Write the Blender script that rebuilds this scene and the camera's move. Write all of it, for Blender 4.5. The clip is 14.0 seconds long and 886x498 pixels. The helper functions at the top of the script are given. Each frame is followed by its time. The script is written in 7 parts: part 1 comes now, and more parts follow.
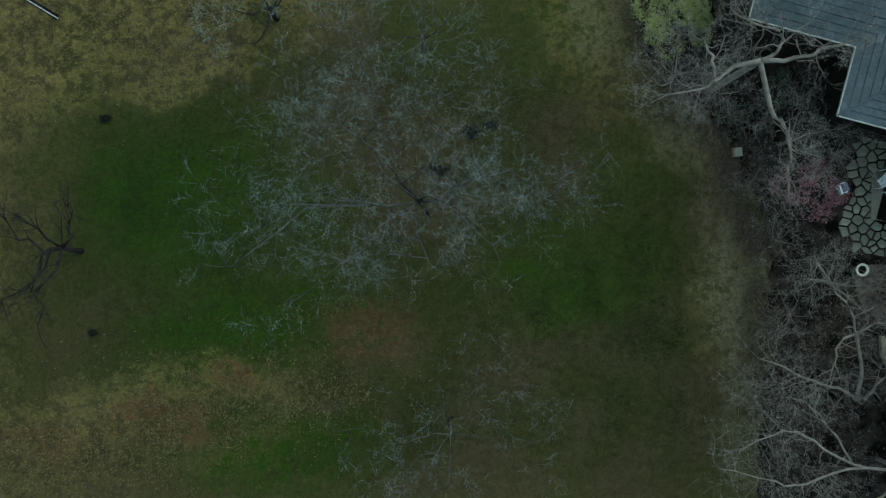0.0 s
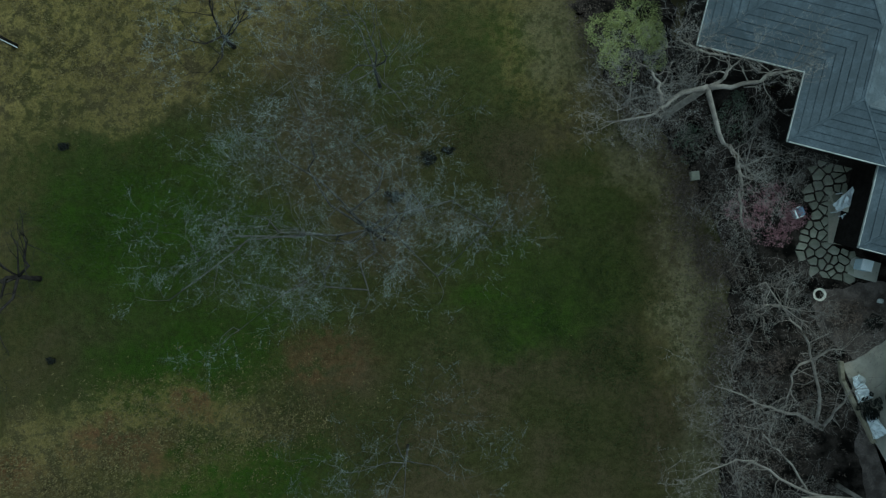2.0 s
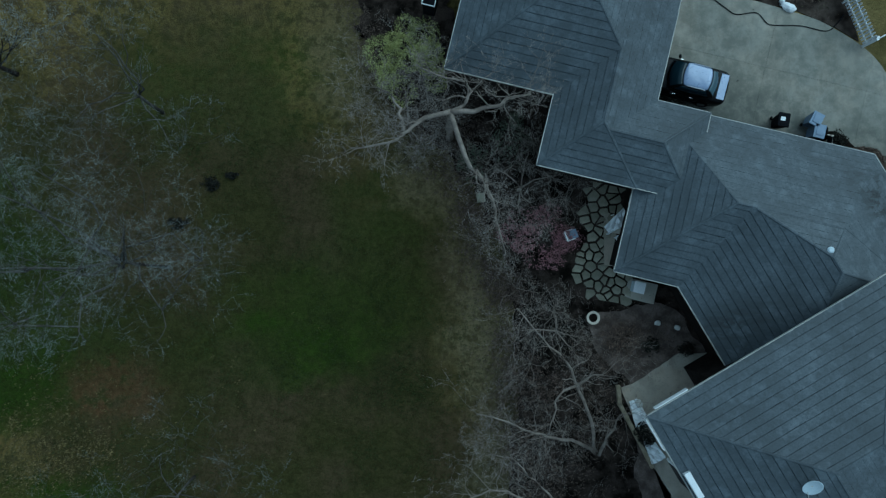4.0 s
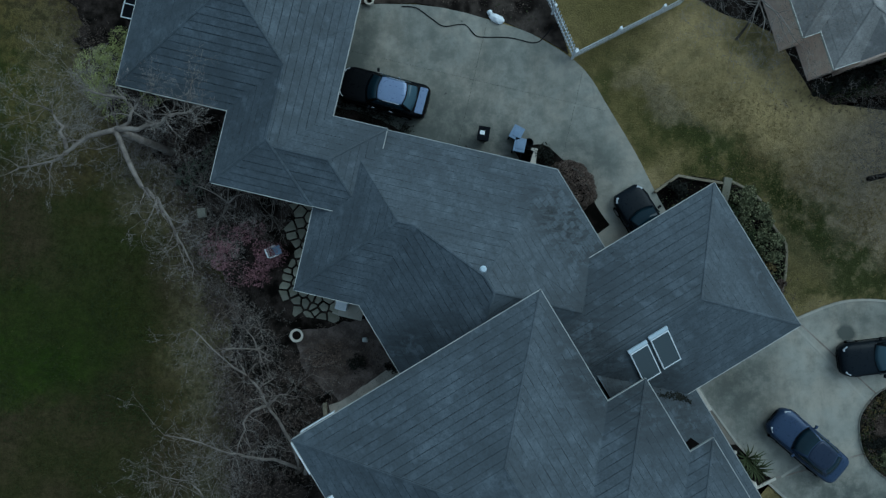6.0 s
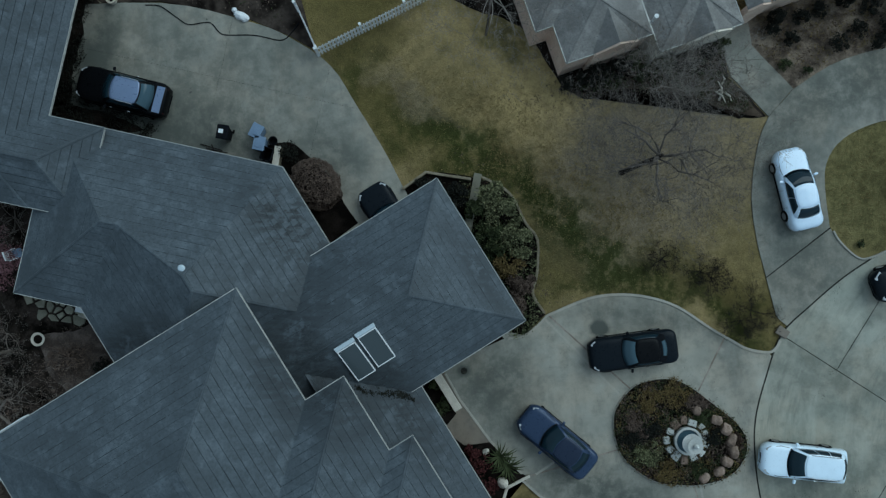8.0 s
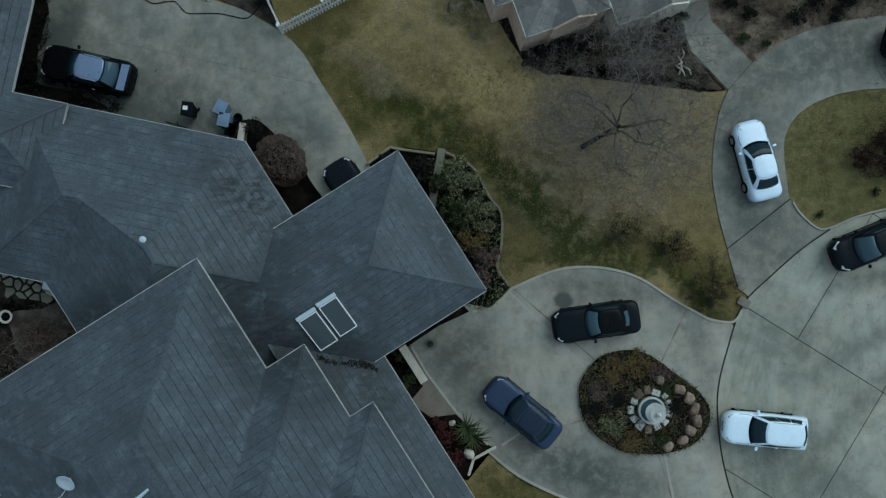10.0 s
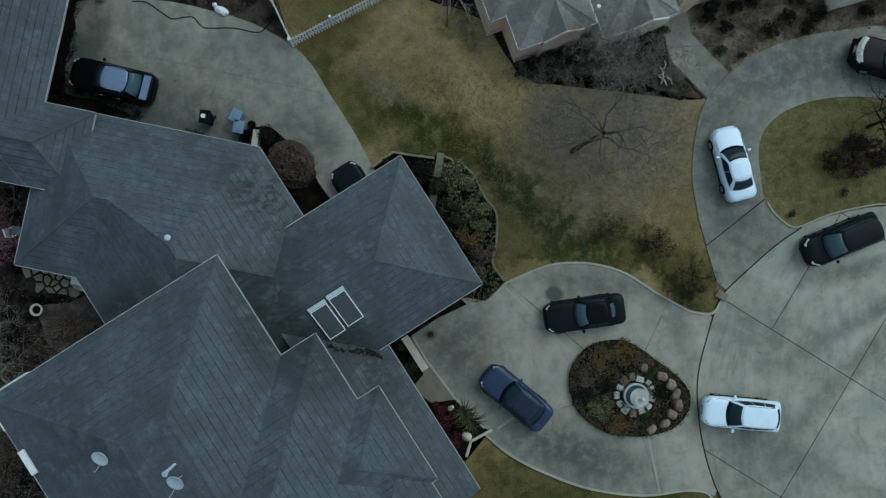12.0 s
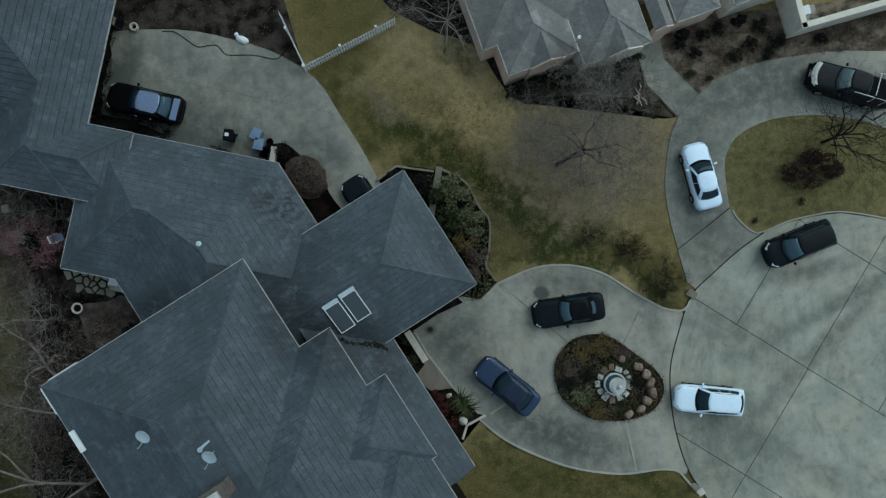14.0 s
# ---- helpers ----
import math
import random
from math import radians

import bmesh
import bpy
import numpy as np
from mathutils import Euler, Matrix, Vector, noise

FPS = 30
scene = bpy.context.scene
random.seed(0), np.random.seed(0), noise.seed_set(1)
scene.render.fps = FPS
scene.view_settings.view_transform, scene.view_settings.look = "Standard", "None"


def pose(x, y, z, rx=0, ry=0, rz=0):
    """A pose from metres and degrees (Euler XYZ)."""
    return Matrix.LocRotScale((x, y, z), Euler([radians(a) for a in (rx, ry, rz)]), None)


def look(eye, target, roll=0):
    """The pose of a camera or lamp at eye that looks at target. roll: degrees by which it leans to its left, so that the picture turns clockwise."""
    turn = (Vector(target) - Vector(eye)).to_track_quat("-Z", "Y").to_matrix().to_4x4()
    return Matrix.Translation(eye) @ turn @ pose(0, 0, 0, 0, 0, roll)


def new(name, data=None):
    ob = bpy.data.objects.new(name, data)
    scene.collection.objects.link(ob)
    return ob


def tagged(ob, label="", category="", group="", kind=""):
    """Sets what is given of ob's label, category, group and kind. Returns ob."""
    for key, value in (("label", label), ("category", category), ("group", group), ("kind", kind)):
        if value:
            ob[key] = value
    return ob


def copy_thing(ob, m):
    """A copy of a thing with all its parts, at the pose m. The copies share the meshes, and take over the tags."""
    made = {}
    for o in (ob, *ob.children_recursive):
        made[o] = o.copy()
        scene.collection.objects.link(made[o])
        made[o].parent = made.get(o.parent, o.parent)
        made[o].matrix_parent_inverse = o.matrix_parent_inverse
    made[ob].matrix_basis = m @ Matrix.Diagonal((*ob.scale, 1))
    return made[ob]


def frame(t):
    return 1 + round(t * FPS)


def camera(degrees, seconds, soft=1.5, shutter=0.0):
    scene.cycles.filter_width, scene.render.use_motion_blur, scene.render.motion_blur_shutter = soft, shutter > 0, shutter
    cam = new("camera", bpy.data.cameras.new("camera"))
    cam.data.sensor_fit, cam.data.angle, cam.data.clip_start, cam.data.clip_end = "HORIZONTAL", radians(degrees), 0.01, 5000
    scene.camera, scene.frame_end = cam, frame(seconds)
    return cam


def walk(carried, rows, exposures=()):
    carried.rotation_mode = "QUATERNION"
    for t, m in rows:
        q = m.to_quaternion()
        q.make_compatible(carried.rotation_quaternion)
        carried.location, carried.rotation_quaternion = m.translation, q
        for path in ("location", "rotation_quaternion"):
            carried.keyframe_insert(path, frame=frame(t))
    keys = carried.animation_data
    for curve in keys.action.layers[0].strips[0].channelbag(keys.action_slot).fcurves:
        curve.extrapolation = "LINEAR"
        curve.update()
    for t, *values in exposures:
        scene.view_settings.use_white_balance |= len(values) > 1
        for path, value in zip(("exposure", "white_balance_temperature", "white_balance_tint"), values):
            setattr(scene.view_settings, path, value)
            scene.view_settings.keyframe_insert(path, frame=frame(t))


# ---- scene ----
cam = camera(67.93, 14.0, soft=1.3)
PATH = [
    (0.0, -47.352, -1.501, 38.577, -0.001, -0.013, -0.583),
    (0.5, -47.375, -1.327, 38.519, 0.095, -0.001, -0.614),
    (1.0, -47.158, -1.133, 38.457, 0.264, 0.161, -0.728),
    (1.5, -46.29, -0.797, 38.444, 0.437, 0.277, -0.778),
    (2.0, -44.372, -0.537, 38.425, 0.829, 0.415, -0.96),
    (2.5, -41.599, -0.184, 38.389, 0.991, 0.663, -1.009),
    (2.7, -40.317, -0.211, 38.378, 1.291, 0.768, -1.054),
    (4.8, -25.241, 0.872, 37.426, 1.172, -0.173, -2.181),
    (5.0, -23.649, 0.953, 37.388, 1.008, -0.259, -2.157),
    (5.5, -19.301, 1.058, 37.286, 0.799, -0.187, -2.318),
    (6.0, -14.98, 0.992, 37.263, 0.84, -0.212, -2.311),
    (6.5, -10.4, 0.662, 37.122, 1.18, 0.114, -2.422),
    (7.0, -6.277, 0.567, 37.062, 1.163, -0.207, -2.545),
    (7.5, -3.332, 0.399, 37.029, 1.134, -0.571, -2.788),
    (8.0, -1.351, -0.009, 37.014, 1.281, -0.868, -3.147),
    (8.5, -0.316, -0.486, 37.031, 1.376, -1.135, -3.491),
    (11.0, 0.325, -1.965, 38.471, 1.355, -1.314, -3.825),
    (11.5, 0.237, -1.991, 39.341, 1.429, -1.389, -3.875),
    (12.0, 0.162, -1.883, 40.265, 1.421, -1.358, -3.87),
    (12.5, 0.147, -1.731, 41.391, 1.381, -1.293, -3.879),
    (13.0, 0.046, -1.776, 42.598, 1.51, -1.373, -3.938),
    (13.5, 0.037, -1.839, 43.78, 1.57, -1.406, -3.945),
    (14.0, 0.074, -1.828, 44.858, 1.556, -1.469, -3.993),
]
EXPOSURE = [(0.0, 0.61, 5780, -20), (2.7, 0.44, 5500, -19), (4.8, 0.11, 5060, -13), (6.0, 0.05, 5280, -10),
            (8.0, 0.04, 5700, -8), (11.0, 0.06, 5900, -8), (14.0, 0.06, 6000, -7)]
walk(cam, [(t, pose(*p)) for t, *p in PATH], EXPOSURE)

# ---- light: a dull, overcast dusk ----
world = bpy.data.worlds.new("sky")
scene.world = world
world.use_nodes = True
wn = world.node_tree
sky = wn.nodes.new("ShaderNodeTexSky")
sky.sky_type = "NISHITA"
sky.sun_disc = False
sky.sun_elevation, sky.sun_rotation = radians(43), radians(52)
sky.dust_density = 1.6
wn.nodes["Background"].inputs["Strength"].default_value = 0.15
veil = wn.nodes.new("ShaderNodeMix")
veil.data_type = "RGBA"
veil.inputs[0].default_value = 0.8
veil.inputs[7].default_value = (2.27, 2.59, 3.03, 1)
wn.links.new(sky.outputs[0], veil.inputs[6])
wn.links.new(veil.outputs[2], wn.nodes["Background"].inputs[0])
sun = new("sun", bpy.data.lights.new("sun", "SUN"))
sun.data.energy, sun.data.angle, sun.data.color = 1.4, radians(50), (0.93, 0.97, 1.0)
sun.matrix_world = look((0, 0, 42), (-36, -28, 0))


# ---- materials ----
def shader(name):
    m = bpy.data.materials.new(name)
    m.use_nodes = True
    t = m.node_tree
    return m, t, t.nodes["Principled BSDF"]


def node(t, kind, **values):
    n = t.nodes.new(kind)
    for key, value in values.items():
        n.inputs[key].default_value = value
    return n


def coords(t, scale=(1, 1, 1)):
    c = t.nodes.new("ShaderNodeTexCoord")
    m = t.nodes.new("ShaderNodeMapping")
    m.inputs["Scale"].default_value = scale
    t.links.new(c.outputs["Object"], m.inputs["Vector"])
    return m.outputs[0]


def noise_of(t, vec, scale, detail=4.0, rough=0.6):
    n = node(t, "ShaderNodeTexNoise", Scale=scale, Detail=detail, Roughness=rough)
    t.links.new(vec, n.inputs["Vector"])
    return n.outputs["Fac"]


def ramp(t, fac, a, b, lo=0.0, hi=1.0):
    r = t.nodes.new("ShaderNodeMapRange")
    r.interpolation_type = "SMOOTHSTEP"
    t.links.new(fac, r.inputs["Value"])
    for key, value in (("From Min", a), ("From Max", b), ("To Min", lo), ("To Max", hi)):
        r.inputs[key].default_value = value
    return r.outputs[0]


def mix(t, fac, a, b, how="MIX"):
    m = t.nodes.new("ShaderNodeMix")
    m.data_type, m.blend_type = "RGBA", how
    if isinstance(fac, float):
        m.inputs[0].default_value = fac
    else:
        t.links.new(fac, m.inputs[0])
    for side, value in ((6, a), (7, b)):
        if isinstance(value, tuple):
            m.inputs[side].default_value = (*value, 1.0)
        else:
            t.links.new(value, m.inputs[side])
    return m.outputs[2]


def times(t, a, b):
    m = t.nodes.new("ShaderNodeMath")
    m.operation = "MULTIPLY"
    t.links.new(a, m.inputs[0])
    if isinstance(b, float):
        m.inputs[1].default_value = b
    else:
        t.links.new(b, m.inputs[1])
    return m.outputs[0]


def bumped(t, bsdf, fac, strength=0.4, distance=0.02):
    b = node(t, "ShaderNodeBump", Strength=strength, Distance=distance)
    t.links.new(fac, b.inputs["Height"])
    t.links.new(b.outputs[0], bsdf.inputs["Normal"])


def plain(name, c1, c2, scale=3.0, fine=40.0, rough=0.8, metal=0.0, bump=0.3, coat=0.0, spread=0.0):
    """Two tones mixed at two scales, with fine relief; spread: how far single pieces differ in tone."""
    m, t, b = shader(name)
    v = coords(t)
    big, small = noise_of(t, v, scale), noise_of(t, v, fine, 3.0)
    col = mix(t, ramp(t, big, 0.35, 0.65), c1, c2)
    col = mix(t, ramp(t, small, 0.3, 0.7, 0.0, 0.45), col, tuple(x * 0.6 for x in c1))
    if spread:
        info = t.nodes.new("ShaderNodeObjectInfo")
        col = mix(t, ramp(t, info.outputs["Random"], 0.0, 1.0, 0.0, spread), col, tuple(x * 0.45 for x in c1))
    t.links.new(col, b.inputs["Base Color"])
    b.inputs["Roughness"].default_value = rough
    b.inputs["Metallic"].default_value = metal
    b.inputs["Coat Weight"].default_value = coat
    b.inputs["Specular IOR Level"].default_value = 0.5 if rough < 0.7 else 0.03
    if bump:
        bumped(t, b, small, bump)
    return m


def paint(name, c, metal=0.2, rough=0.3):
    """Lacquered car paint with a faint film of dust."""
    m, t, b = shader(name)
    v = coords(t)
    col = mix(t, ramp(t, noise_of(t, v, 2.5), 0.35, 0.7, 0.0, 0.3), c, tuple(x * 0.88 for x in c))
    t.links.new(col, b.inputs["Base Color"])
    t.links.new(ramp(t, noise_of(t, v, 6.0), 0.3, 0.7, rough * 0.85, rough * 1.3), b.inputs["Roughness"])
    b.inputs["Metallic"].default_value = metal
    deep = max(c) < 0.02
    b.inputs["Coat Weight"].default_value = 0.0 if deep else 0.6 if max(c) > 0.2 else 0.15
    b.inputs["Specular IOR Level"].default_value = 0.1 if deep else 0.5 if max(c) > 0.2 else 0.22
    return m


def glass_pane(name, tint=(0.009, 0.021, 0.030)):
    m, t, b = shader(name)
    b.inputs["Base Color"].default_value = (*tint, 1)
    b.inputs["Roughness"].default_value = 0.06
    b.inputs["Specular IOR Level"].default_value = 0.22
    return m


def blob(t, vec, cx, cy, rx, ry, soft=0.6, turn=0.0):
    """A soft oval patch of the ground, with a ragged edge."""
    m = t.nodes.new("ShaderNodeMapping")
    m.vector_type = "TEXTURE"
    m.inputs["Location"].default_value = (cx, cy, 0)
    m.inputs["Rotation"].default_value = (0, 0, radians(turn))
    m.inputs["Scale"].default_value = (rx, ry, 1000)
    t.links.new(vec, m.inputs["Vector"])
    n = t.nodes.new("ShaderNodeVectorMath")
    n.operation = "LENGTH"
    t.links.new(m.outputs[0], n.inputs[0])
    return ramp(t, n.outputs["Value"], 1.0 - soft, 1.0 + soft, 1.0, 0.0)


def grass_material():
    m, t, b = shader("grass_ground")
    v = coords(t)
    warp = node(t, "ShaderNodeTexNoise", Scale=0.35, Detail=5.0, Roughness=0.65)
    t.links.new(v, warp.inputs["Vector"])
    sub = t.nodes.new("ShaderNodeVectorMath")
    sub.operation = "MULTIPLY_ADD"
    t.links.new(warp.outputs["Color"], sub.inputs[0])
    sub.inputs[1].default_value = (7, 7, 0)
    add = t.nodes.new("ShaderNodeVectorMath")
    t.links.new(v, sub.inputs[2])
    t.links.new(sub.outputs[0], add.inputs[0])
    add.inputs[1].default_value = (-3.5, -3.5, 0)
    w = add.outputs[0]
    big = noise_of(t, v, 0.16, 5.0)
    mid = noise_of(t, v, 1.3, 5.0, 0.7)
    fine = noise_of(t, v, 9.0, 4.0, 0.75)
    hair = noise_of(t, v, 45.0, 2.0, 0.7)
    dark_green, green = (0.047, 0.045, 0.016), (0.028, 0.056, 0.005)
    brown, straw = (0.073, 0.054, 0.029), (0.42, 0.315, 0.105)
    col = mix(t, ramp(t, big, 0.38, 0.62), dark_green, brown)
    for x, y, rx, ry, turn, much in ((-63, 1.5, 8, 6, 0, 0.9), (-40, -3.0, 6, 3, 10, 0.6), (-60, -7, 8, 3, 20, 0.8), (-57, -14.5, 5, 3, 0, 0.9),
                                     (-36, 3, 3, 3, 0, 0.5), (-41, 12, 4, 4, 0, 0.5), (-62.5, -6.4, 3.4, 1.6, 0, 0.9), (-58.8, -14.0, 4.4, 1.8, 10, 0.9), (-38.8, -5.0, 3.2, 1.6, 10, 0.7), (-42.7, -2.6, 1.6, 0.9, 0, 0.7), (-66.0, 2.2, 3.4, 2.6, 0, 0.8), (-48.0, 11.0, 3.0, 3.0, 0, 0.5)):
        col = mix(t, times(t, blob(t, w, x, y, rx, ry, 0.7, turn), much), col, green)
    for x, y, rx, ry, turn, much in ((-68, 14, 17, 5, 18, 0.75), (-67, -13.0, 14, 3.4, 14, 0.30), (-62.6, -9.8, 4.6, 1.3, 4, 0.55), (-70.5, -12.2, 4.0, 1.6, 8, 0.5), (-58.0, -10.4, 2.4, 1.0, 0, 0.45), (-62.5, 9.6, 4.5, 1.0, 14, 0.5), (-29.8, -4.0, 2.0, 6, 0, 0.38), (-32.0, 6.0, 2.5, 3.5, 20, 0.35), (-38, 11.5, 2.6, 6, 20, 0.4),
                                     (-90, 0, 14, 30, 0, 0.7), (-60, 34, 60, 16, 0, 0.9), (-60, -38, 60, 16, 0, 0.8)):
        col = mix(t, times(t, times(t, blob(t, w, x, y, rx, ry, 0.65, turn), times(t, ramp(t, mid, 0.42, 0.58, 0.08, 1.0), ramp(t, fine, 0.38, 0.56, 0.25, 1.0))), much), col, straw)
    for x, y, rx, ry, much in ((-64, -12.5, 2.6, 1.2, 0.6), (-73, -13.5, 3.0, 1.3, 0.5), (-52, -6.5, 3.0, 1.6, 0.5), (-60.2, -9.6, 1.6, 0.7, 0.8), (-66.4, -11.9, 1.8, 0.8, 0.9), (-72.5, -13.4, 1.6, 0.8, 0.6), (-53.8, -7.7, 1.0, 0.5, 0.5)):
        col = mix(t, times(t, times(t, blob(t, w, x, y, rx, ry, 0.7), ramp(t, mid, 0.35, 0.6)), much), col, (0.17, 0.075, 0.040))
    for x, y, rx, ry, turn, much in ((-29.8, -2.5, 1.6, 5.5, 4, 0.75), (-32.0, 6.5, 2.2, 3.0, 25, 0.65), (-28.4, -12.0, 1.8, 6.0, 0, 0.5), (-37.0, 13.5, 2.0, 4.0, 20, 0.45)):
        col = mix(t, times(t, times(t, blob(t, w, x, y, rx, ry, 0.7, turn), ramp(t, mid, 0.36, 0.58, 0.1, 1.0)), much), col, (0.215, 0.185, 0.115))
    # front lawns: tan, with greener borders
    tan, olive = (0.350, 0.268, 0.128), (0.150, 0.122, 0.046)
    front = mix(t, ramp(t, big, 0.3, 0.7), tan, (0.262, 0.205, 0.098))
    stripe = t.nodes.new("ShaderNodeTexWave")
    stripe.inputs["Scale"].default_value, stripe.inputs["Distortion"].default_value = 0.28, 6.0
    stripe.inputs["Detail"].default_value = 3.0
    mp = t.nodes.new("ShaderNodeMapping")
    mp.inputs["Rotation"].default_value = (0, 0, radians(50))
    t.links.new(v, mp.inputs["Vector"])
    t.links.new(mp.outputs[0], stripe.inputs["Vector"])
    front = mix(t, ramp(t, stripe.outputs["Fac"], 0.3, 0.9, 0.0, 0.35), front, (0.40, 0.30, 0.135))
    for x, y, rx, ry, turn, much in ((7.0, 8.6, 8.5, 1.5, -34, 0.75), (4.5, 8.2, 4.0, 1.0, -38, 0.3)):
        front = mix(t, times(t, blob(t, w, x, y, rx, ry, 0.6, turn), much), front, (0.50, 0.375, 0.175))
    for x, y, rx, ry, turn, much in ((-0.6, 6.8, 7, 1.9, -40, 0.85), (-3.4, 9.0, 5.0, 1.4, -56, 0.8), (10, -0.9, 7, 1.4, -12, 0.75), (16, -4, 2.5, 1.6, -35, 0.9), (16.0, 0.5, 1.8, 4.0, 5, 0.45), (5.5, 0.5, 1.6, 3.5, 15, 0.5), (26, 3, 1, 1, 0, 0.1),
                                     (5.6, 1.2, 1.7, 3.8, 12, 0.3), (5.2, -1.8, 2.2, 1.3, 20, 0.6), (9, -17.6, 10, 4.5, 0, 0.97), (16, -19, 3, 3, 0, 0.9), (-5.2, 12.2, 2, 1, 30, 0.7), (-3.6, 16.4, 6.0, 2.8, 24, 1.0)):
        front = mix(t, times(t, blob(t, w, x, y, rx, ry, 0.6, turn), much), front, olive)
    for x, y, rx, ry, turn, much in ((11.4, 4.9, 6.2, 4.6, 20, 0.9), (-1.5, 9.5, 3, 0.8, -45, 0.5)):
        front = mix(t, times(t, blob(t, w, x, y, rx, ry, 0.6, turn), much), front, (0.262, 0.212, 0.152))
    for x, y, rx, ry, turn, much in ((4.6, -15.3, 2.4, 1.0, -35, 0.6), (13.5, -17.8, 2.6, 0.9, 0, 0.7), (8.5, -17.2, 1.6, 0.7, -10, 0.6), (15.6, -4.7, 2.2, 0.9, -35, 0.85), (0.2, 6.7, 3.6, 1.6, -35, 0.9), (4.6, 3.6, 4.0, 1.6, -48, 1.0), (8.6, 0.0, 4.0, 1.4, -32, 0.9), (12.4, -2.6, 2.6, 0.7, -30, 0.7), (-5.0, 11.0, 1.6, 0.8, 60, 0.6), (7.2, -1.9, 2.4, 0.6, 10, 0.7), (3.4, 13.0, 1.6, 1.4, 0, 0.5)):
        front = mix(t, times(t, times(t, blob(t, w, x, y, rx, ry, 0.7, turn), ramp(t, mid, 0.30, 0.54)), much), front, (0.038, 0.050, 0.013))
    front = mix(t, times(t, blob(t, v, 27, 3, 7, 5, 0.3), 0.9), front, mix(t, ramp(t, mid, 0.35, 0.65), (0.215, 0.188, 0.082), (0.150, 0.136, 0.058)))
    pos = t.nodes.new("ShaderNodeSeparateXYZ")
    t.links.new(w, pos.inputs[0])
    col = mix(t, ramp(t, pos.outputs["X"], -14.0, -10.0), col, front)
    yard = ramp(t, pos.outputs["X"], -14.0, -10.0, 1.0, 0.5)
    col = mix(t, times(t, ramp(t, mid, 0.42, 0.68, 0.0, 0.5), yard), col, (0.02, 0.018, 0.008))
    clump = noise_of(t, v, 3.2, 4.0, 0.7)
    col = mix(t, times(t, ramp(t, clump, 0.42, 0.60, 0.0, 0.5), yard), col, mix(t, 0.55, col, (0.006, 0.008, 0.002)))
    col = mix(t, times(t, ramp(t, clump, 0.38, 0.24, 0.0, 0.5), yard), col, mix(t, 0.3, col, (0.20, 0.16, 0.06)))
    col = mix(t, times(t, ramp(t, fine, 0.35, 0.7, 0.0, 0.85), yard), col, mix(t, 0.5, col, (0.008, 0.009, 0.003)))
    col = mix(t, ramp(t, hair, 0.45, 0.75, 0.0, 0.35), col, mix(t, 0.35, col, (0.2, 0.17, 0.08)))
    t.links.new(col, b.inputs["Base Color"])
    b.inputs["Roughness"].default_value = 0.95
    b.inputs["Specular IOR Level"].default_value = 0.03
    bumped(t, b, fine, 0.9, 0.12)
    return m


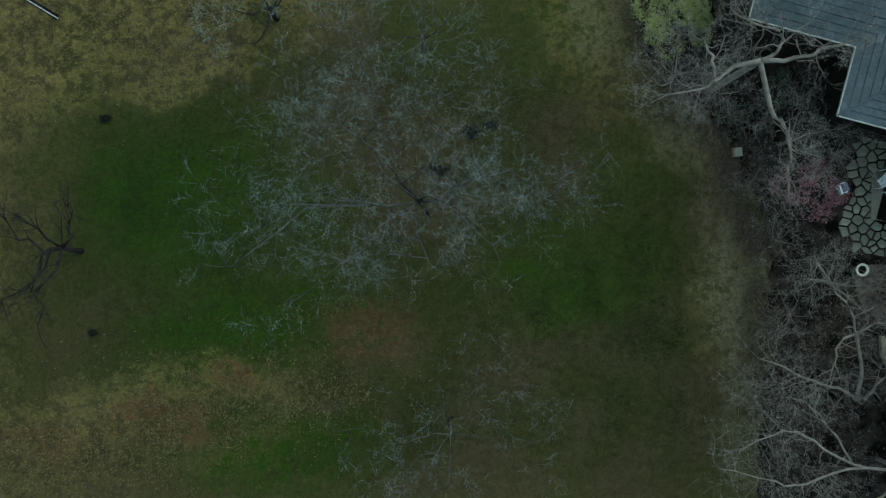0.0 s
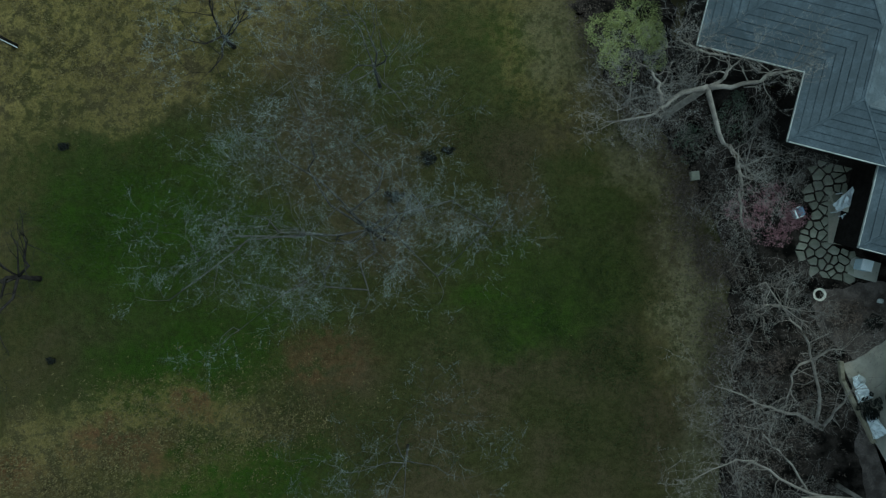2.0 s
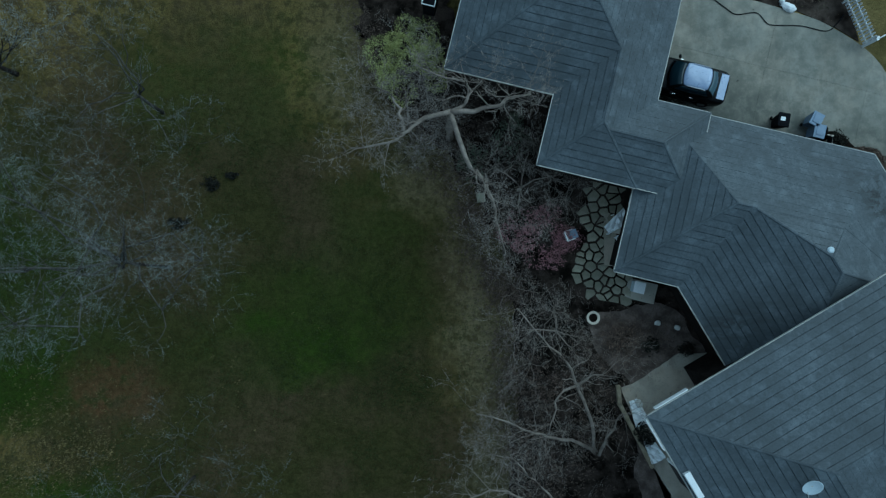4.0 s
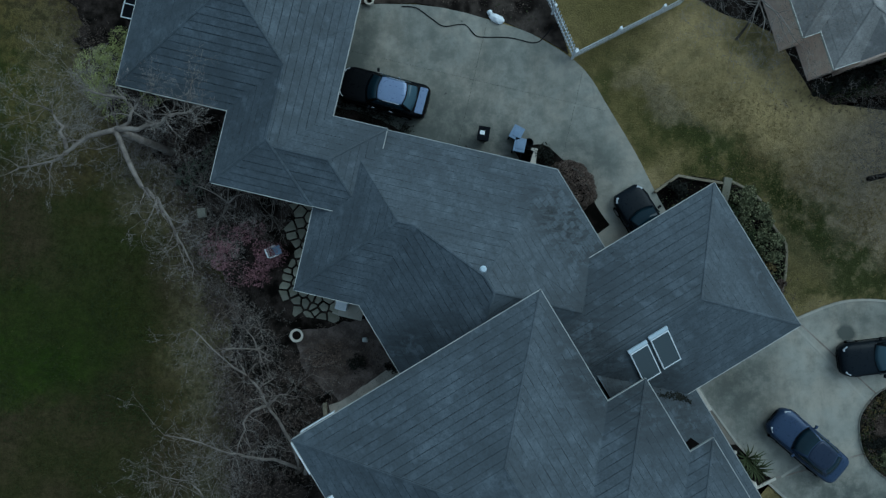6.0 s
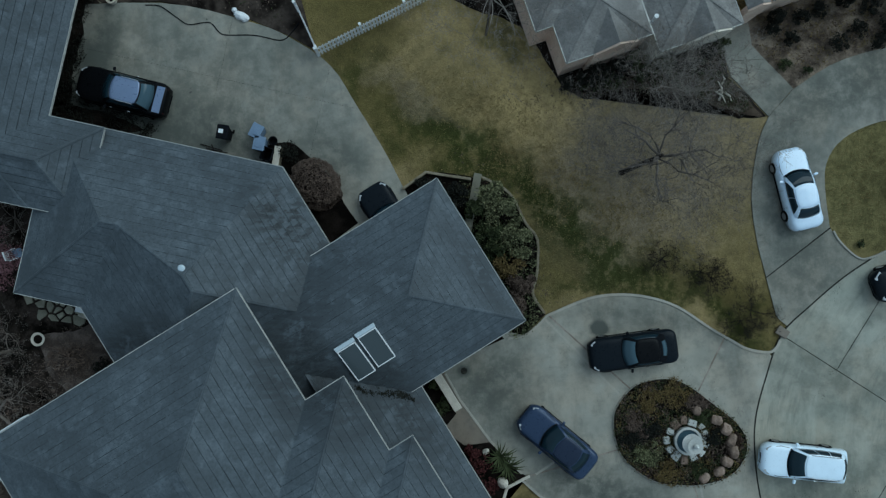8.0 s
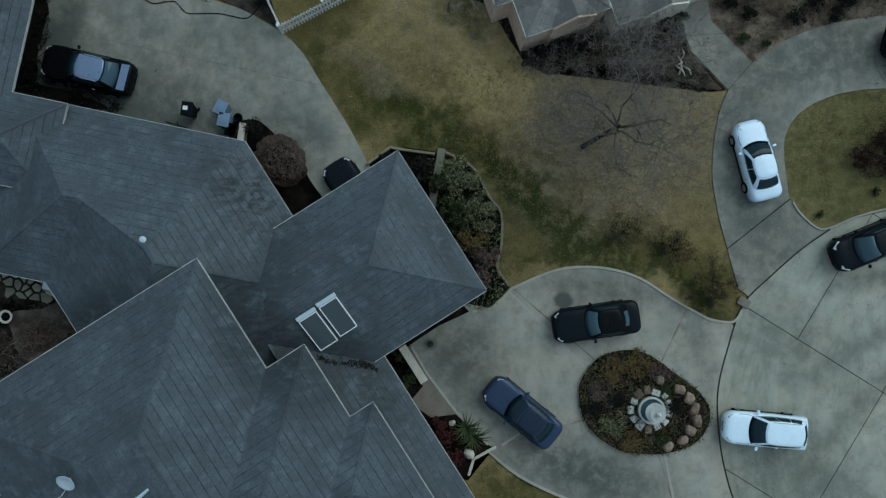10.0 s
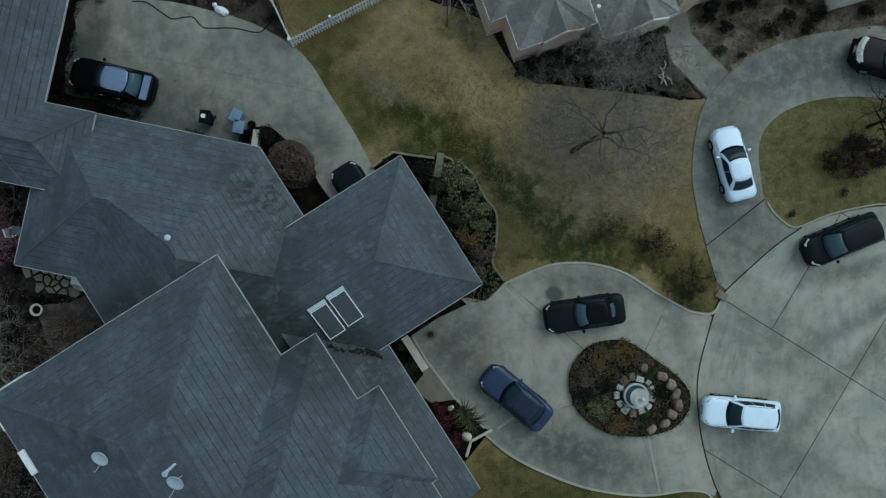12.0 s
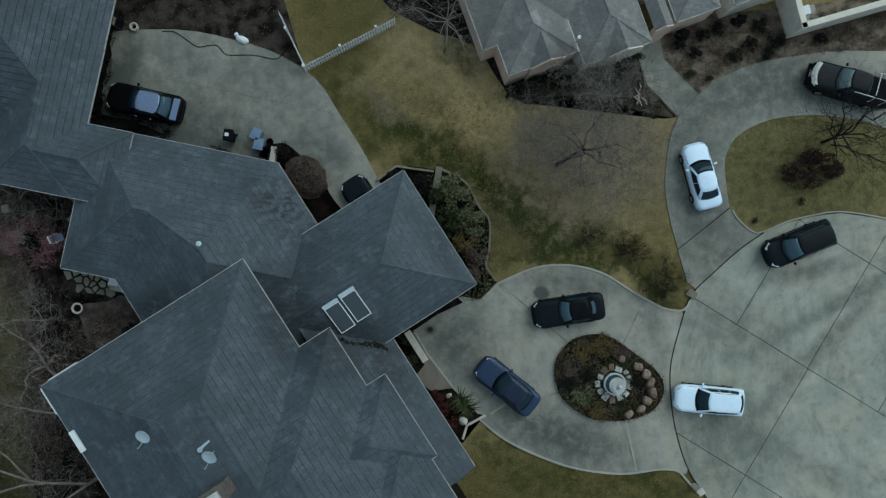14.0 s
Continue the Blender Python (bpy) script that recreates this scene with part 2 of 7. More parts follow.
def concrete_material(name, c1, c2, stain_shade, patches=(), swirl=None):
    m, t, b = shader(name)
    v = coords(t)
    big, mid, fine = noise_of(t, v, 0.22, 6.0, 0.65), noise_of(t, v, 1.1, 7.0, 0.72), noise_of(t, v, 60.0, 3.0)
    info = t.nodes.new("ShaderNodeObjectInfo")
    col = mix(t, ramp(t, big, 0.34, 0.66), c1, c2)
    warm = noise_of(t, v, 0.34, 5.0, 0.6)
    col = mix(t, ramp(t, warm, 0.42, 0.62, 0.0, 0.7), col, (c2[0] * 1.06, c2[1] * 0.97, c2[2] * 0.90))
    col = mix(t, ramp(t, info.outputs["Random"], 0.0, 1.0, 0.0, 0.35), col, (c2[0] * 0.92, c2[1] * 0.86, c2[2] * 0.78))
    col = mix(t, ramp(t, mid, 0.42, 0.78, 0.0, 0.55), col, stain_shade)
    mp = t.nodes.new("ShaderNodeMapping")
    mp.inputs["Rotation"].default_value, mp.inputs["Scale"].default_value = (0, 0, radians(35)), (1.0, 0.16, 1)
    t.links.new(v, mp.inputs["Vector"])
    streak = noise_of(t, mp.outputs[0], 0.7, 6.0, 0.7)
    col = mix(t, ramp(t, streak, 0.48, 0.76, 0.0, 0.5), col, stain_shade)
    col = mix(t, ramp(t, noise_of(t, v, 0.5, 3.0), 0.55, 0.75, 0.0, 0.45), col, tuple(x * 1.25 for x in c2))
    if swirl:
        away = t.nodes.new("ShaderNodeVectorMath")
        away.operation = "SUBTRACT"
        t.links.new(v, away.inputs[0])
        away.inputs[1].default_value = (*swirl, 0)
        split = t.nodes.new("ShaderNodeSeparateXYZ")
        t.links.new(away.outputs[0], split.inputs[0])
        far = t.nodes.new("ShaderNodeVectorMath")
        far.operation = "LENGTH"
        t.links.new(away.outputs[0], far.inputs[0])
        bearing = t.nodes.new("ShaderNodeMath")
        bearing.operation = "ARCTAN2"
        t.links.new(split.outputs["Y"], bearing.inputs[0])
        t.links.new(split.outputs["X"], bearing.inputs[1])
        polar = t.nodes.new("ShaderNodeCombineXYZ")
        t.links.new(far.outputs["Value"], polar.inputs["X"])
        t.links.new(times(t, bearing.outputs[0], 2.2), polar.inputs["Y"])
        arcs = noise_of(t, polar.outputs[0], 0.9, 6.0, 0.7)
        col = mix(t, ramp(t, arcs, 0.50, 0.72, 0.0, 0.6), col, stain_shade)
        col = mix(t, ramp(t, arcs, 0.46, 0.30, 0.0, 0.5), col, tuple(x * 1.2 for x in c2))
    # dark patches: stains, and house shade put into the colour
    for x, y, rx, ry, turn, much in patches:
        col = mix(t, times(t, times(t, blob(t, v, x, y, rx, ry, 0.8, turn), ramp(t, mid, 0.3, 0.6, 0.5, 1.0)), much), col, tuple(k * 0.8 for k in stain_shade))
    spots = noise_of(t, v, 2.2, 4.0, 0.65)
    col = mix(t, ramp(t, spots, 0.70, 0.76, 0.0, 0.75), col, (0.03, 0.03, 0.028))
    col = mix(t, ramp(t, fine, 0.3, 0.7, 0.0, 0.2), col, stain_shade)
    t.links.new(col, b.inputs["Base Color"])
    t.links.new(ramp(t, mid, 0.3, 0.7, 0.65, 0.9), b.inputs["Roughness"])
    b.inputs["Specular IOR Level"].default_value = 0.2
    bumped(t, b, fine, 0.25, 0.01)
    return m


def shingle_material(name, c1, c2, moss_shade):
    m, t, b = shader(name)
    v = coords(t)
    info = t.nodes.new("ShaderNodeObjectInfo")
    geo = t.nodes.new("ShaderNodeNewGeometry")
    tab = geo.outputs["Random Per Island"]
    col = mix(t, ramp(t, tab, 0.0, 1.0), c1, c2)
    big, mid, fine = noise_of(t, v, 0.25, 5.0), noise_of(t, v, 1.4, 6.0, 0.75), noise_of(t, v, 90.0, 2.0)
    col = mix(t, ramp(t, big, 0.36, 0.66, 0.0, 0.8), col, tuple(x * 0.62 for x in c1))
    col = mix(t, ramp(t, noise_of(t, v, 0.6, 5.0, 0.65), 0.55, 0.35, 0.0, 0.5), col, tuple(x * 1.22 for x in c2))
    col = mix(t, ramp(t, info.outputs["Random"], 0.0, 1.0, 0.0, 0.3), col, tuple(x * 0.7 for x in c1))
    mp = t.nodes.new("ShaderNodeMapping")
    mp.inputs["Rotation"].default_value, mp.inputs["Scale"].default_value = (0, 0, radians(61.3)), (0.55, 2.6, 1)
    t.links.new(v, mp.inputs["Vector"])
    streak = noise_of(t, mp.outputs[0], 1.6, 5.0, 0.7)
    cells = node(t, "ShaderNodeTexBrick", Scale=2.9, **{"Mortar Size": 0.04, "Brick Width": 0.9, "Row Height": 1.0})
    for key, tone in (("Color1", (0, 0, 0, 1)), ("Color2", (1, 1, 1, 1)), ("Mortar", (0.4, 0.4, 0.4, 1))):
        cells.inputs[key].default_value = tone
    turned = t.nodes.new("ShaderNodeMapping")
    turned.inputs["Rotation"].default_value = (0, 0, radians(52))
    t.links.new(v, turned.inputs["Vector"])
    t.links.new(turned.outputs[0], cells.inputs["Vector"])
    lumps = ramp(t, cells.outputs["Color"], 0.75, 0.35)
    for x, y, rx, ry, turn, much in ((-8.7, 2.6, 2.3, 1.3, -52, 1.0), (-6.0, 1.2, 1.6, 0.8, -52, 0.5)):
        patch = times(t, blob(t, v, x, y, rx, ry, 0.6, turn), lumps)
        col = mix(t, times(t, times(t, patch, ramp(t, streak, 0.36, 0.56)), much), col, moss_shade)
    # stains, and shade beside the tall walls painted into the shingle colour
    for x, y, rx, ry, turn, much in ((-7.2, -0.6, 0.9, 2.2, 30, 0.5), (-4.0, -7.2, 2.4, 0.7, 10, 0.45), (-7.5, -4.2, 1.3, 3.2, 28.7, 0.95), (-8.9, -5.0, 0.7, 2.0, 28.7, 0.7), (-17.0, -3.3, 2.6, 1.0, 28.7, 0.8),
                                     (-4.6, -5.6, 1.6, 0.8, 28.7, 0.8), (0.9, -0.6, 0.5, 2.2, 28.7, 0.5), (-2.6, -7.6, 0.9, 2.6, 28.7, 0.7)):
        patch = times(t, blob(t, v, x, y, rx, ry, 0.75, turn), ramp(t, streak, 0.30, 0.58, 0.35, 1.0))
        col = mix(t, times(t, patch, much), col, moss_shade)
    col = mix(t, ramp(t, mid, 0.56, 0.74, 0.0, 0.5), col, moss_shade)
    col = mix(t, ramp(t, noise_of(t, v, 2.6, 5.0, 0.75), 0.44, 0.68, 0.0, 0.6), col, tuple(x * 0.52 for x in c1))
    col = mix(t, ramp(t, noise_of(t, v, 9.0, 4.0, 0.75), 0.42, 0.66, 0.0, 0.65), col, tuple(x * 0.5 for x in c1))
    col = mix(t, ramp(t, noise_of(t, v, 1.0, 4.0, 0.7), 0.48, 0.30, 0.0, 0.55), col, tuple(x * 1.3 for x in c2))
    col = mix(t, ramp(t, fine, 0.3, 0.7, 0.0, 0.3), col, tuple(x * 0.6 for x in c1))
    t.links.new(col, b.inputs["Base Color"])
    b.inputs["Roughness"].default_value = 0.62
    b.inputs["Specular IOR Level"].default_value = 0.3
    bumped(t, b, fine, 0.3, 0.01)
    return m


GRASS = grass_material()
# patches along the court walls carry the shading from the house
CONCRETE = concrete_material("drive_concrete", (0.245, 0.243, 0.212), (0.375, 0.360, 0.312), (0.105, 0.110, 0.096),
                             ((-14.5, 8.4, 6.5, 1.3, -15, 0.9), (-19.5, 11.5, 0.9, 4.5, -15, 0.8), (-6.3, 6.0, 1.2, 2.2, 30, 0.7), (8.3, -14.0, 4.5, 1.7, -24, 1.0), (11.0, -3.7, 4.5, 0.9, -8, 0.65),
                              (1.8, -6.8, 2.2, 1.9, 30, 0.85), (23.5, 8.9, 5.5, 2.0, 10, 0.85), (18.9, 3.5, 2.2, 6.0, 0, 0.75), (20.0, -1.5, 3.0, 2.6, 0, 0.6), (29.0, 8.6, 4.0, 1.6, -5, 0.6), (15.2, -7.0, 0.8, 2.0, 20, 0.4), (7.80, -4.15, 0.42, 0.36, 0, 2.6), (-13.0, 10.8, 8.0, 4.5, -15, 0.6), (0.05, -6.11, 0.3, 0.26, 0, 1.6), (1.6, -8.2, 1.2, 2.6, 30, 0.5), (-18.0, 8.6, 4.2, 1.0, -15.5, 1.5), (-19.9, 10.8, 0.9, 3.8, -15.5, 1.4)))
STREET = concrete_material("street_concrete", (0.300, 0.318, 0.275), (0.395, 0.385, 0.328), (0.128, 0.136, 0.114), ((20.5, -7.4, 3.5, 2.0, -35, 0.6), (19.6, -15.5, 4.0, 3.0, 0, 0.6), (26.0, -10.0, 6.0, 0.6, 40, 0.7), (29.0, -6.0, 6.0, 0.5, 25, 0.7), (26.5, -4.0, 3.0, 0.5, 10, 0.7), (24.0, -16.5, 5.0, 0.7, -30, 0.5)), (33.0, -13.0))
KERB = concrete_material("kerb_concrete", (0.31, 0.30, 0.265), (0.39, 0.375, 0.33), (0.22, 0.21, 0.18))
SANDJOINT = plain("sandy_joint_filler", (0.19, 0.155, 0.128), (0.33, 0.285, 0.245), 1.0, 30.0, 0.95)
JOINT = plain("joint_filler", (0.02, 0.02, 0.018), (0.05, 0.048, 0.04), 4.0, 50.0, 0.95)
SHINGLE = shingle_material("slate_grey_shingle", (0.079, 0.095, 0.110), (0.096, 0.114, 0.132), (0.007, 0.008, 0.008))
# dark felt bared between courses stands in for the shadow under shingle edges
FELTSHADE = plain("felt_course_shade", (0.034, 0.040, 0.046), (0.078, 0.090, 0.102), 2.0, 40.0, 0.9)
SHINGLE2 = shingle_material("weathered_grey_shingle", (0.235, 0.225, 0.215), (0.27, 0.26, 0.247), (0.10, 0.095, 0.09))
GUTTER = plain("gutter_metal", (0.40, 0.40, 0.38), (0.60, 0.59, 0.55), 1.0, 20.0, 0.45, 0.2, 0.1)
SOFFIT = plain("soffit_board", (0.30, 0.28, 0.24), (0.36, 0.33, 0.29), 2.0, 30.0, 0.8)
# near-black: the shade under the eaves is put into the brick colour
BRICK = plain("eave_shaded_brick", (0.012, 0.010, 0.009), (0.022, 0.018, 0.016), 3.0, 25.0, 0.9)
PEACH = plain("peach_brick", (0.68, 0.50, 0.40), (0.78, 0.62, 0.51), 2.0, 25.0, 0.9)
RENDER = plain("pale_rendered_wall", (0.72, 0.65, 0.55), (0.82, 0.76, 0.66), 2.0, 20.0, 0.85)
PALE = plain("pale_stone", (0.52, 0.47, 0.40), (0.63, 0.58, 0.50), 2.0, 20.0, 0.85)
WHITE = plain("white_paint", (0.74, 0.76, 0.78), (0.83, 0.84, 0.85), 2.0, 30.0, 0.5)
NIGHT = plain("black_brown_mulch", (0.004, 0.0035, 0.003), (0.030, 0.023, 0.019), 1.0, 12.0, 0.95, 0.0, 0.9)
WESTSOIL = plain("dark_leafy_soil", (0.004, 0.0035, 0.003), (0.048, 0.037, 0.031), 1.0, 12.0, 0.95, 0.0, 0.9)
BACKSOIL = plain("brown_leafy_soil", (0.010, 0.008, 0.007), (0.075, 0.060, 0.050), 1.0, 8.0, 0.95, 0.0, 0.9)
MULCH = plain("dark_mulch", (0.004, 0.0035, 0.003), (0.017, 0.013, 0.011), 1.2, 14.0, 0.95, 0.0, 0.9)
LITTER = plain("leaf_litter", (0.066, 0.052, 0.045), (0.155, 0.125, 0.110), 1.4, 12.0, 0.95, 0.0, 0.8, 0.0, 0.6)
BEDSOIL = plain("brown_bed_soil", (0.050, 0.038, 0.029), (0.100, 0.076, 0.056), 1.0, 14.0, 0.95, 0.0, 0.9)
BEDTAN = plain("dry_tan_bed_soil", (0.070, 0.054, 0.042), (0.26, 0.205, 0.155), 1.0, 12.0, 0.95, 0.0, 0.9)
FLUE = plain("brown_chimney_brick", (0.115, 0.100, 0.092), (0.165, 0.145, 0.132), 3.0, 20.0, 0.9)
BARK = plain("grey_bark", (0.155, 0.130, 0.112), (0.28, 0.24, 0.208), 2.0, 30.0, 0.9)
BARKF = plain("fine_grey_twig_bark", (0.10, 0.105, 0.100), (0.235, 0.245, 0.235), 1.0, 30.0, 0.85)
BARKL = plain("pale_twig_bark", (0.16, 0.175, 0.17), (0.32, 0.335, 0.325), 1.5, 30.0, 0.85)
BARKP = plain("pale_brown_twig_bark", (0.165, 0.145, 0.128), (0.33, 0.295, 0.265), 1.5, 30.0, 0.85)
WALK = concrete_material("porch_walk_concrete", (0.15, 0.13, 0.11), (0.22, 0.195, 0.165), (0.085, 0.075, 0.064))
PATIO = concrete_material("rear_patio_concrete", (0.24, 0.22, 0.185), (0.38, 0.345, 0.29), (0.11, 0.10, 0.085))
BARKH = plain("hazy_brown_twig_bark", (0.095, 0.082, 0.072), (0.19, 0.165, 0.148), 1.5, 30.0, 0.9)
BARKM = plain("dull_grey_bark", (0.045, 0.042, 0.038), (0.105, 0.098, 0.090), 2.0, 30.0, 0.9)
BARKD = plain("dark_bark", (0.018, 0.015, 0.014), (0.04, 0.034, 0.03), 2.0, 30.0, 0.9)
FLAG = plain("flagstone", (0.235, 0.222, 0.170), (0.36, 0.342, 0.27), 1.4, 22.0, 0.85, 0.0, 0.4, 0.0, 0.5)
BOULDER = plain("tan_boulder", (0.19, 0.135, 0.105), (0.38, 0.285, 0.23), 2.5, 18.0, 0.9, 0.0, 0.5, 0.0, 0.4)
WSTONE = plain("white_stone", (0.55, 0.55, 0.52), (0.70, 0.70, 0.67), 2.0, 18.0, 0.8, 0.0, 0.3, 0.0, 0.4)
TIMBER = plain("weathered_timber", (0.20, 0.17, 0.12), (0.30, 0.26, 0.19), 3.0, 24.0, 0.9)
BLACK = plain("black_plastic", (0.006, 0.007, 0.009), (0.011, 0.012, 0.015), 2.0, 40.0, 0.72)
RUBBER = plain("tyre_rubber", (0.009, 0.009, 0.009), (0.016, 0.016, 0.016), 4.0, 60.0, 0.85)
RIM = plain("alloy_rim", (0.35, 0.36, 0.37), (0.5, 0.5, 0.5), 4.0, 40.0, 0.35, 0.8)
CHROME = plain("chrome", (0.7, 0.7, 0.7), (0.8, 0.8, 0.8), 4.0, 40.0, 0.2, 1.0, 0.0)
GLASS = glass_pane("dark_car_glass")
GLASSB = glass_pane("blue_grey_glass", (0.050, 0.085, 0.108))
GLASSP = glass_pane("pale_screen_glass", (0.115, 0.150, 0.160))
GLASSS = glass_pane("slate_skylight_glass", (0.060, 0.074, 0.082))
LAMPW = plain("headlamp_lens", (0.36, 0.38, 0.40), (0.5, 0.52, 0.54), 8.0, 40.0, 0.15, 0.0, 0.0)
LAMPR = plain("tail_lamp_red", (0.05, 0.004, 0.004), (0.09, 0.006, 0.006), 8.0, 40.0, 0.2, 0.0, 0.0)
BLUEBIN = plain("blue_grey_lid", (0.14, 0.20, 0.30), (0.18, 0.25, 0.36), 2.0, 30.0, 0.5)
DISH = plain("dish_grey", (0.50, 0.58, 0.64), (0.56, 0.63, 0.68), 2.0, 30.0, 0.45)


# ---- mesh helpers ----
def mesh_of(bm, name, material, smooth=False):
    me = bpy.data.meshes.new(name)
    if smooth:
        for f in bm.faces:
            f.smooth = True
    bm.to_mesh(me)
    bm.free()
    me.materials.append(material)
    return me


def part(name, bm, material, parent=None, label="", smooth=False):
    ob = new(name, mesh_of(bm, name, material, smooth))
    if parent:
        ob.parent = parent
    return tagged(ob, label)


def raw(name, verts, faces, material, parent=None, label=""):
    me = bpy.data.meshes.new(name)
    me.from_pydata(verts, [], faces)
    me.materials.append(material)
    ob = new(name, me)
    if parent:
        ob.parent = parent
    return tagged(ob, label)


def thing(name, label, category, group="", kind="", at=None):
    ob = new(name)
    ob.empty_display_size = 0.3
    if at is not None:
        ob.matrix_world = at
    return tagged(ob, label, category, group, kind)


def box(bm, size, at=(0, 0, 0), rz=0.0, bevel=0.0):
    r = bmesh.ops.create_cube(bm, size=1.0)
    vs = r["verts"]
    bmesh.ops.scale(bm, vec=size, verts=vs)
    if bevel:
        es = list({e for v in vs for e in v.link_edges})
        out = bmesh.ops.bevel(bm, geom=es, offset=bevel, segments=2, profile=0.6, affect="EDGES")
        vs = list({v for f in out["faces"] for v in f.verts} | {v for v in vs if v.is_valid})
    bmesh.ops.transform(bm, matrix=pose(*at, 0, 0, rz), verts=vs)
    return bm


def tube(bm, pts, radii, sides=5):
    """A tapered tube through the points."""
    rings = []
    for i, p in enumerate(pts):
        d = (pts[min(i + 1, len(pts) - 1)] - pts[max(i - 1, 0)]).normalized()
        a = d.orthogonal().normalized()
        c = d.cross(a)
        rings.append([bm.verts.new(p + (a * math.cos(k * math.tau / sides) + c * math.sin(k * math.tau / sides)) * radii[i]) for k in range(sides)])
    for r, q in zip(rings, rings[1:]):
        for k in range(sides):
            bm.faces.new((r[k], r[(k + 1) % sides], q[(k + 1) % sides], q[k]))
    bm.faces.new(rings[-1])
    bm.faces.new(rings[0][::-1])


def loft(bm, rings, caps=True):
    made = [[bm.verts.new(p) for p in r] for r in rings]
    n = len(rings[0])
    for r, q in zip(made, made[1:]):
        for k in range(n):
            bm.faces.new((r[k], r[(k + 1) % n], q[(k + 1) % n], q[k]))
    if caps:
        bm.faces.new(made[0][::-1])
        bm.faces.new(made[-1])
    bmesh.ops.recalc_face_normals(bm, faces=bm.faces)


def disc_stack(bm, rows, sides=20, at=(0, 0, 0)):
    """A turned body: rows of radius and height."""
    loft(bm, [[Vector((at[0] + r * math.cos(k * math.tau / sides), at[1] + r * math.sin(k * math.tau / sides), at[2] + z)) for k in range(sides)] for r, z in rows])


def spline(pts, step=6, closed=False):
    """A smooth line through a few points."""
    out, n = [], len(pts)
    pv = [Vector((*p[:2], 0)) for p in pts]
    for i in range(n if closed else n - 1):
        p0, p1, p2, p3 = (pv[(i + k) % n] if closed else pv[min(max(i + k, 0), n - 1)] for k in (-1, 0, 1, 2))
        for s in range(step):
            u = s / step
            out.append(0.5 * (2 * p1 + (p2 - p0) * u + (2 * p0 - 5 * p1 + 4 * p2 - p3) * u * u + (3 * p1 - p0 - 3 * p2 + p3) * u ** 3))
    if not closed:
        out.append(pv[-1])
    return out


def ragged(pts, amount, seed, fine=4):
    """An outline with an uneven edge."""
    out = []
    for p, q in zip(pts, pts[1:] + pts[:1]):
        d = Vector((q[0] - p[0], q[1] - p[1]))
        n = max(1, min(40, int(d.length * fine)))
        for k in range(n):
            x, y = p[0] + d.x * k / n, p[1] + d.y * k / n
            s = amount * (noise.noise(Vector((x * 0.9, y * 0.9, seed))) + 0.5 * noise.noise(Vector((x * 2.7, y * 2.7, seed + 9))))
            g = amount * (noise.noise(Vector((y * 0.9, x * 0.9, seed + 4))) + 0.5 * noise.noise(Vector((y * 2.7, x * 2.7, seed + 5))))
            out.append((x + s, y + g))
    return out


def smooth_step(a, b, x):
    u = min(max((x - a) / (b - a), 0.0), 1.0)
    return u * u * (3 - 2 * u)


def height(x, y):
    """The lie of the land: level round the house, falling to the big lawn behind."""
    back = -2.25 * (1 - smooth_step(-29.5, -24.0, x)) - 1.2 * (1 - smooth_step(-76.0, -46.0, x))
    rear = 0.28 * smooth_step(1.5, 5.0, y) * (1 - smooth_step(-1.5, 4.5, x)) * smooth_step(-25.0, -20.0, x)
    return back + rear - 0.04


# ---- ground ----
def build_ground():
    xs = [-900, -400, -200, -120] + [-95 + 1.0 * i for i in range(136)] + [60, 120, 250, 500, 900]
    ys = [-900, -400, -200, -100, -60] + [-35 + 1.0 * i for i in range(66)] + [50, 90, 200, 400, 900]
    verts, faces = [], []
    for y in ys:
        for x in xs:
            lump = 0.10 * (noise.noise(Vector((x * 0.23, y * 0.23, 3))) + 0.5 * noise.noise(Vector((x * 0.8, y * 0.8, 7)))) if x < -30 and abs(y) < 40 else 0.0
            verts.append((x, y, height(x, y) + lump))
    n = len(xs)
    for j in range(len(ys) - 1):
        for i in range(n - 1):
            a = j * n + i
            faces.append((a, a + 1, a + n + 1, a + n))
    ob = raw("ground", verts, faces, GRASS)
    for p in ob.data.polygons:
        p.use_smooth = True
    tagged(ob, "dull winter lawn in green, brown and straw tones", "lawn", kind="structure")


build_ground()


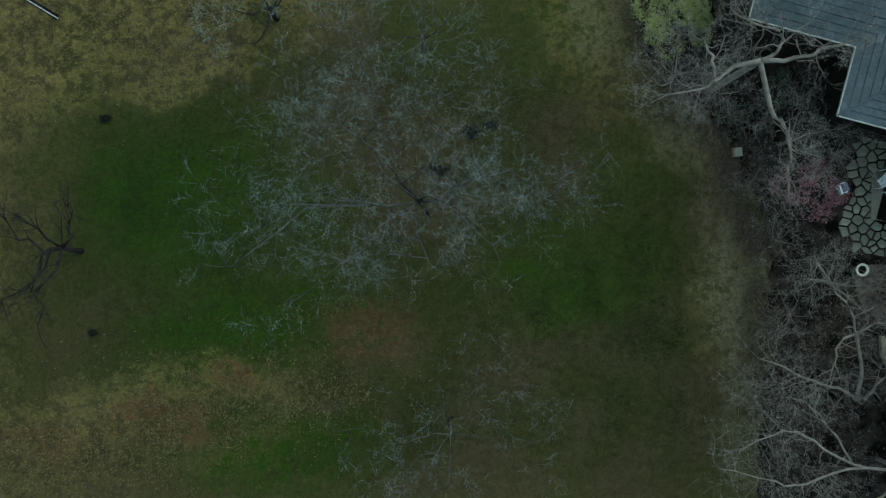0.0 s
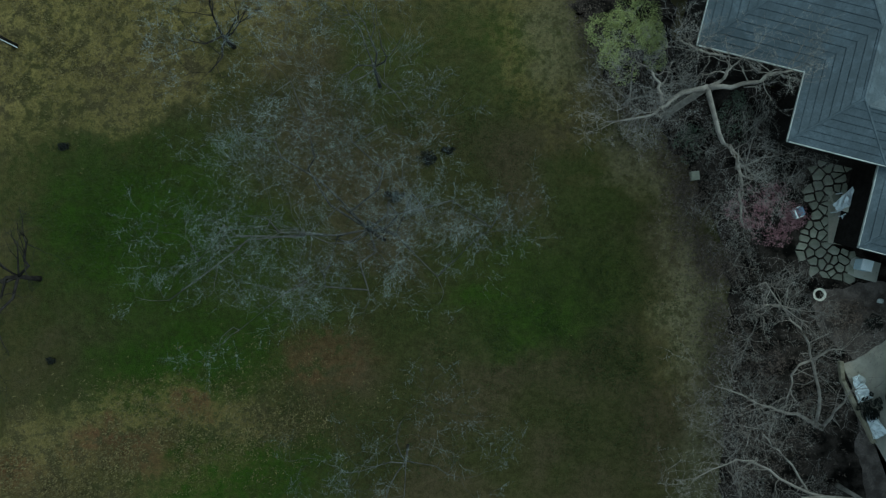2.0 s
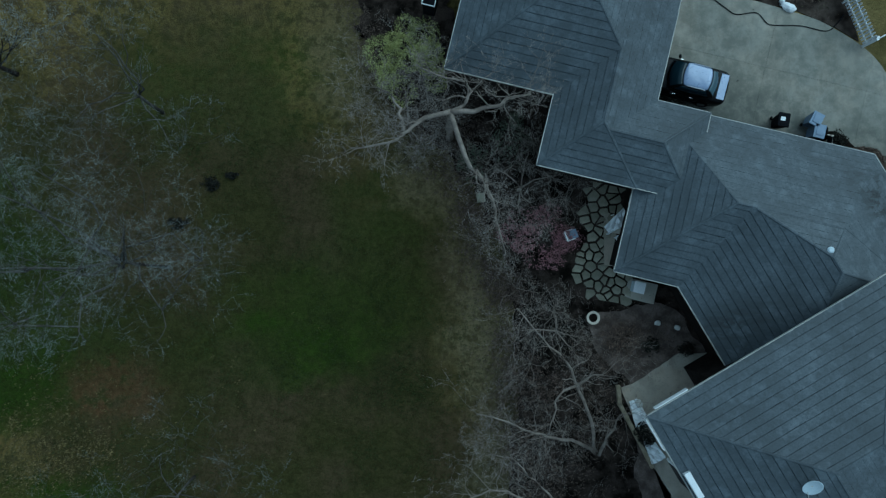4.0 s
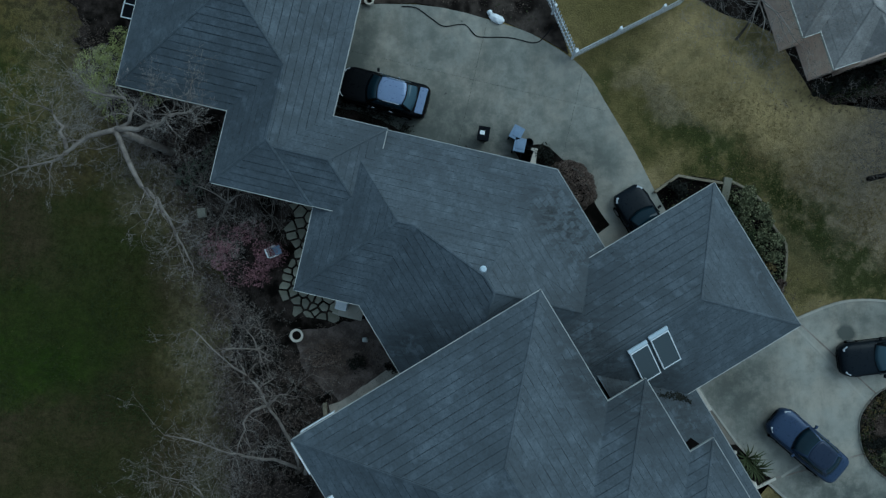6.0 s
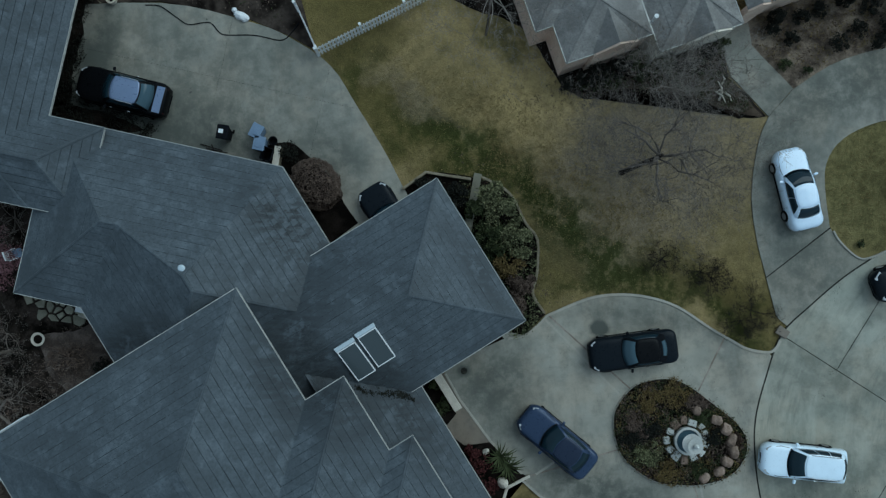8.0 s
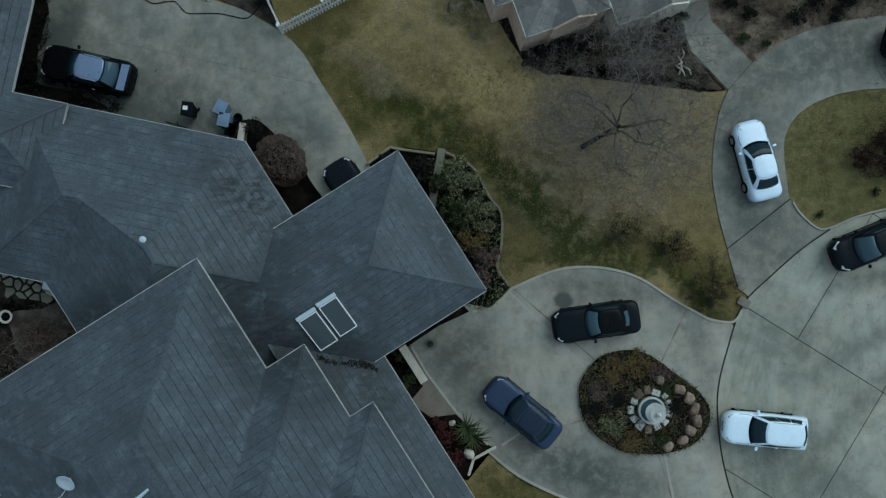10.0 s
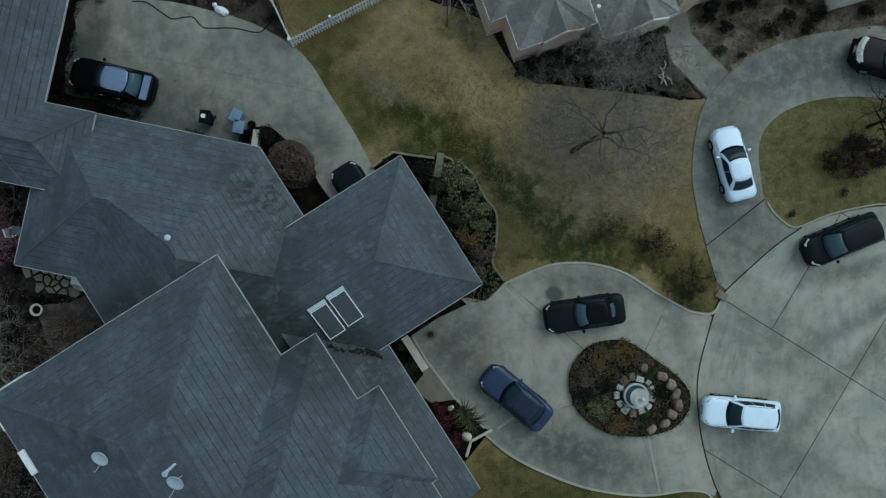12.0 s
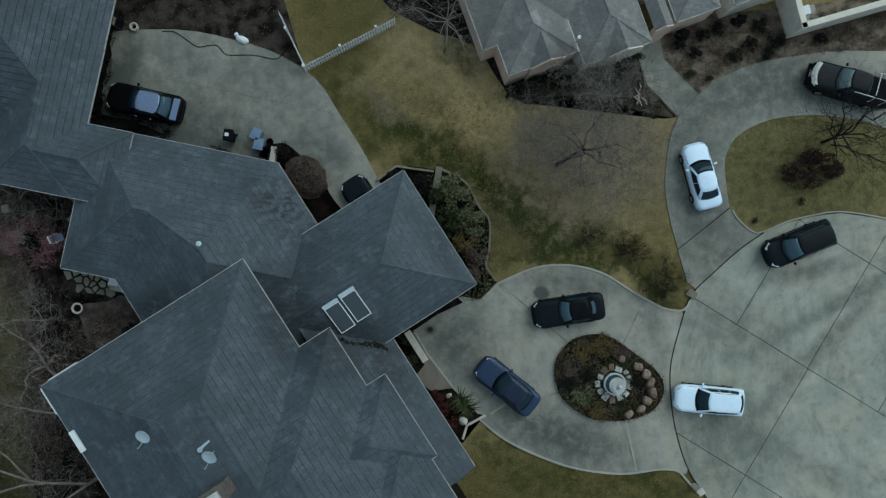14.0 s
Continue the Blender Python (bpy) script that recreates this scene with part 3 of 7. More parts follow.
def sheet(name, outline, z, material, parent=None, thick=0.06, label="", follow=False, cuts=()):
    """A slab with the given outline, and only what lies on the kept side of each cut (point, direction)."""
    bm = bmesh.new()
    f = bm.faces.new([bm.verts.new((p[0], p[1], 0)) for p in outline])
    if f.normal.z < 0 or f.calc_area() and sum(a[0] * b[1] - b[0] * a[1] for a, b in zip(outline, outline[1:] + outline[:1])) < 0:
        f.normal_flip()
    bmesh.ops.triangulate(bm, faces=bm.faces)
    for (px, py), (nx, ny) in cuts:
        bmesh.ops.bisect_plane(bm, geom=bm.verts[:] + bm.edges[:] + bm.faces[:], plane_co=(px, py, 0), plane_no=(nx, ny, 0), clear_outer=True)
    if follow:
        for k in range(-100, 60):
            if any(v.co.x < k for v in bm.verts) and any(v.co.x > k for v in bm.verts):
                bmesh.ops.bisect_plane(bm, geom=bm.verts[:] + bm.edges[:] + bm.faces[:], plane_co=(k, 0, 0), plane_no=(1, 0, 0))
        for k in range(-40, 40, 2):
            if any(v.co.y < k for v in bm.verts) and any(v.co.y > k for v in bm.verts):
                bmesh.ops.bisect_plane(bm, geom=bm.verts[:] + bm.edges[:] + bm.faces[:], plane_co=(0, k, 0), plane_no=(0, 1, 0))
    if not bm.faces:
        bm.free()
        return None
    rim = [e for e in bm.edges if e.is_boundary]
    out = bmesh.ops.extrude_edge_only(bm, edges=rim)
    low = {v for v in out["geom"] if isinstance(v, bmesh.types.BMVert)}
    for v in bm.verts:
        base = z + (height(v.co.x, v.co.y) if follow else 0.0)
        v.co.z = base - thick if v in low else base
    bmesh.ops.recalc_face_normals(bm, faces=bm.faces)
    return part(name, bm, material, parent, label)


def kerb_line(name, pts, z, label, width=0.16, tall=0.07, parent=None, material=KERB):
    bm = bmesh.new()
    rings = []
    for i, p in enumerate(pts):
        d = (pts[min(i + 1, len(pts) - 1)] - pts[max(i - 1, 0)]).normalized()
        s = Vector((-d.y, d.x, 0)) * width / 2
        rings.append([p + s + Vector((0, 0, z - 0.1)), p + s * 0.85 + Vector((0, 0, z + tall)), p - s * 0.85 + Vector((0, 0, z + tall)), p - s + Vector((0, 0, z - 0.1))])
    loft(bm, rings)
    ob = part(name, bm, material, parent)
    return tagged(ob, label, "kerb", kind="structure") if not parent else ob


# ---- paving ----
def wedge(o, a1, a2, gap=0.012):
    """The cuts that leave what lies between two rays from o."""
    a1, a2 = radians(a1), radians(a2)
    l1, l2 = (-math.sin(a1), math.cos(a1)), (-math.sin(a2), math.cos(a2))
    return [((o[0] + l1[0] * gap, o[1] + l1[1] * gap), (-l1[0], -l1[1])), ((o[0] - l2[0] * gap, o[1] - l2[1] * gap), l2)]


def cell(p, n, p0, p1, n0, n1, gap=0.012):
    """The cuts that leave a rectangle along the directions p and n."""
    out = []
    for d, lo, hi in ((p, p0 + gap, p1 - gap), (n, n0 + gap, n1 - gap)):
        out += [((d[0] * lo, d[1] * lo), (-d[0], -d[1])), ((d[0] * hi, d[1] * hi), d)]
    return out


def xy(pts):
    return [(p.x, p.y) for p in pts]


ARC = xy(spline([(23.5, -1.1), (21.8, -2.1), (19.8, -3.6), (18.1, -5.1), (17.0, -7.6), (16.3, -9.8), (16.15, -11.9), (16.3, -14.1), (16.8, -16.4), (17.6, -18.1), (19.6, -21.0), (24, -25.5), (32, -30)], 4))
LAWN_EDGE = [(18.0, -5.4), (17.75, -5.8), (17.29, -6.05), (16.15, -5.8), (15.3, -5.3), (14.08, -4.5), (12.3, -3.2), (10.6, -2.55), (8.9, -2.32), (7.2, -2.48), (4.9, -3.28)]
EDGE_N = xy(spline(LAWN_EDGE, 4))
EDGE_S = xy(spline([(2.98, -12.0), (3.4, -12.75), (4.5, -13.8), (6.7, -15.1), (9.3, -16.2), (12.4, -16.8), (14.9, -16.7), (16.2, -16.9), (16.75, -17.2)], 4))
near_arc = [p for p in ARC if -17.0 < p[1] < -6.1]
DRIVE = EDGE_N[8:] + [(3.7, -4.35), (2.4, -4.0), (0.6, -4.5), (-1.3, -5.7), (-1.0, -6.2), (-0.22, -7.66), (1.37, -10.08)] + EDGE_S + near_arc[::-1]
O = (11.9, -10.2)
front_drive = thing("driveway", "pale concrete circular driveway with weathered panels", "driveway", kind="structure")
sheet("joint_bed", DRIVE, 0.012, SANDJOINT, front_drive, 0.04)
for a1, a2 in ((-77, 60), (60, 135), (135, 193), (193, 283)):
    sheet("concrete_panel", DRIVE, 0.02, CONCRETE, front_drive, 0.05, cuts=wedge(O, a1, a2, 0.045))

street = thing("street", "concrete street turning circle with tyre marks and dark joints", "street", kind="structure")
STREET_LINE = ARC + [(48, -30), (48, -3), (36, -2.0), (32.2, -0.75), (29.1, -0.1), (27.1, -0.2), (25.1, -0.55)]
sheet("joint_bed", [(x + (0.05 if x < 24 else 0), y) for x, y in STREET_LINE], 0.003, JOINT, street, 0.04)
P, N = (0.812, -0.583), (0.583, 0.812)
for i in range(7):
    for j in range(5):
        p0, long = (9.9 + 5.75 * i, 5.75) if j > 2 else (4.2 + 11.5 * i, 11.5)
        n0 = 6.41 + 8.5 * (j - 3)
        sheet("concrete_panel", [(x + (0.05 if x < 24 else 0), y) for x, y in STREET_LINE], 0.018, STREET, street, 0.05, cuts=cell(P, N, p0, p0 + long, n0, n0 + 8.5, 0.022))

side_drive = thing("side_driveway", "pale concrete driveway curving round a lawn island", "driveway", kind="structure")
LOW = [(17.9, -4.1), (17.45, -1.85), (21.3, 0.75), (21.8, -0.1), (22.7, -1.0), (23.45, -1.05)] + [(x - 0.02, y + 0.03) for x, y in ARC if -5.0 < y < -1.2]
sheet("concrete_panel", LOW, 0.02, CONCRETE, side_drive)
UP = [(17.45, -1.8)] + xy(spline([(17.1, 0.0), (16.9, 2.2), (17.1, 4.1), (17.6, 6.1), (18.2, 7.3)], 3)) + xy(spline([(19.7, 8.8), (22.0, 10.1), (24.5, 10.8), (27.3, 11.1), (29.7, 11.2), (33.2, 11.0), (46, 10)], 3)) + \
    xy(spline([(46, 3.5), (38, 4.6), (32.7, 5.6), (31.3, 6.2), (28.1, 6.8), (25.3, 6.8), (23.3, 6.3), (22.0, 5.5), (21.3, 4.4), (21.15, 3.1), (21.25, 1.1)], 3)) + [(21.28, 0.82)]
sheet("concrete_panel", UP, 0.02, CONCRETE, side_drive)
front_path = thing("garden_path", "pale concrete path to the neighbouring front door", "path", kind="structure")
PATH_LINE = [(18.2, 7.32), (16.2, 9.7), (15.7, 11.7), (15.5, 12.8), (17.3, 13.4), (17.5, 11.4), (19.7, 8.85)]
for cuts in ([((16.0, 10.6), (0, 1))], [((16.0, 10.62), (0, -1))]):
    sheet("concrete_panel", PATH_LINE, 0.024, CONCRETE, front_path, cuts=cuts)

rear_drive = thing("rear_driveway", "stained pale concrete parking court with wall shade in its colour", "driveway", kind="structure")
REAR = xy(spline([(-24.0, 15.5), (-15.8, 15.4), (-10.9, 14.1), (-8.7, 13.1), (-6.5, 11.4), (-5.1, 9.0), (-3.7, 6.4), (-2.8, 4.4), (-1.9, 2.6)], 4)) + [(-6.0, 0.6), (-9.2, 4.4), (-24.0, 8.4)]
sheet("joint_bed", REAR, 0.29, JOINT, rear_drive, 0.2)
E1, V1 = (0.9636, -0.2672), (0.2672, 0.9636)
for p0, p1 in ((-30, -15.2), (-15.2, -9.3), (-9.3, 5)):
    for n0, n1 in ((-5, 7.2), (7.2, 22)):
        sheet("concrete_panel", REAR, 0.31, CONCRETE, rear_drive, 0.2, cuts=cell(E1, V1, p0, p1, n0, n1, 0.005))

kerb_line("tar_joint", [Vector((x, y, 0)) for x, y in ARC[:41]], 0.0, "", 0.10, 0.024, street, JOINT)
kerb_line("tar_joint", [Vector((17.45, -1.83, 0)), Vector((21.3, 0.78, 0))], 0.0, "", 0.07, 0.022, side_drive, JOINT)
kerb_line("kerb", spline(LAWN_EDGE, 4), 0.0, "pale concrete edging between lawn and driveway")
kerb_line("kerb", spline([(4.9, -3.28), (4.2, -3.9), (3.6, -4.3), (2.6, -4.45)], 4), 0.0, "pale concrete edging round the garage bed")
kerb_line("kerb", spline([(3.0, -12.4), (4.5, -13.8), (6.7, -15.1), (9.3, -16.2), (12.4, -16.8), (14.9, -16.7), (16.2, -16.9), (16.75, -17.5), (17.5, -18.5)], 4), 0.0, "pale concrete edging along the front lawn")
kerb_line("kerb", spline([(36, -1.9), (32.2, -0.7), (29.1, -0.02), (27.1, -0.12), (25.1, -0.48), (23.5, -1.02), (22.7, -0.95), (21.8, -0.05), (21.45, 0.6)], 4), 0.02, "raised concrete kerb round the lawn island", 0.11, 0.08)
kerb_line("kerb", spline([(-3.0, 4.3), (-3.8, 6.3), (-5.2, 8.9), (-6.6, 11.3)], 3), 0.27, "low concrete edging of the parking court", 0.08, 0.03)
corner = thing("kerb_stone", "pinkish kerb block at the driveway corner", "kerb", kind="structure")
part("block", box(bmesh.new(), (0.72, 0.50, 0.14), (18.15, -4.95, 0.05), -35, 0.05), WALK, corner)

# ---- planting beds ----
OVAL = xy(spline([(8.3, -9.2), (8.75, -8.3), (9.6, -7.5), (10.8, -7.2), (11.9, -7.3), (12.8, -7.8), (14.1, -8.9), (15.2, -9.9), (15.7, -10.9), (15.5, -11.9), (14.6, -12.8), (13.0, -13.2), (11.5, -13.1), (10.3, -12.8), (9.0, -11.8), (8.4, -10.7)], 3, True))
tagged(sheet("planting_bed", OVAL, 0.12, NIGHT, None, 0.14), "oval raised bed of dark mulch inside the driveway", "planting bed", kind="structure")
kerb_line("edging", [Vector((*p, 0)) for p in OVAL + OVAL[:1]], 0.04, "thin concrete edging round the oval bed", 0.1, 0.05)
GARAGE_BED = xy(spline([(-2.7, 4.2), (-1.4, 5.1), (1.3, 4.7), (2.8, 4.0), (3.5, 3.2), (4.0, 1.9), (4.6, 1.0), (4.4, -0.9), (4.1, -2.0), (4.8, -3.2)], 3)) + [(3.6, -4.3), (2.6, -4.4), (1.5, -3.4), (-1.2, 2.0), (-3.5, 2.6)]
tagged(sheet("planting_bed", GARAGE_BED, 0.035, MULCH, None, 0.06, "", True), "dark mulch bed wrapping the garage corner", "planting bed", kind="structure")
tagged(sheet("planting_bed", [(-2.9, -6.6), (-1.75, -6.0), (-0.5, -8.45), (-1.2, -9.2), (-2.2, -9.0)], 0.045, MULCH, None, 0.06), "dark mulch bed before the porch", "planting bed", kind="structure")
tagged(sheet("planting_bed", [(-0.1, -10.3), (1.33, -10.2), (2.96, -12.0), (3.3, -12.2), (2.0, -12.75), (1.7, -13.9), (0.4, -13.6)], 0.045, MULCH, None, 0.06), "dark mulch bed under the porch shrubs", "planting bed", kind="structure")
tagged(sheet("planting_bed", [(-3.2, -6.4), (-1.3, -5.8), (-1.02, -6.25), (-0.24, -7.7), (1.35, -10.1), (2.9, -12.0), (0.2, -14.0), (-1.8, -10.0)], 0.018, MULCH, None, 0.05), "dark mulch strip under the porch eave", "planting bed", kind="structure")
tagged(sheet("porch_walk", [(-1.7, -6.0), (-1.0, -6.2), (-0.26, -7.7), (1.3, -10.15), (-0.15, -10.25), (-1.3, -9.3), (-0.55, -8.5)], 0.036, WALK, None, 0.05), "brownish concrete walk beside the porch", "path", kind="structure")
kerb_line("kerb", [Vector((-1.0, -6.2, 0)), Vector((-0.26, -7.7, 0)), Vector((1.33, -10.12, 0)), Vector((2.96, -12.0, 0))], 0.0, "pale concrete edging along the porch walk", 0.14, 0.06)
tagged(sheet("planting_bed", xy(spline([(-10.6, 7.0), (-9.0, 7.2), (-8.0, 6.4), (-6.7, 5.0), (-6.1, 3.6), (-5.4, 2.5)], 3)) + [(-7.0, 1.4), (-9.4, 4.4)], 0.335, MULCH, None, 0.06), "dark mulch bed beside the parking court", "planting bed", kind="structure")
# debris strips that also stand in for the shadow below the eaves
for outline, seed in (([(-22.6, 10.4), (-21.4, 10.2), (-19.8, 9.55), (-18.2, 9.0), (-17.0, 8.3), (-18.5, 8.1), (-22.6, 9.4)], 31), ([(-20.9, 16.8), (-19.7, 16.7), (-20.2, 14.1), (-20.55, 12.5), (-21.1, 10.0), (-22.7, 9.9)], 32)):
    tagged(sheet("eave_shade_drift", ragged(outline, 0.22, seed, 4), 0.325, NIGHT, None, 0.05), "dark strip of dirt and leaves with eave shade in its colour", "leaf litter", kind="structure")
WEST_BED = xy(spline([(-37.5, 21), (-36.0, 15.0), (-34.0, 10.5), (-30.8, 7.0), (-29.2, 4.0), (-27.6, 0.0), (-27.3, -5.0), (-27.7, -10.0), (-28.2, -16.0), (-27.6, -26.0)], 3)) + [(-12, -26), (-12, -8), (-18.0, -2.0), (-20.0, 5.0), (-24.0, 8.0), (-30.0, 12.0), (-31.0, 21)]
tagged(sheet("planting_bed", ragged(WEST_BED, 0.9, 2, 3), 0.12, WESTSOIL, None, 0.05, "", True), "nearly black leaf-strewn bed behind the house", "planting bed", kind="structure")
tagged(sheet("patio_ground", ragged(xy(spline([(-23.4, -3.0), (-21.5, -2.6), (-18.6, -2.6), (-16.4, -6.0), (-17.8, -8.6), (-17.0, -14.5), (-20.3, -15.0), (-20.9, -10.0), (-20.6, -7.4), (-22.6, -5.2)], 3, True)), 0.35, 7, 3), 0.16, LITTER, None, 0.05, "", True), "brownish bare patio ground strewn with leaves", "patio", kind="structure")
tagged(sheet("planting_bed", ragged([(-2.4, 17.6), (-1.1, 15.9), (0.1, 15.1), (1.8, 14.2), (3.2, 13.8), (4.3, 13.2), (5.2, 12.0), (6.0, 10.5), (6.6, 9.5), (7.9, 8.8), (10.0, 9.2), (12.2, 9.0), (14.3, 8.4), (16.5, 7.3), (18.1, 7.3), (16.1, 9.7), (15.6, 12.6), (8, 13), (6, 19)], 0.12, 5), 0.03, NIGHT, None, 0.05, "", True), "dark mulch bed along the neighbouring brick wall", "planting bed", kind="structure")
tagged(sheet("soil_patch", ragged([(8.8, 9.35), (10.0, 9.4), (12.2, 9.15), (14.3, 8.55), (16.5, 7.5), (17.8, 7.45), (16.2, 9.4), (14.5, 9.9), (11, 10.1)], 0.2, 9), 0.046, BEDSOIL, None, 0.05, "", True), "brown soil strewn with twigs before the dark bed", "soil", kind="structure")
tagged(sheet("planting_bed", [(17.4, 11.4), (19.6, 8.7), (22.0, 9.9), (24.5, 10.6), (27.3, 10.9), (29.7, 11.0), (35, 10.8), (35, 15), (26, 14.5), (17.3, 14.2)], 0.052, BEDTAN, None, 0.05, "", True), "brown mulch bed with sparse low shrubs", "planting bed", kind="structure")
tagged(sheet("planting_bed", [(-20.6, 15.6), (-15.8, 15.5), (-10.9, 14.25), (-8.7, 13.2), (-7.3, 12.3), (-9.2, 21), (-20.6, 21)], 0.05, BACKSOIL, None, 0.05, "", True), "dark leafy ground behind the parking court", "planting bed", kind="structure")


# ---- roofs and houses ----
def clip(poly, a, b, c):
    """The part of a polygon where a*x + b*y + c >= 0."""
    out = []
    for i, p in enumerate(poly):
        q = poly[(i + 1) % len(poly)]
        dp, dq = a * p[0] + b * p[1] + c, a * q[0] + b * q[1] + c
        if dp >= 0:
            out.append(p)
        if (dp > 0 > dq) or (dp < 0 < dq):
            k = dp / (dp - dq)
            out.append((p[0] + (q[0] - p[0]) * k, p[1] + (q[1] - p[1]) * k))
    return out


BODIES = []


def roof_height(x, y, skip):
    """The highest other roof over a place."""
    best = -9.0
    for body in BODIES:
        if body[0] is skip:
            continue
        low = min(a * x + b * y + c for a, b, c in body[1])
        if low > -0.001:
            best = max(best, body[2] + min(p * (a * x + b * y + c) for p, (a, b, c) in zip(body[3], body[1])))
    return best


def planes_of(poly):
    out = []
    for i in range(len(poly)):
        (x0, y0), (x1, y1) = poly[i], poly[(i + 1) % len(poly)]
        L = math.hypot(x1 - x0, y1 - y0)
        a, b = -(y1 - y0) / L, (x1 - x0) / L
        out.append((a, b, -(a * x0 + b * y0)))
    return out


def hip_roof(house, poly, eave, pitch, material, step=0.40, wall=BRICK, base=-0.3, inset=0.45, trim=GUTTER, lift=0.022, deep=(), groove=0.09, tab=0.55, slot=0.002, crop=None):
    """A hipped roof over a convex outline (counter-clockwise), with its shingle courses, caps, gutter and walls. pitch: one slope, or one for each edge."""
    n = len(poly)
    pitches = pitch if isinstance(pitch, (list, tuple)) else [pitch] * n
    planes = planes_of(poly)
    rnd = random.Random(int(abs(poly[0][0] * 100)))
    roof = new("roof")
    roof.parent = house
    caps = set()
    for i, (a, b, c) in enumerate(planes):
        face = list(poly)
        p = pitches[i]
        for j, (a2, b2, c2) in enumerate(planes):
            if j != i:
                q = pitches[j]
                face = clip(face, q * a2 - p * a, q * b2 - p * b, q * c2 - p * c)
        if crop:
            face = clip(face, -a, -b, crop - c)
        if len(face) < 3:
            continue
        zat = lambda x, y: eave + p * (a * x + b * y + c)
        top = max(a * x + b * y + c for x, y in face)
        raw("slope", [(x, y, zat(x, y)) for x, y in face], [tuple(range(len(face)))], FELTSHADE if p < 3 else wall, roof)
        if p > 3:
            continue
        run = step / math.sqrt(1 + p * p)
        for k in range(int(top / run) + 1):
            strip = clip(clip(face, a, b, c - k * run), -a, -b, (k + 1) * run - c)
            if len(strip) < 3:
                continue
            vs, fs = [], []
            ends = [b * x - a * y for x, y in strip]
            s = min(ends) - rnd.uniform(0, tab)
            while s < max(ends):
                wide = tab * rnd.uniform(0.6, 1.4)
                # bare gap drawn as the shadow line of the next course
                cut = rnd.uniform(0.35, 1.0) * groove
                piece = clip(clip(clip(strip, b, -a, -s - slot), -b, a, s + wide), -a, -b, (k + 1 - cut) * run - c)
                s += wide
                if len(piece) < 3:
                    continue
                m0, high = len(vs), lift * rnd.uniform(0.6, 1.3)
                for x, y in piece:
                    vs.append((x, y, zat(x, y) + 0.006 + high * max(0.0, 1 - (a * x + b * y + c - k * run) / run)))
                fs.append(tuple(range(m0, len(vs))))
                low = [m0 + m for m, (x, y) in enumerate(piece) if abs(a * x + b * y + c - k * run) < 1e-4]
                if len(low) == 2:
                    u, w = low
                    vs += [(vs[m][0], vs[m][1], zat(*vs[m][:2]) - 0.004) for m in (u, w)]
                    fs.append((u, len(vs) - 2, len(vs) - 1, w))
            if not fs:
                continue
            raw("shingle_course", vs, fs, material, roof)
        for m, (x, y) in enumerate(face):
            x2, y2 = face[(m + 1) % len(face)]
            if min(a * x + b * y + c, a * x2 + b * y2 + c) < 0.01 and max(a * x + b * y + c, a * x2 + b * y2 + c) < 0.01 or math.hypot(x2 - x, y2 - y) < 0.3:
                continue
            caps.add(tuple(sorted(((round(x, 2), round(y, 2), round(zat(x, y), 2)), (round(x2, 2), round(y2, 2), round(zat(x2, y2), 2))))))
    for p0, p1 in sorted(caps):
        bm = bmesh.new()
        u, v = Vector(p0), Vector(p1)
        free = [k for k in range(41) if (q := u.lerp(v, k / 40)) and q.z > roof_height(q.x, q.y, poly) + 0.035]
        if len(free) < 3:
            bm.free()
            continue
        u, v = u.lerp(v, free[0] / 40), u.lerp(v, free[-1] / 40)
        side = (v - u).cross(Vector((0, 0, 1)))
        if side.length < 0.1:
            bm.free()
            continue
        side = side.normalized() * 0.10
        up = Vector((0, 0, 0.032))
        loft(bm, [[q - side - Vector((0, 0, 0.05)), q - side * 0.4 + up, q + side * 0.4 + up, q + side - Vector((0, 0, 0.05))] for q in (u, v)])
        part("ridge_cap", bm, material, roof)
    if crop:
        deck = list(poly)
        for a, b, c in planes:
            deck = clip(deck, a, b, c - crop)
        top = eave + crop * pitches[0]
        raw("slope", [(x, y, top) for x, y in deck], [tuple(range(len(deck)))], FELTSHADE, roof)
        a, b, c = planes[0]
        for k in range(80):
            strip = clip(clip(deck, a, b, c - k * 0.34), -a, -b, (k + 1) * 0.34 - c)
            ends = [b * x - a * y for x, y in strip]
            s = min(ends) - rnd.uniform(0, tab) if ends else 0.0
            vs, fs = [], []
            while ends and s < max(ends):
                wide = tab * rnd.uniform(0.6, 1.4)
                piece = clip(clip(clip(strip, b, -a, -s - slot), -b, a, s + wide), -a, -b, (k + 0.97) * 0.34 - c)
                s += wide
                if len(piece) > 2:
                    fs.append(tuple(range(len(vs), len(vs) + len(piece))))
                    high = rnd.uniform(0.010, 0.022)
                    vs += [(x, y, top + high) for x, y in piece]
            if fs:
                raw("shingle_course", vs, fs, material, roof)
    for i in range(n):
        u, v = Vector((*poly[i], eave)), Vector((*poly[(i + 1) % n], eave))
        a, b, c = planes[i]
        o = Vector((a, b, 0))
        bm = bmesh.new()
        loft(bm, [[q - o * 0.035 + Vector((0, 0, 0.02)), q - o * 0.035 - Vector((0, 0, 0.12)), q + o * 0.05 - Vector((0, 0, 0.12)), q + o * 0.05 - Vector((0, 0, 0.01)), q - o * 0.012 + Vector((0, 0, 0.018))] for q in (u, v)])
        part("gutter", bm, trim, roof)
    raw("soffit", [(x, y, eave - 0.03) for x, y in poly], [tuple(range(n))[::-1]], SOFFIT, roof)
    inner = list(poly)
    for i, (a, b, c) in enumerate(planes):
        inner = clip(inner, a, b, c - (deep[i] if deep else inset))
    m = len(inner)
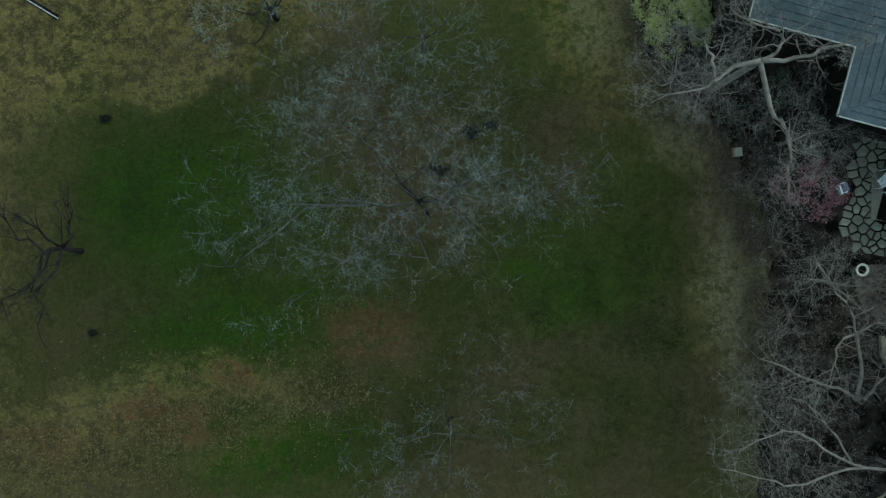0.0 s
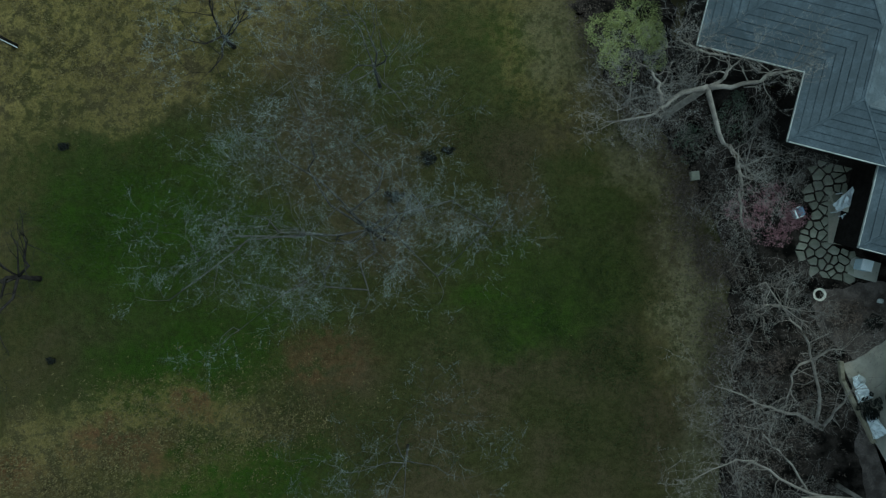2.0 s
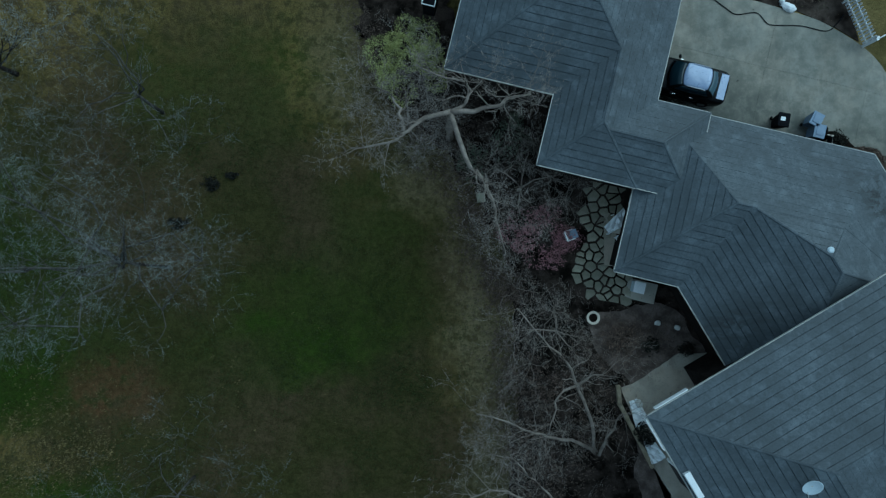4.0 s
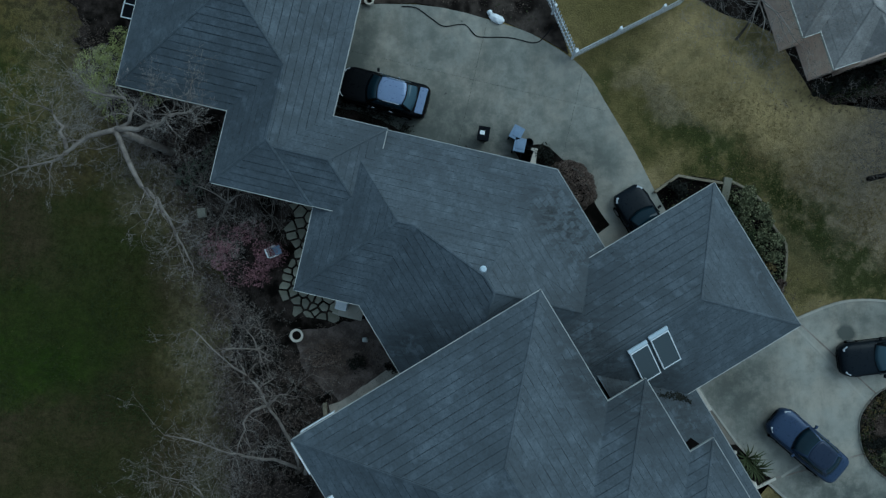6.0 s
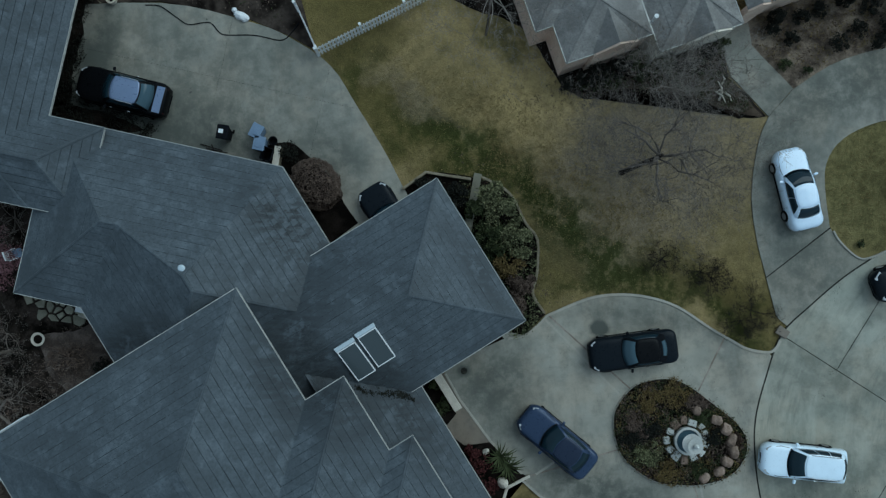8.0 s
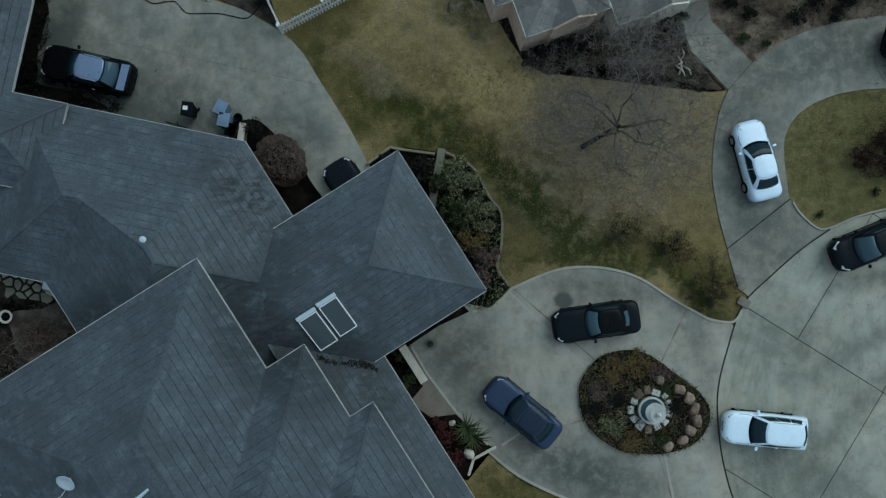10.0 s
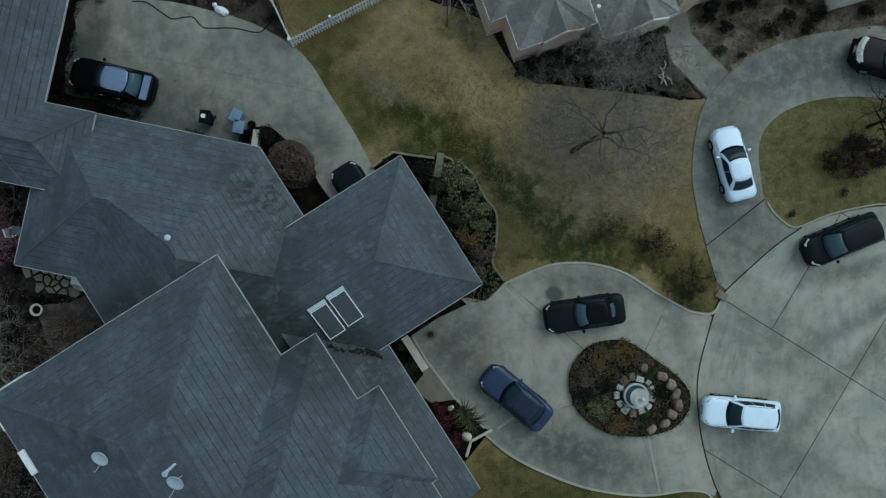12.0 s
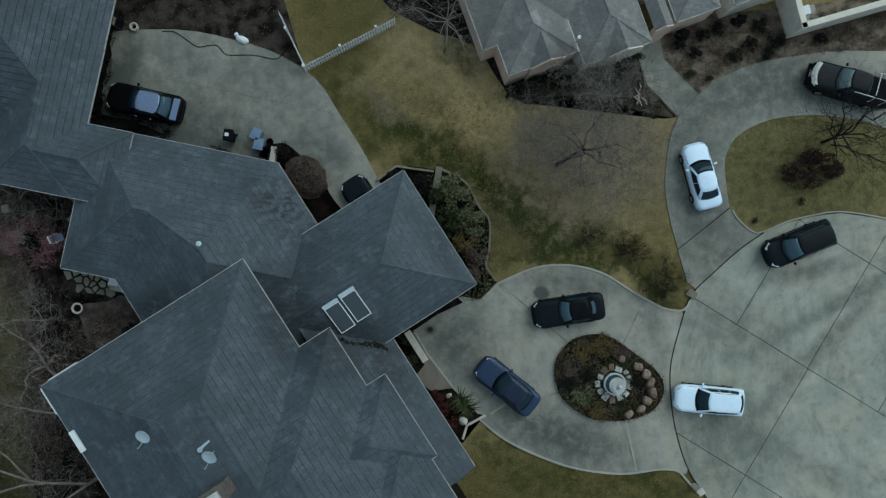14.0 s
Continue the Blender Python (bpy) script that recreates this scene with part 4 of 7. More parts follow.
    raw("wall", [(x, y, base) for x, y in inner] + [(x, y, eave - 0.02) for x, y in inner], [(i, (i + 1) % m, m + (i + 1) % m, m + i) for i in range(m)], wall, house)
    return roof


def frame_rect(o, d, a0, a1, b0, b1):
    """A rectangle in directions d and its left normal, counter-clockwise, from o."""
    e, g = Vector(d).normalized(), Vector((-d[1], d[0])).normalized()
    return [tuple(Vector(o) + e * a + g * b) for a, b in ((a0, b0), (a1, b0), (a1, b1), (a0, b1))]


house = thing("house", "large brick house with slate-grey shingled hip roofs", "house")
Z0 = (0.0, 0.0)
ED = (0.9636, -0.2672)
UD = (0.480, -0.877)
UV = Vector(UD)
sA, nA, sB = Vector((-22.58, -0.31)), Vector((-8.77, 5.34)), Vector((-19.3, -1.17))
APEX = (-10.41, -0.64)  # north corner of the two-storey block
WINGS = [
    (frame_rect(Z0, ED, -26.95, -21.67, -1.95, 7.5), 3.97, 0.5, {"deep": (0.45, 2.2, 0.45, 0.45)}),
    (frame_rect(Z0, ED, -26.93, -18.84, -1.93, 2.75), 3.955, 0.5, {}),
    (frame_rect(Z0, ED, -32.75, -21.69, 1.8, 21.0), 3.96, 0.5, {"base": -2.0, "deep": (0.45, 2.2, 0.45, 0.45)}),
    ([tuple(sA), tuple(nA + UV * 12.7), tuple(nA), (-20.15, 8.47)], 3.41, 0.5, {}),
    ([tuple(sB - UV * 4.9), tuple(sB + UV * 9.0), tuple(nA + UV * 9.65), tuple(nA), (-20.15, 8.47)], 3.397, 0.5, {}),
    (frame_rect(APEX, UD, 0.0, 20.0, -13.43, 0.0), 6.79, 0.40, {"base": -0.8, "crop": 5.5, "deep": (4.2, 0.45, 0.45, 1.0)}),
    (frame_rect(APEX, UD, 6.02, 22.0, -11.0, 2.05), 6.785, 0.40, {"crop": 5.5}),
    (frame_rect(APEX, UD, 9.98, 15.53, -8.0, 3.31), 6.78, 0.40, {}),
    (frame_rect(APEX, UD, 13.0, 24.0, -8.0, 2.95), 6.775, 0.40, {}),
    (frame_rect((-0.92, 4.28), UD, 0.0, 8.43, -17.0, 0.0), 3.94, 0.45, {"deep": (0.45, 0.45, 0.45, 4.4)}),
    (frame_rect((-2.26, -6.19), UD, -4.4, 9.35, -4.2, 0.0), 3.70, [60, 60, 0.45, 60], {"deep": (0.9, 0.9, 0.9, 4.9)}),
]
for poly, eave, pitch, _ in WINGS:
    BODIES.append((poly, planes_of(poly), eave, pitch if isinstance(pitch, list) else [pitch] * len(poly)))
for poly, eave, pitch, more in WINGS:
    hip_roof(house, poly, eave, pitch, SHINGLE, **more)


def skylight(x, y):
    """A framed roof window on the garage's front slope."""
    g = Vector((0.877, 0.480, 0))
    up = (Vector((-0.480, 0.877, 0)) + Vector((0, 0, 0.45))).normalized()
    nrm = g.cross(up)
    z = 3.94 + 0.45 * ((x - 3.11) * -0.480 + (y + 3.13) * 0.877)
    m = Matrix((g, up, nrm)).transposed().to_4x4()
    m.translation = (x, y, z + 0.05)
    win = new("skylight")
    win.parent = house
    win.matrix_world = m
    tagged(win, "white-framed roof window")
    for w, l, px, py in ((0.05, 1.92, -0.475, 0), (0.05, 1.92, 0.475, 0), (0.90, 0.05, 0, -0.935), (0.90, 0.05, 0, 0.935)):
        part("frame", box(bmesh.new(), (w, l, 0.14), (px, py, 0.07), 0, 0.01), WHITE, win)
    part("pane", box(bmesh.new(), (0.90, 1.82, 0.03), (0, 0, 0.10)), GLASSS, win)
    part("flashing", box(bmesh.new(), (1.06, 0.2, 0.1), (0, 1.08, 0.06), 0, 0.02), DISH, win, "pale metal flashing")


skylight(-5.28, -4.45)
skylight(-4.28, -3.82)


def vent(x, y, z):
    v = thing("roof_vent", "pale metal plumbing vent cap on the roof", "vent")
    bm = bmesh.new()
    disc_stack(bm, [(0.09, -0.5), (0.09, 0.25), (0.16, 0.26), (0.17, 0.34), (0.10, 0.40)], 14)
    part("pipe", bm, DISH, v)
    bm = bmesh.new()
    disc_stack(bm, [(0.3, -0.06), (0.26, 0.02), (0.12, 0.06)], 14)
    part("collar", bm, GUTTER, v)
    v.matrix_world = pose(x, y, z)


vent(-13.0, 0.42, 6.05)


def sat_dish(x, y, z, turn):
    d = thing("satellite_dish", "pale grey satellite dish mounted on the shingles", "satellite dish", "roof dishes", at=pose(x, y, z, 0, 0, turn))
    bm = bmesh.new()
    rings = []
    for r, dz in ((0.02, -0.09), (0.2, -0.07), (0.34, -0.02), (0.40, 0.03), (0.41, 0.02), (0.34, -0.05), (0.02, -0.12)):
        rings.append([Matrix.Rotation(radians(35), 3, "X") @ Vector((r * math.cos(k * math.tau / 24), 1.15 * r * math.sin(k * math.tau / 24), dz)) + Vector((0, 0, 0.55)) for k in range(24)])
    loft(bm, rings)
    part("reflector", bm, DISH, d, "", True)
    bm = bmesh.new()
    tube(bm, [Vector((0, 0.1, -0.6)), Vector((0, 0.1, 0.2)), Vector((0, 0.02, 0.5))], [0.03, 0.03, 0.03], 8)
    part("mast", bm, GUTTER, d)
    bm = bmesh.new()
    tube(bm, [Vector((0, -0.3, 0.3)), Vector((0, -0.6, 0.62)), Vector((0, -0.55, 0.8))], [0.015, 0.015, 0.03], 6)
    part("feed_arm", bm, GUTTER, d)


sat_dish(-15.72, -9.87, 8.35, -20)
sat_dish(-11.97, -11.0, 9.2, -20)
pipe = thing("roof_pipe", "short pale flue pipe lying above the ridge", "flue")
bm = bmesh.new()
tube(bm, [Vector((-12.6, -10.7, 9.1)), Vector((-12.45, -10.55, 9.5)), Vector((-12.0, -10.2, 9.55))], [0.08, 0.08, 0.06], 10)
part("flue", bm, DISH, pipe)
bm = bmesh.new()
disc_stack(bm, [(0.13, 0.0), (0.15, 0.06), (0.08, 0.12)], 12, (-12.6, -10.7, 9.25))
part("cap", bm, DISH, pipe)
chimney = thing("chimney", "tan brick chimney with a pale stone cap", "chimney")
part("stack", box(bmesh.new(), (1.2, 0.85, 2.4), (-11.6, -12.9, 9.2), 28.7), FLUE, chimney)
part("cap", box(bmesh.new(), (1.3, 0.95, 0.12), (-11.6, -12.9, 10.46), 28.7, 0.03), FLUE, chimney)
part("flue_hood", box(bmesh.new(), (0.7, 0.5, 0.25), (-11.6, -12.9, 10.64), 28.7, 0.03), GUTTER, chimney)


# the rear eave of the two-storey block has a broad white fascia at its corner
for x, y, L, turn in ((-20.98, -6.32, 1.8, 28.7), (-21.81, -7.96, 1.7, -61.3)):
    part("fascia_board", box(bmesh.new(), (L, 0.05, 0.34), (x, y, 6.62), turn, 0.01), WHITE, house, "broad white fascia board")
bay = new("wall_dormer")
bay.parent = house
q = Vector(APEX) + Vector(UD) * 3.75 + Vector((-0.877, -0.480)) * 13.2
part("dormer_body", box(bmesh.new(), (0.30, 1.35, 2.5), (q.x, q.y, 5.85), 208.7, 0.02), WHITE, bay)
part("dormer_pane", box(bmesh.new(), (0.04, 1.1, 2.0), (q.x - 0.15, q.y - 0.08, 5.85), 208.7), GLASS, bay)

# ---- the neighbouring house ----
neighbour = thing("house", "single-storey peach brick house with weathered grey shingle roofs", "house")
FD = (0.9613, 0.2756)


def f_rect(x, y, w, d):
    return frame_rect((x, y), FD, 0.0, w, 0.0, d)


BODIES.clear()
for x, y, w, d, z, wall in ((6.28, 10.18, 4.85, 14.0, 2.60, PEACH), (4.75, 11.95, 17.0, 12.0, 2.58, PEACH), (11.3, 10.55, 4.7, 14.0, 2.59, RENDER), (17.55, 13.0, 3.1, 10.0, 2.61, PEACH), (21.5, 13.9, 3.4, 10.0, 2.62, RENDER)):
    hip_roof(neighbour, f_rect(x, y, w, d), z, 0.42, SHINGLE2, wall=wall, inset=0.06, groove=0.015, lift=0.008, tab=2.5, slot=0.0)
# gable fronts rising through the eaves
for x, y, w, z, mtl in ((7.75, 10.55, 2.5, 2.6, PEACH), (12.7, 10.9, 2.6, 2.6, RENDER), (16.0, 12.45, 1.3, 2.8, PEACH)):
    g = new("gable")
    g.parent = neighbour
    e, f, up = Vector((*FD, 0)), Vector((-FD[1], FD[0], 0)), Vector((0, 0, 1))
    o = Vector((x, y, 0))
    peak = w * 0.30
    bm = bmesh.new()
    loft(bm, [[o + f * k, o + e * w + f * k, o + e * w + f * k + up * z, o + e * (w / 2) + f * k + up * (z + peak), o + f * k + up * z] for k in (-0.08, 0.25)])
    part("gable_wall", bm, mtl, g)
    for s0, s1 in ((0.0, 0.5), (0.5, 1.0)):
        bm = bmesh.new()
        q0, q1 = (o + e * (w * s) + up * (z + peak * (1 - abs(s - 0.5) * 2) + 0.012) for s in (s0, s1))
        loft(bm, [[q + f * 0.02, q + f * 2.4, q + f * 2.4 + up * 0.04, q + f * 0.02 + up * 0.04] for q in (q0, q1)])
        part("gable_slope", bm, SHINGLE2, g)
vent2 = thing("roof_vent", "small pale vent pipe on the neighbouring roof", "vent")
bm = bmesh.new()
disc_stack(bm, [(0.08, -0.5), (0.08, 0.3), (0.12, 0.31), (0.12, 0.38)], 12, (10.75, 12.0, 3.5))
part("pipe", bm, WHITE, vent2)
court = thing("courtyard_wall", "pale stone courtyard wall with a flat coping", "wall")
for (x0, y0), (x1, y1) in (((26.3, 12.45), (34.5, 14.25)), ((26.3, 12.45), (25.6, 16.5)), ((24.9, 15.0), (25.5, 15.2))):
    a, b = Vector((x0, y0)), Vector((x1, y1))
    c, ang = (a + b) / 2, math.degrees(math.atan2(y1 - y0, x1 - x0))
    part("wall_run", box(bmesh.new(), ((b - a).length + 0.25, 0.28, 2.2), (c.x, c.y, 1.0), ang), RENDER, court)
    part("coping", box(bmesh.new(), ((b - a).length + 0.36, 0.40, 0.1), (c.x, c.y, 2.15), ang, 0.02), RENDER, court)

REAR_PATIO = [(-21.6, -7.0), (-20.6, -6.6), (-18.3, -5.2), (-16.4, -5.2), (-16.4, -15.0), (-18.9, -14.6), (-19.0, -13.1), (-20.0, -11.4)]
tagged(sheet("rear_patio", ragged(REAR_PATIO, 0.12, 8, 3), 0.15, PATIO, None, 0.1), "stained tan concrete patio behind the house", "patio", kind="structure")

strip = thing("expansion_strip", "pale mortar strip across the driveway", "joint", kind="structure")
for (x0, y0), (x1, y1) in (((4.75, -3.45), (8.72, -7.95)), ((3.75, -12.1), (5.05, -11.35)), ((12.95, -13.2), (13.4, -16.7))):
    part("strip", box(bmesh.new(), (math.hypot(x1 - x0, y1 - y0), 0.13, 0.03), ((x0 + x1) / 2, (y0 + y1) / 2, 0.012), math.degrees(math.atan2(y1 - y0, x1 - x0)), 0.004), KERB, strip)
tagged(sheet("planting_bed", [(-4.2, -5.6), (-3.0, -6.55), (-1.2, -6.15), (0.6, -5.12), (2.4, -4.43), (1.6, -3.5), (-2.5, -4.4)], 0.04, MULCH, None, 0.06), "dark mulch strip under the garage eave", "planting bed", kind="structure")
# ---- vehicles ----
def car(name, label, category, at, L, W, H, cowl, front_top, rear_top, rear_base, hood_z, belt_z, tail_z, body, roof_mat=None, glass=GLASS, nose=0.72, tail=0.8, rack=False, bed=False, boot=None, wheel=0.33, rear_glass=None, lamp=1.0, soft_top=False, creases=False):
    """A car about its middle, nose to +x: body shell, cabin, glass, wheels, lamps, mirrors. cowl, front_top, rear_top, rear_base: x of the windscreen's foot and head and the rear window's head and foot."""
    c = thing(name, label, category, "parked vehicles")
    h, w = L / 2, W / 2
    # x, half width, top and bottom of the shell: round nose, nearly straight flanks, round tail
    stations = []
    for q in (1.0, 0.985, 0.94, 0.86, 0.74, 0.58, 0.38, 0.15):
        stations.append((h - 1.0 + 1.0 * q, 1.0 - (1.0 - nose * 0.80) * q ** 3.6 - 0.12 * (q > 0.99), hood_z - 0.05 * q ** 2 - 0.20 * q ** 9, 0.20 + 0.22 * q ** 6))
    stations += [(cowl + 0.35 * (h - 1.0 - cowl), 0.995, hood_z + 0.03, 0.2), (cowl, 1.0, belt_z - 0.04, 0.2), (0.0, 1.0, belt_z, 0.2), (rear_base, 0.99, max(tail_z, belt_z - 0.06), 0.2)]
    for q in (0.2, 0.5, 0.72, 0.88, 0.96, 1.0):
        x = -h + 0.62 - 0.62 * q
        if x < rear_base - 0.05:
            stations.append((x, 1.0 - (1.0 - tail * 0.86) * q ** 3.4 - 0.10 * (q > 0.99), tail_z - 0.03 * q ** 2 - 0.17 * q ** 9, 0.22 + 0.2 * q ** 6))
    rings = []
    for x, k, zt, zb in stations:
        k = min(k, 1.0) * w
        half = [(0.0, zt + 0.035), (k * 0.35, zt + 0.032), (k * 0.62, zt + 0.020), (k * 0.80, zt - 0.005), (k * 0.91, zt - 0.05), (k * 0.975, zt - 0.13), (k, zt - 0.24), (k * 0.995, (zt + zb) / 2 - 0.05), (k * 0.94, zb)]
        rings.append([Vector((x, y, z)) for y, z in half] + [Vector((x, -y, z)) for y, z in half[::-1][:-1]])
    bm = bmesh.new()
    loft(bm, rings)
    part("body", bm, body, c, "", True)
    # cabin: rings of one rounded outline that narrows from the belt to the roof
    wb, wt = w * 0.91, w * 0.69
    zb, zr = belt_z - 0.04, H - 0.05

    def skin(side, s, v, out=0.0):
        """A point of the cabin: side front, rear, 1 (left) or -1 (right), s along it, v from belt to roof."""
        lean = v - 0.10 * math.sin(v * math.pi)
        half = wb + (wt - wb) * v + 0.03 * math.sin(v * math.pi)
        fx, rx = cowl + (front_top - cowl) * lean, rear_base + (rear_top - rear_base) * lean
        z = zb + (zr - zb) * (v + 0.07 * math.sin(v * math.pi))
        if side == "front":
            return Vector((fx + out + 0.20 * (1 - s * s) * (1 - 0.45 * v) - 0.16, s * half * 0.90, z + 0.02 * (1 - s * s) * v + out))
        if side == "rear":
            return Vector((rx - out - 0.15 * (1 - s * s) * (1 - 0.3 * v) + 0.10, s * half * 0.86, z + 0.02 * (1 - s * s) * v + out))
        x0, x1 = fx - 0.16, rx + 0.10
        belly = 0.90 + (0.86 - 0.90) * s + 0.11 * (4 * s * (1 - s)) ** 0.6
        return Vector((x0 + (x1 - x0) * s, side * (half * min(belly, 1.0) + out), z + out * 0.4))

    def ring(v):
        return ([skin("front", k / 4 - 1, v) for k in range(9)] + [skin(1, k / 8, v) for k in range(1, 8)] + [skin("rear", 1 - k / 4, v) for k in range(9)] + [skin(-1, 1 - k / 8, v) for k in range(1, 8)])

    bm = bmesh.new()
    loft(bm, [ring(k / 5) for k in range(6)])
    part("cabin", bm, BLACK if soft_top else body, c, "", True)
    edge = ring(1.0)
    mid = Vector(((front_top + rear_top) / 2 - 0.03, 0, zr))
    bm = bmesh.new()
    loft(bm, [[mid + (p - mid) * k + Vector((0, 0, dz)) for p in edge] for k, dz in ((1.0, -0.02), (1.0, 0.012), (0.93, 0.034), (0.72, 0.050), (0.40, 0.058), (0.06, 0.060))])
    part("roof_panel", bm, roof_mat or body, c, "", True)

    def pane(nm, side, s0, s1, v0, v1, mtl, n=8, label=""):
        """A thin pane that follows the cabin's skin."""
        bm = bmesh.new()
        rows = []
        for j, out in ((0, 0.012), (1, 0.012), (2, 0.012), (3, 0.012), (3, -0.02), (0, -0.02)):
            rows.append([bm.verts.new(skin(side, s0 + (s1 - s0) * i / n, v0 + (v1 - v0) * j / 3, out)) for i in range(n + 1)])
        for r0, r1 in zip(rows, rows[1:] + rows[:1]):
            for i in range(n):
                bm.faces.new((r0[i], r0[i + 1], r1[i + 1], r1[i]))
        bmesh.ops.recalc_face_normals(bm, faces=bm.faces)
        part(nm, bm, mtl, c, label, True)

    pane("windscreen", "front", -0.93, 0.93, 0.05, 0.96, glass)
    if soft_top:
        pane("rear_window", "rear", -0.62, 0.62, 0.30, 0.75, GLASSB, 6, "small pale rear window in the soft top")
    else:
        pane("rear_window", "rear", -0.90, 0.90, 0.08, 0.93, rear_glass or glass)
    for s in (1, -1):
        cuts = (0.05, 0.36, 0.66, 0.93) if L > 4.65 and rack else (0.07, 0.49, 0.91)
        for s0, s1 in zip(cuts, cuts[1:]):
            pane("side_window", s, s0 + 0.008, s1 - 0.008, 0.12, 0.90, GLASS, 5)
    # seams, cowl and trim
    bm = bmesh.new()
    tube(bm, [Vector((h - 0.16 - 0.24 * (m / 4 - 1) ** 2, (m / 4 - 1) * w * nose, hood_z - 0.06)) for m in range(9)], [0.016] * 9, 5)
    part("bonnet_gap", bm, BLACK, c, "dark gap before the bonnet")
    bm = bmesh.new()
    tube(bm, [skin("front", m / 4 - 1, 0.02, 0.02) for m in range(9)], [0.032] * 9, 5)
    part("wiper_cowl", bm, BLACK, c, "black strip at the windscreen's foot")
    for s in (1, -1):
        bm = bmesh.new()
        tube(bm, [Vector((cowl - 0.05, s * wb * 0.93, belt_z - 0.035)), Vector((cowl + 0.5 * (h - 0.5 - cowl), s * w * 0.90, hood_z - 0.015)), Vector((h - 0.42, s * w * nose * 0.99, hood_z - 0.055))], [0.011] * 3, 4)
        part("wing_seam", bm, BLACK, c, "dark seam beside the bonnet")
        if creases:
            bm = bmesh.new()
            tube(bm, [Vector((cowl + 0.1, s * w * 0.40, belt_z - 0.005)), Vector((h - 0.4, s * w * 0.30, hood_z + 0.0))], [0.014] * 2, 4)
            part("bonnet_crease", bm, BLACK, c, "dark raised crease on the bonnet")
        bm = box(bmesh.new(), (0.13, 0.21, 0.13), (cowl - 0.40, s * (w + 0.08), belt_z + 0.03), s * -12, 0.035)
        part("wing_mirror", bm, body if max(body.node_tree.nodes["Principled BSDF"].inputs["Metallic"].default_value, 0) > 0.1 else BLACK if roof_mat else body, c)
        part("headlamp", box(bmesh.new(), (0.34 * lamp, 0.15 * lamp, 0.08), (h - 0.24 - 0.06 * lamp, s * w * nose * 0.87, hood_z - 0.085), s * -36, 0.03), LAMPW, c, "clear headlamp")
        part("tail_lamp", box(bmesh.new(), (0.07, 0.26, 0.12), (-h + 0.075, s * w * tail * 0.66, tail_z - 0.21), s * 14, 0.02), LAMPR, c, "dark red tail lamp")
        part("sill_trim", box(bmesh.new(), (L * 0.5, 0.05, 0.08), (0, s * (w - 0.005), 0.28), 0, 0.015), BLACK, c)
        for x in (0.35, -0.65):
            part("door_handle", box(bmesh.new(), (0.17, 0.03, 0.03), (x, s * (w + 0.004), belt_z - 0.16), 0, 0.008), CHROME if rack else body, c)
            part("door_gap", box(bmesh.new(), (0.012, 0.012, belt_z - 0.42), (x - 0.25, s * (w - 0.004), belt_z / 2 + 0.06)), BLACK, c, "dark door gap")
        for x in (h * 0.62, -h * 0.58):
            wh = new("wheel")
            wh.parent = c
            wh.matrix_basis = pose(x, s * (w - 0.08), wheel, 90, 0, 0)
            bm = bmesh.new()
            disc_stack(bm, [(wheel * 0.62, -0.11), (wheel * 0.94, -0.115), (wheel, -0.08), (wheel, 0.08), (wheel * 0.94, 0.115), (wheel * 0.62, 0.11)], 24)
            part("tyre", bm, RUBBER, wh, "", True)
            bm = bmesh.new()
            disc_stack(bm, [(wheel * 0.62, -0.118), (wheel * 0.15, -0.10), (wheel * 0.15, 0.10), (wheel * 0.62, 0.118)], 18)
            part("rim", bm, RIM, wh)
    for x, wd, nm in ((h - 0.10, nose, "front_bumper"), (-h + 0.09, tail, "rear_bumper")):
        part(nm, box(bmesh.new(), (0.20, W * wd * 0.62, 0.2), (x, 0, 0.40), 0, 0.07), BLACK if roof_mat else body, c)
    part("grille", box(bmesh.new(), (0.06, W * nose * 0.44, 0.15), (h - 0.03, 0, hood_z - 0.34), 0, 0.02), BLACK, c)
    if boot:
        part("boot_lid", box(bmesh.new(), (rear_base + h - 0.22, W * 0.74, 0.03), ((rear_base - h) / 2 + 0.03, 0, tail_z + 0.03), 0, 0.012), boot, c, "boot lid coloured like reflected sky")
    if rack:
        for s in (1, -1):
            bm = bmesh.new()
            tube(bm, [Vector((front_top - 0.35, s * wt * 0.96, zr + 0.01)), Vector((front_top - 0.5, s * wt * 0.96, zr + 0.075)), Vector((rear_top + 0.35, s * wt * 0.96, zr + 0.075)), Vector((rear_top + 0.2, s * wt * 0.96, zr + 0.01))], [0.022] * 4, 6)
            part("roof_rail", bm, CHROME, c)
    if bed:
        x0, x1 = rear_base - 0.1, -h + 0.12
        part("bed_floor", box(bmesh.new(), (x0 - x1, W * 0.80, 0.03), ((x0 + x1) / 2, 0, tail_z + 0.045), 0, 0.01), BLACK, c, "dark load bed cover")
    c.matrix_world = at
    return c


P_BLACK = paint("black_car_paint", (0.0035, 0.004, 0.005), 0.0, 0.3)
P_NAVY = paint("dark_blue_car_paint", (0.028, 0.046, 0.092), 0.2, 0.3)
P_DUSK = paint("dusk_blue_roof_paint", (0.016, 0.025, 0.050), 0.2, 0.3)
# sky reflected in the black car's roof and boot, put into the colour
P_SKYSHEEN = paint("sky_sheen_car_paint", (0.16, 0.21, 0.33), 0.2, 0.3)
P_WHITE = paint("white_car_paint", (0.74, 0.87, 0.99), 0.0, 0.3)
P_SILVER = paint("silver_white_car_paint", (0.68, 0.81, 0.96), 0.0, 0.3)
P_CHARCOAL = paint("charcoal_car_paint", (0.007, 0.009, 0.011), 0.0, 0.35)
P_INK = paint("ink_blue_car_paint", (0.006, 0.009, 0.013), 0.0, 0.3)

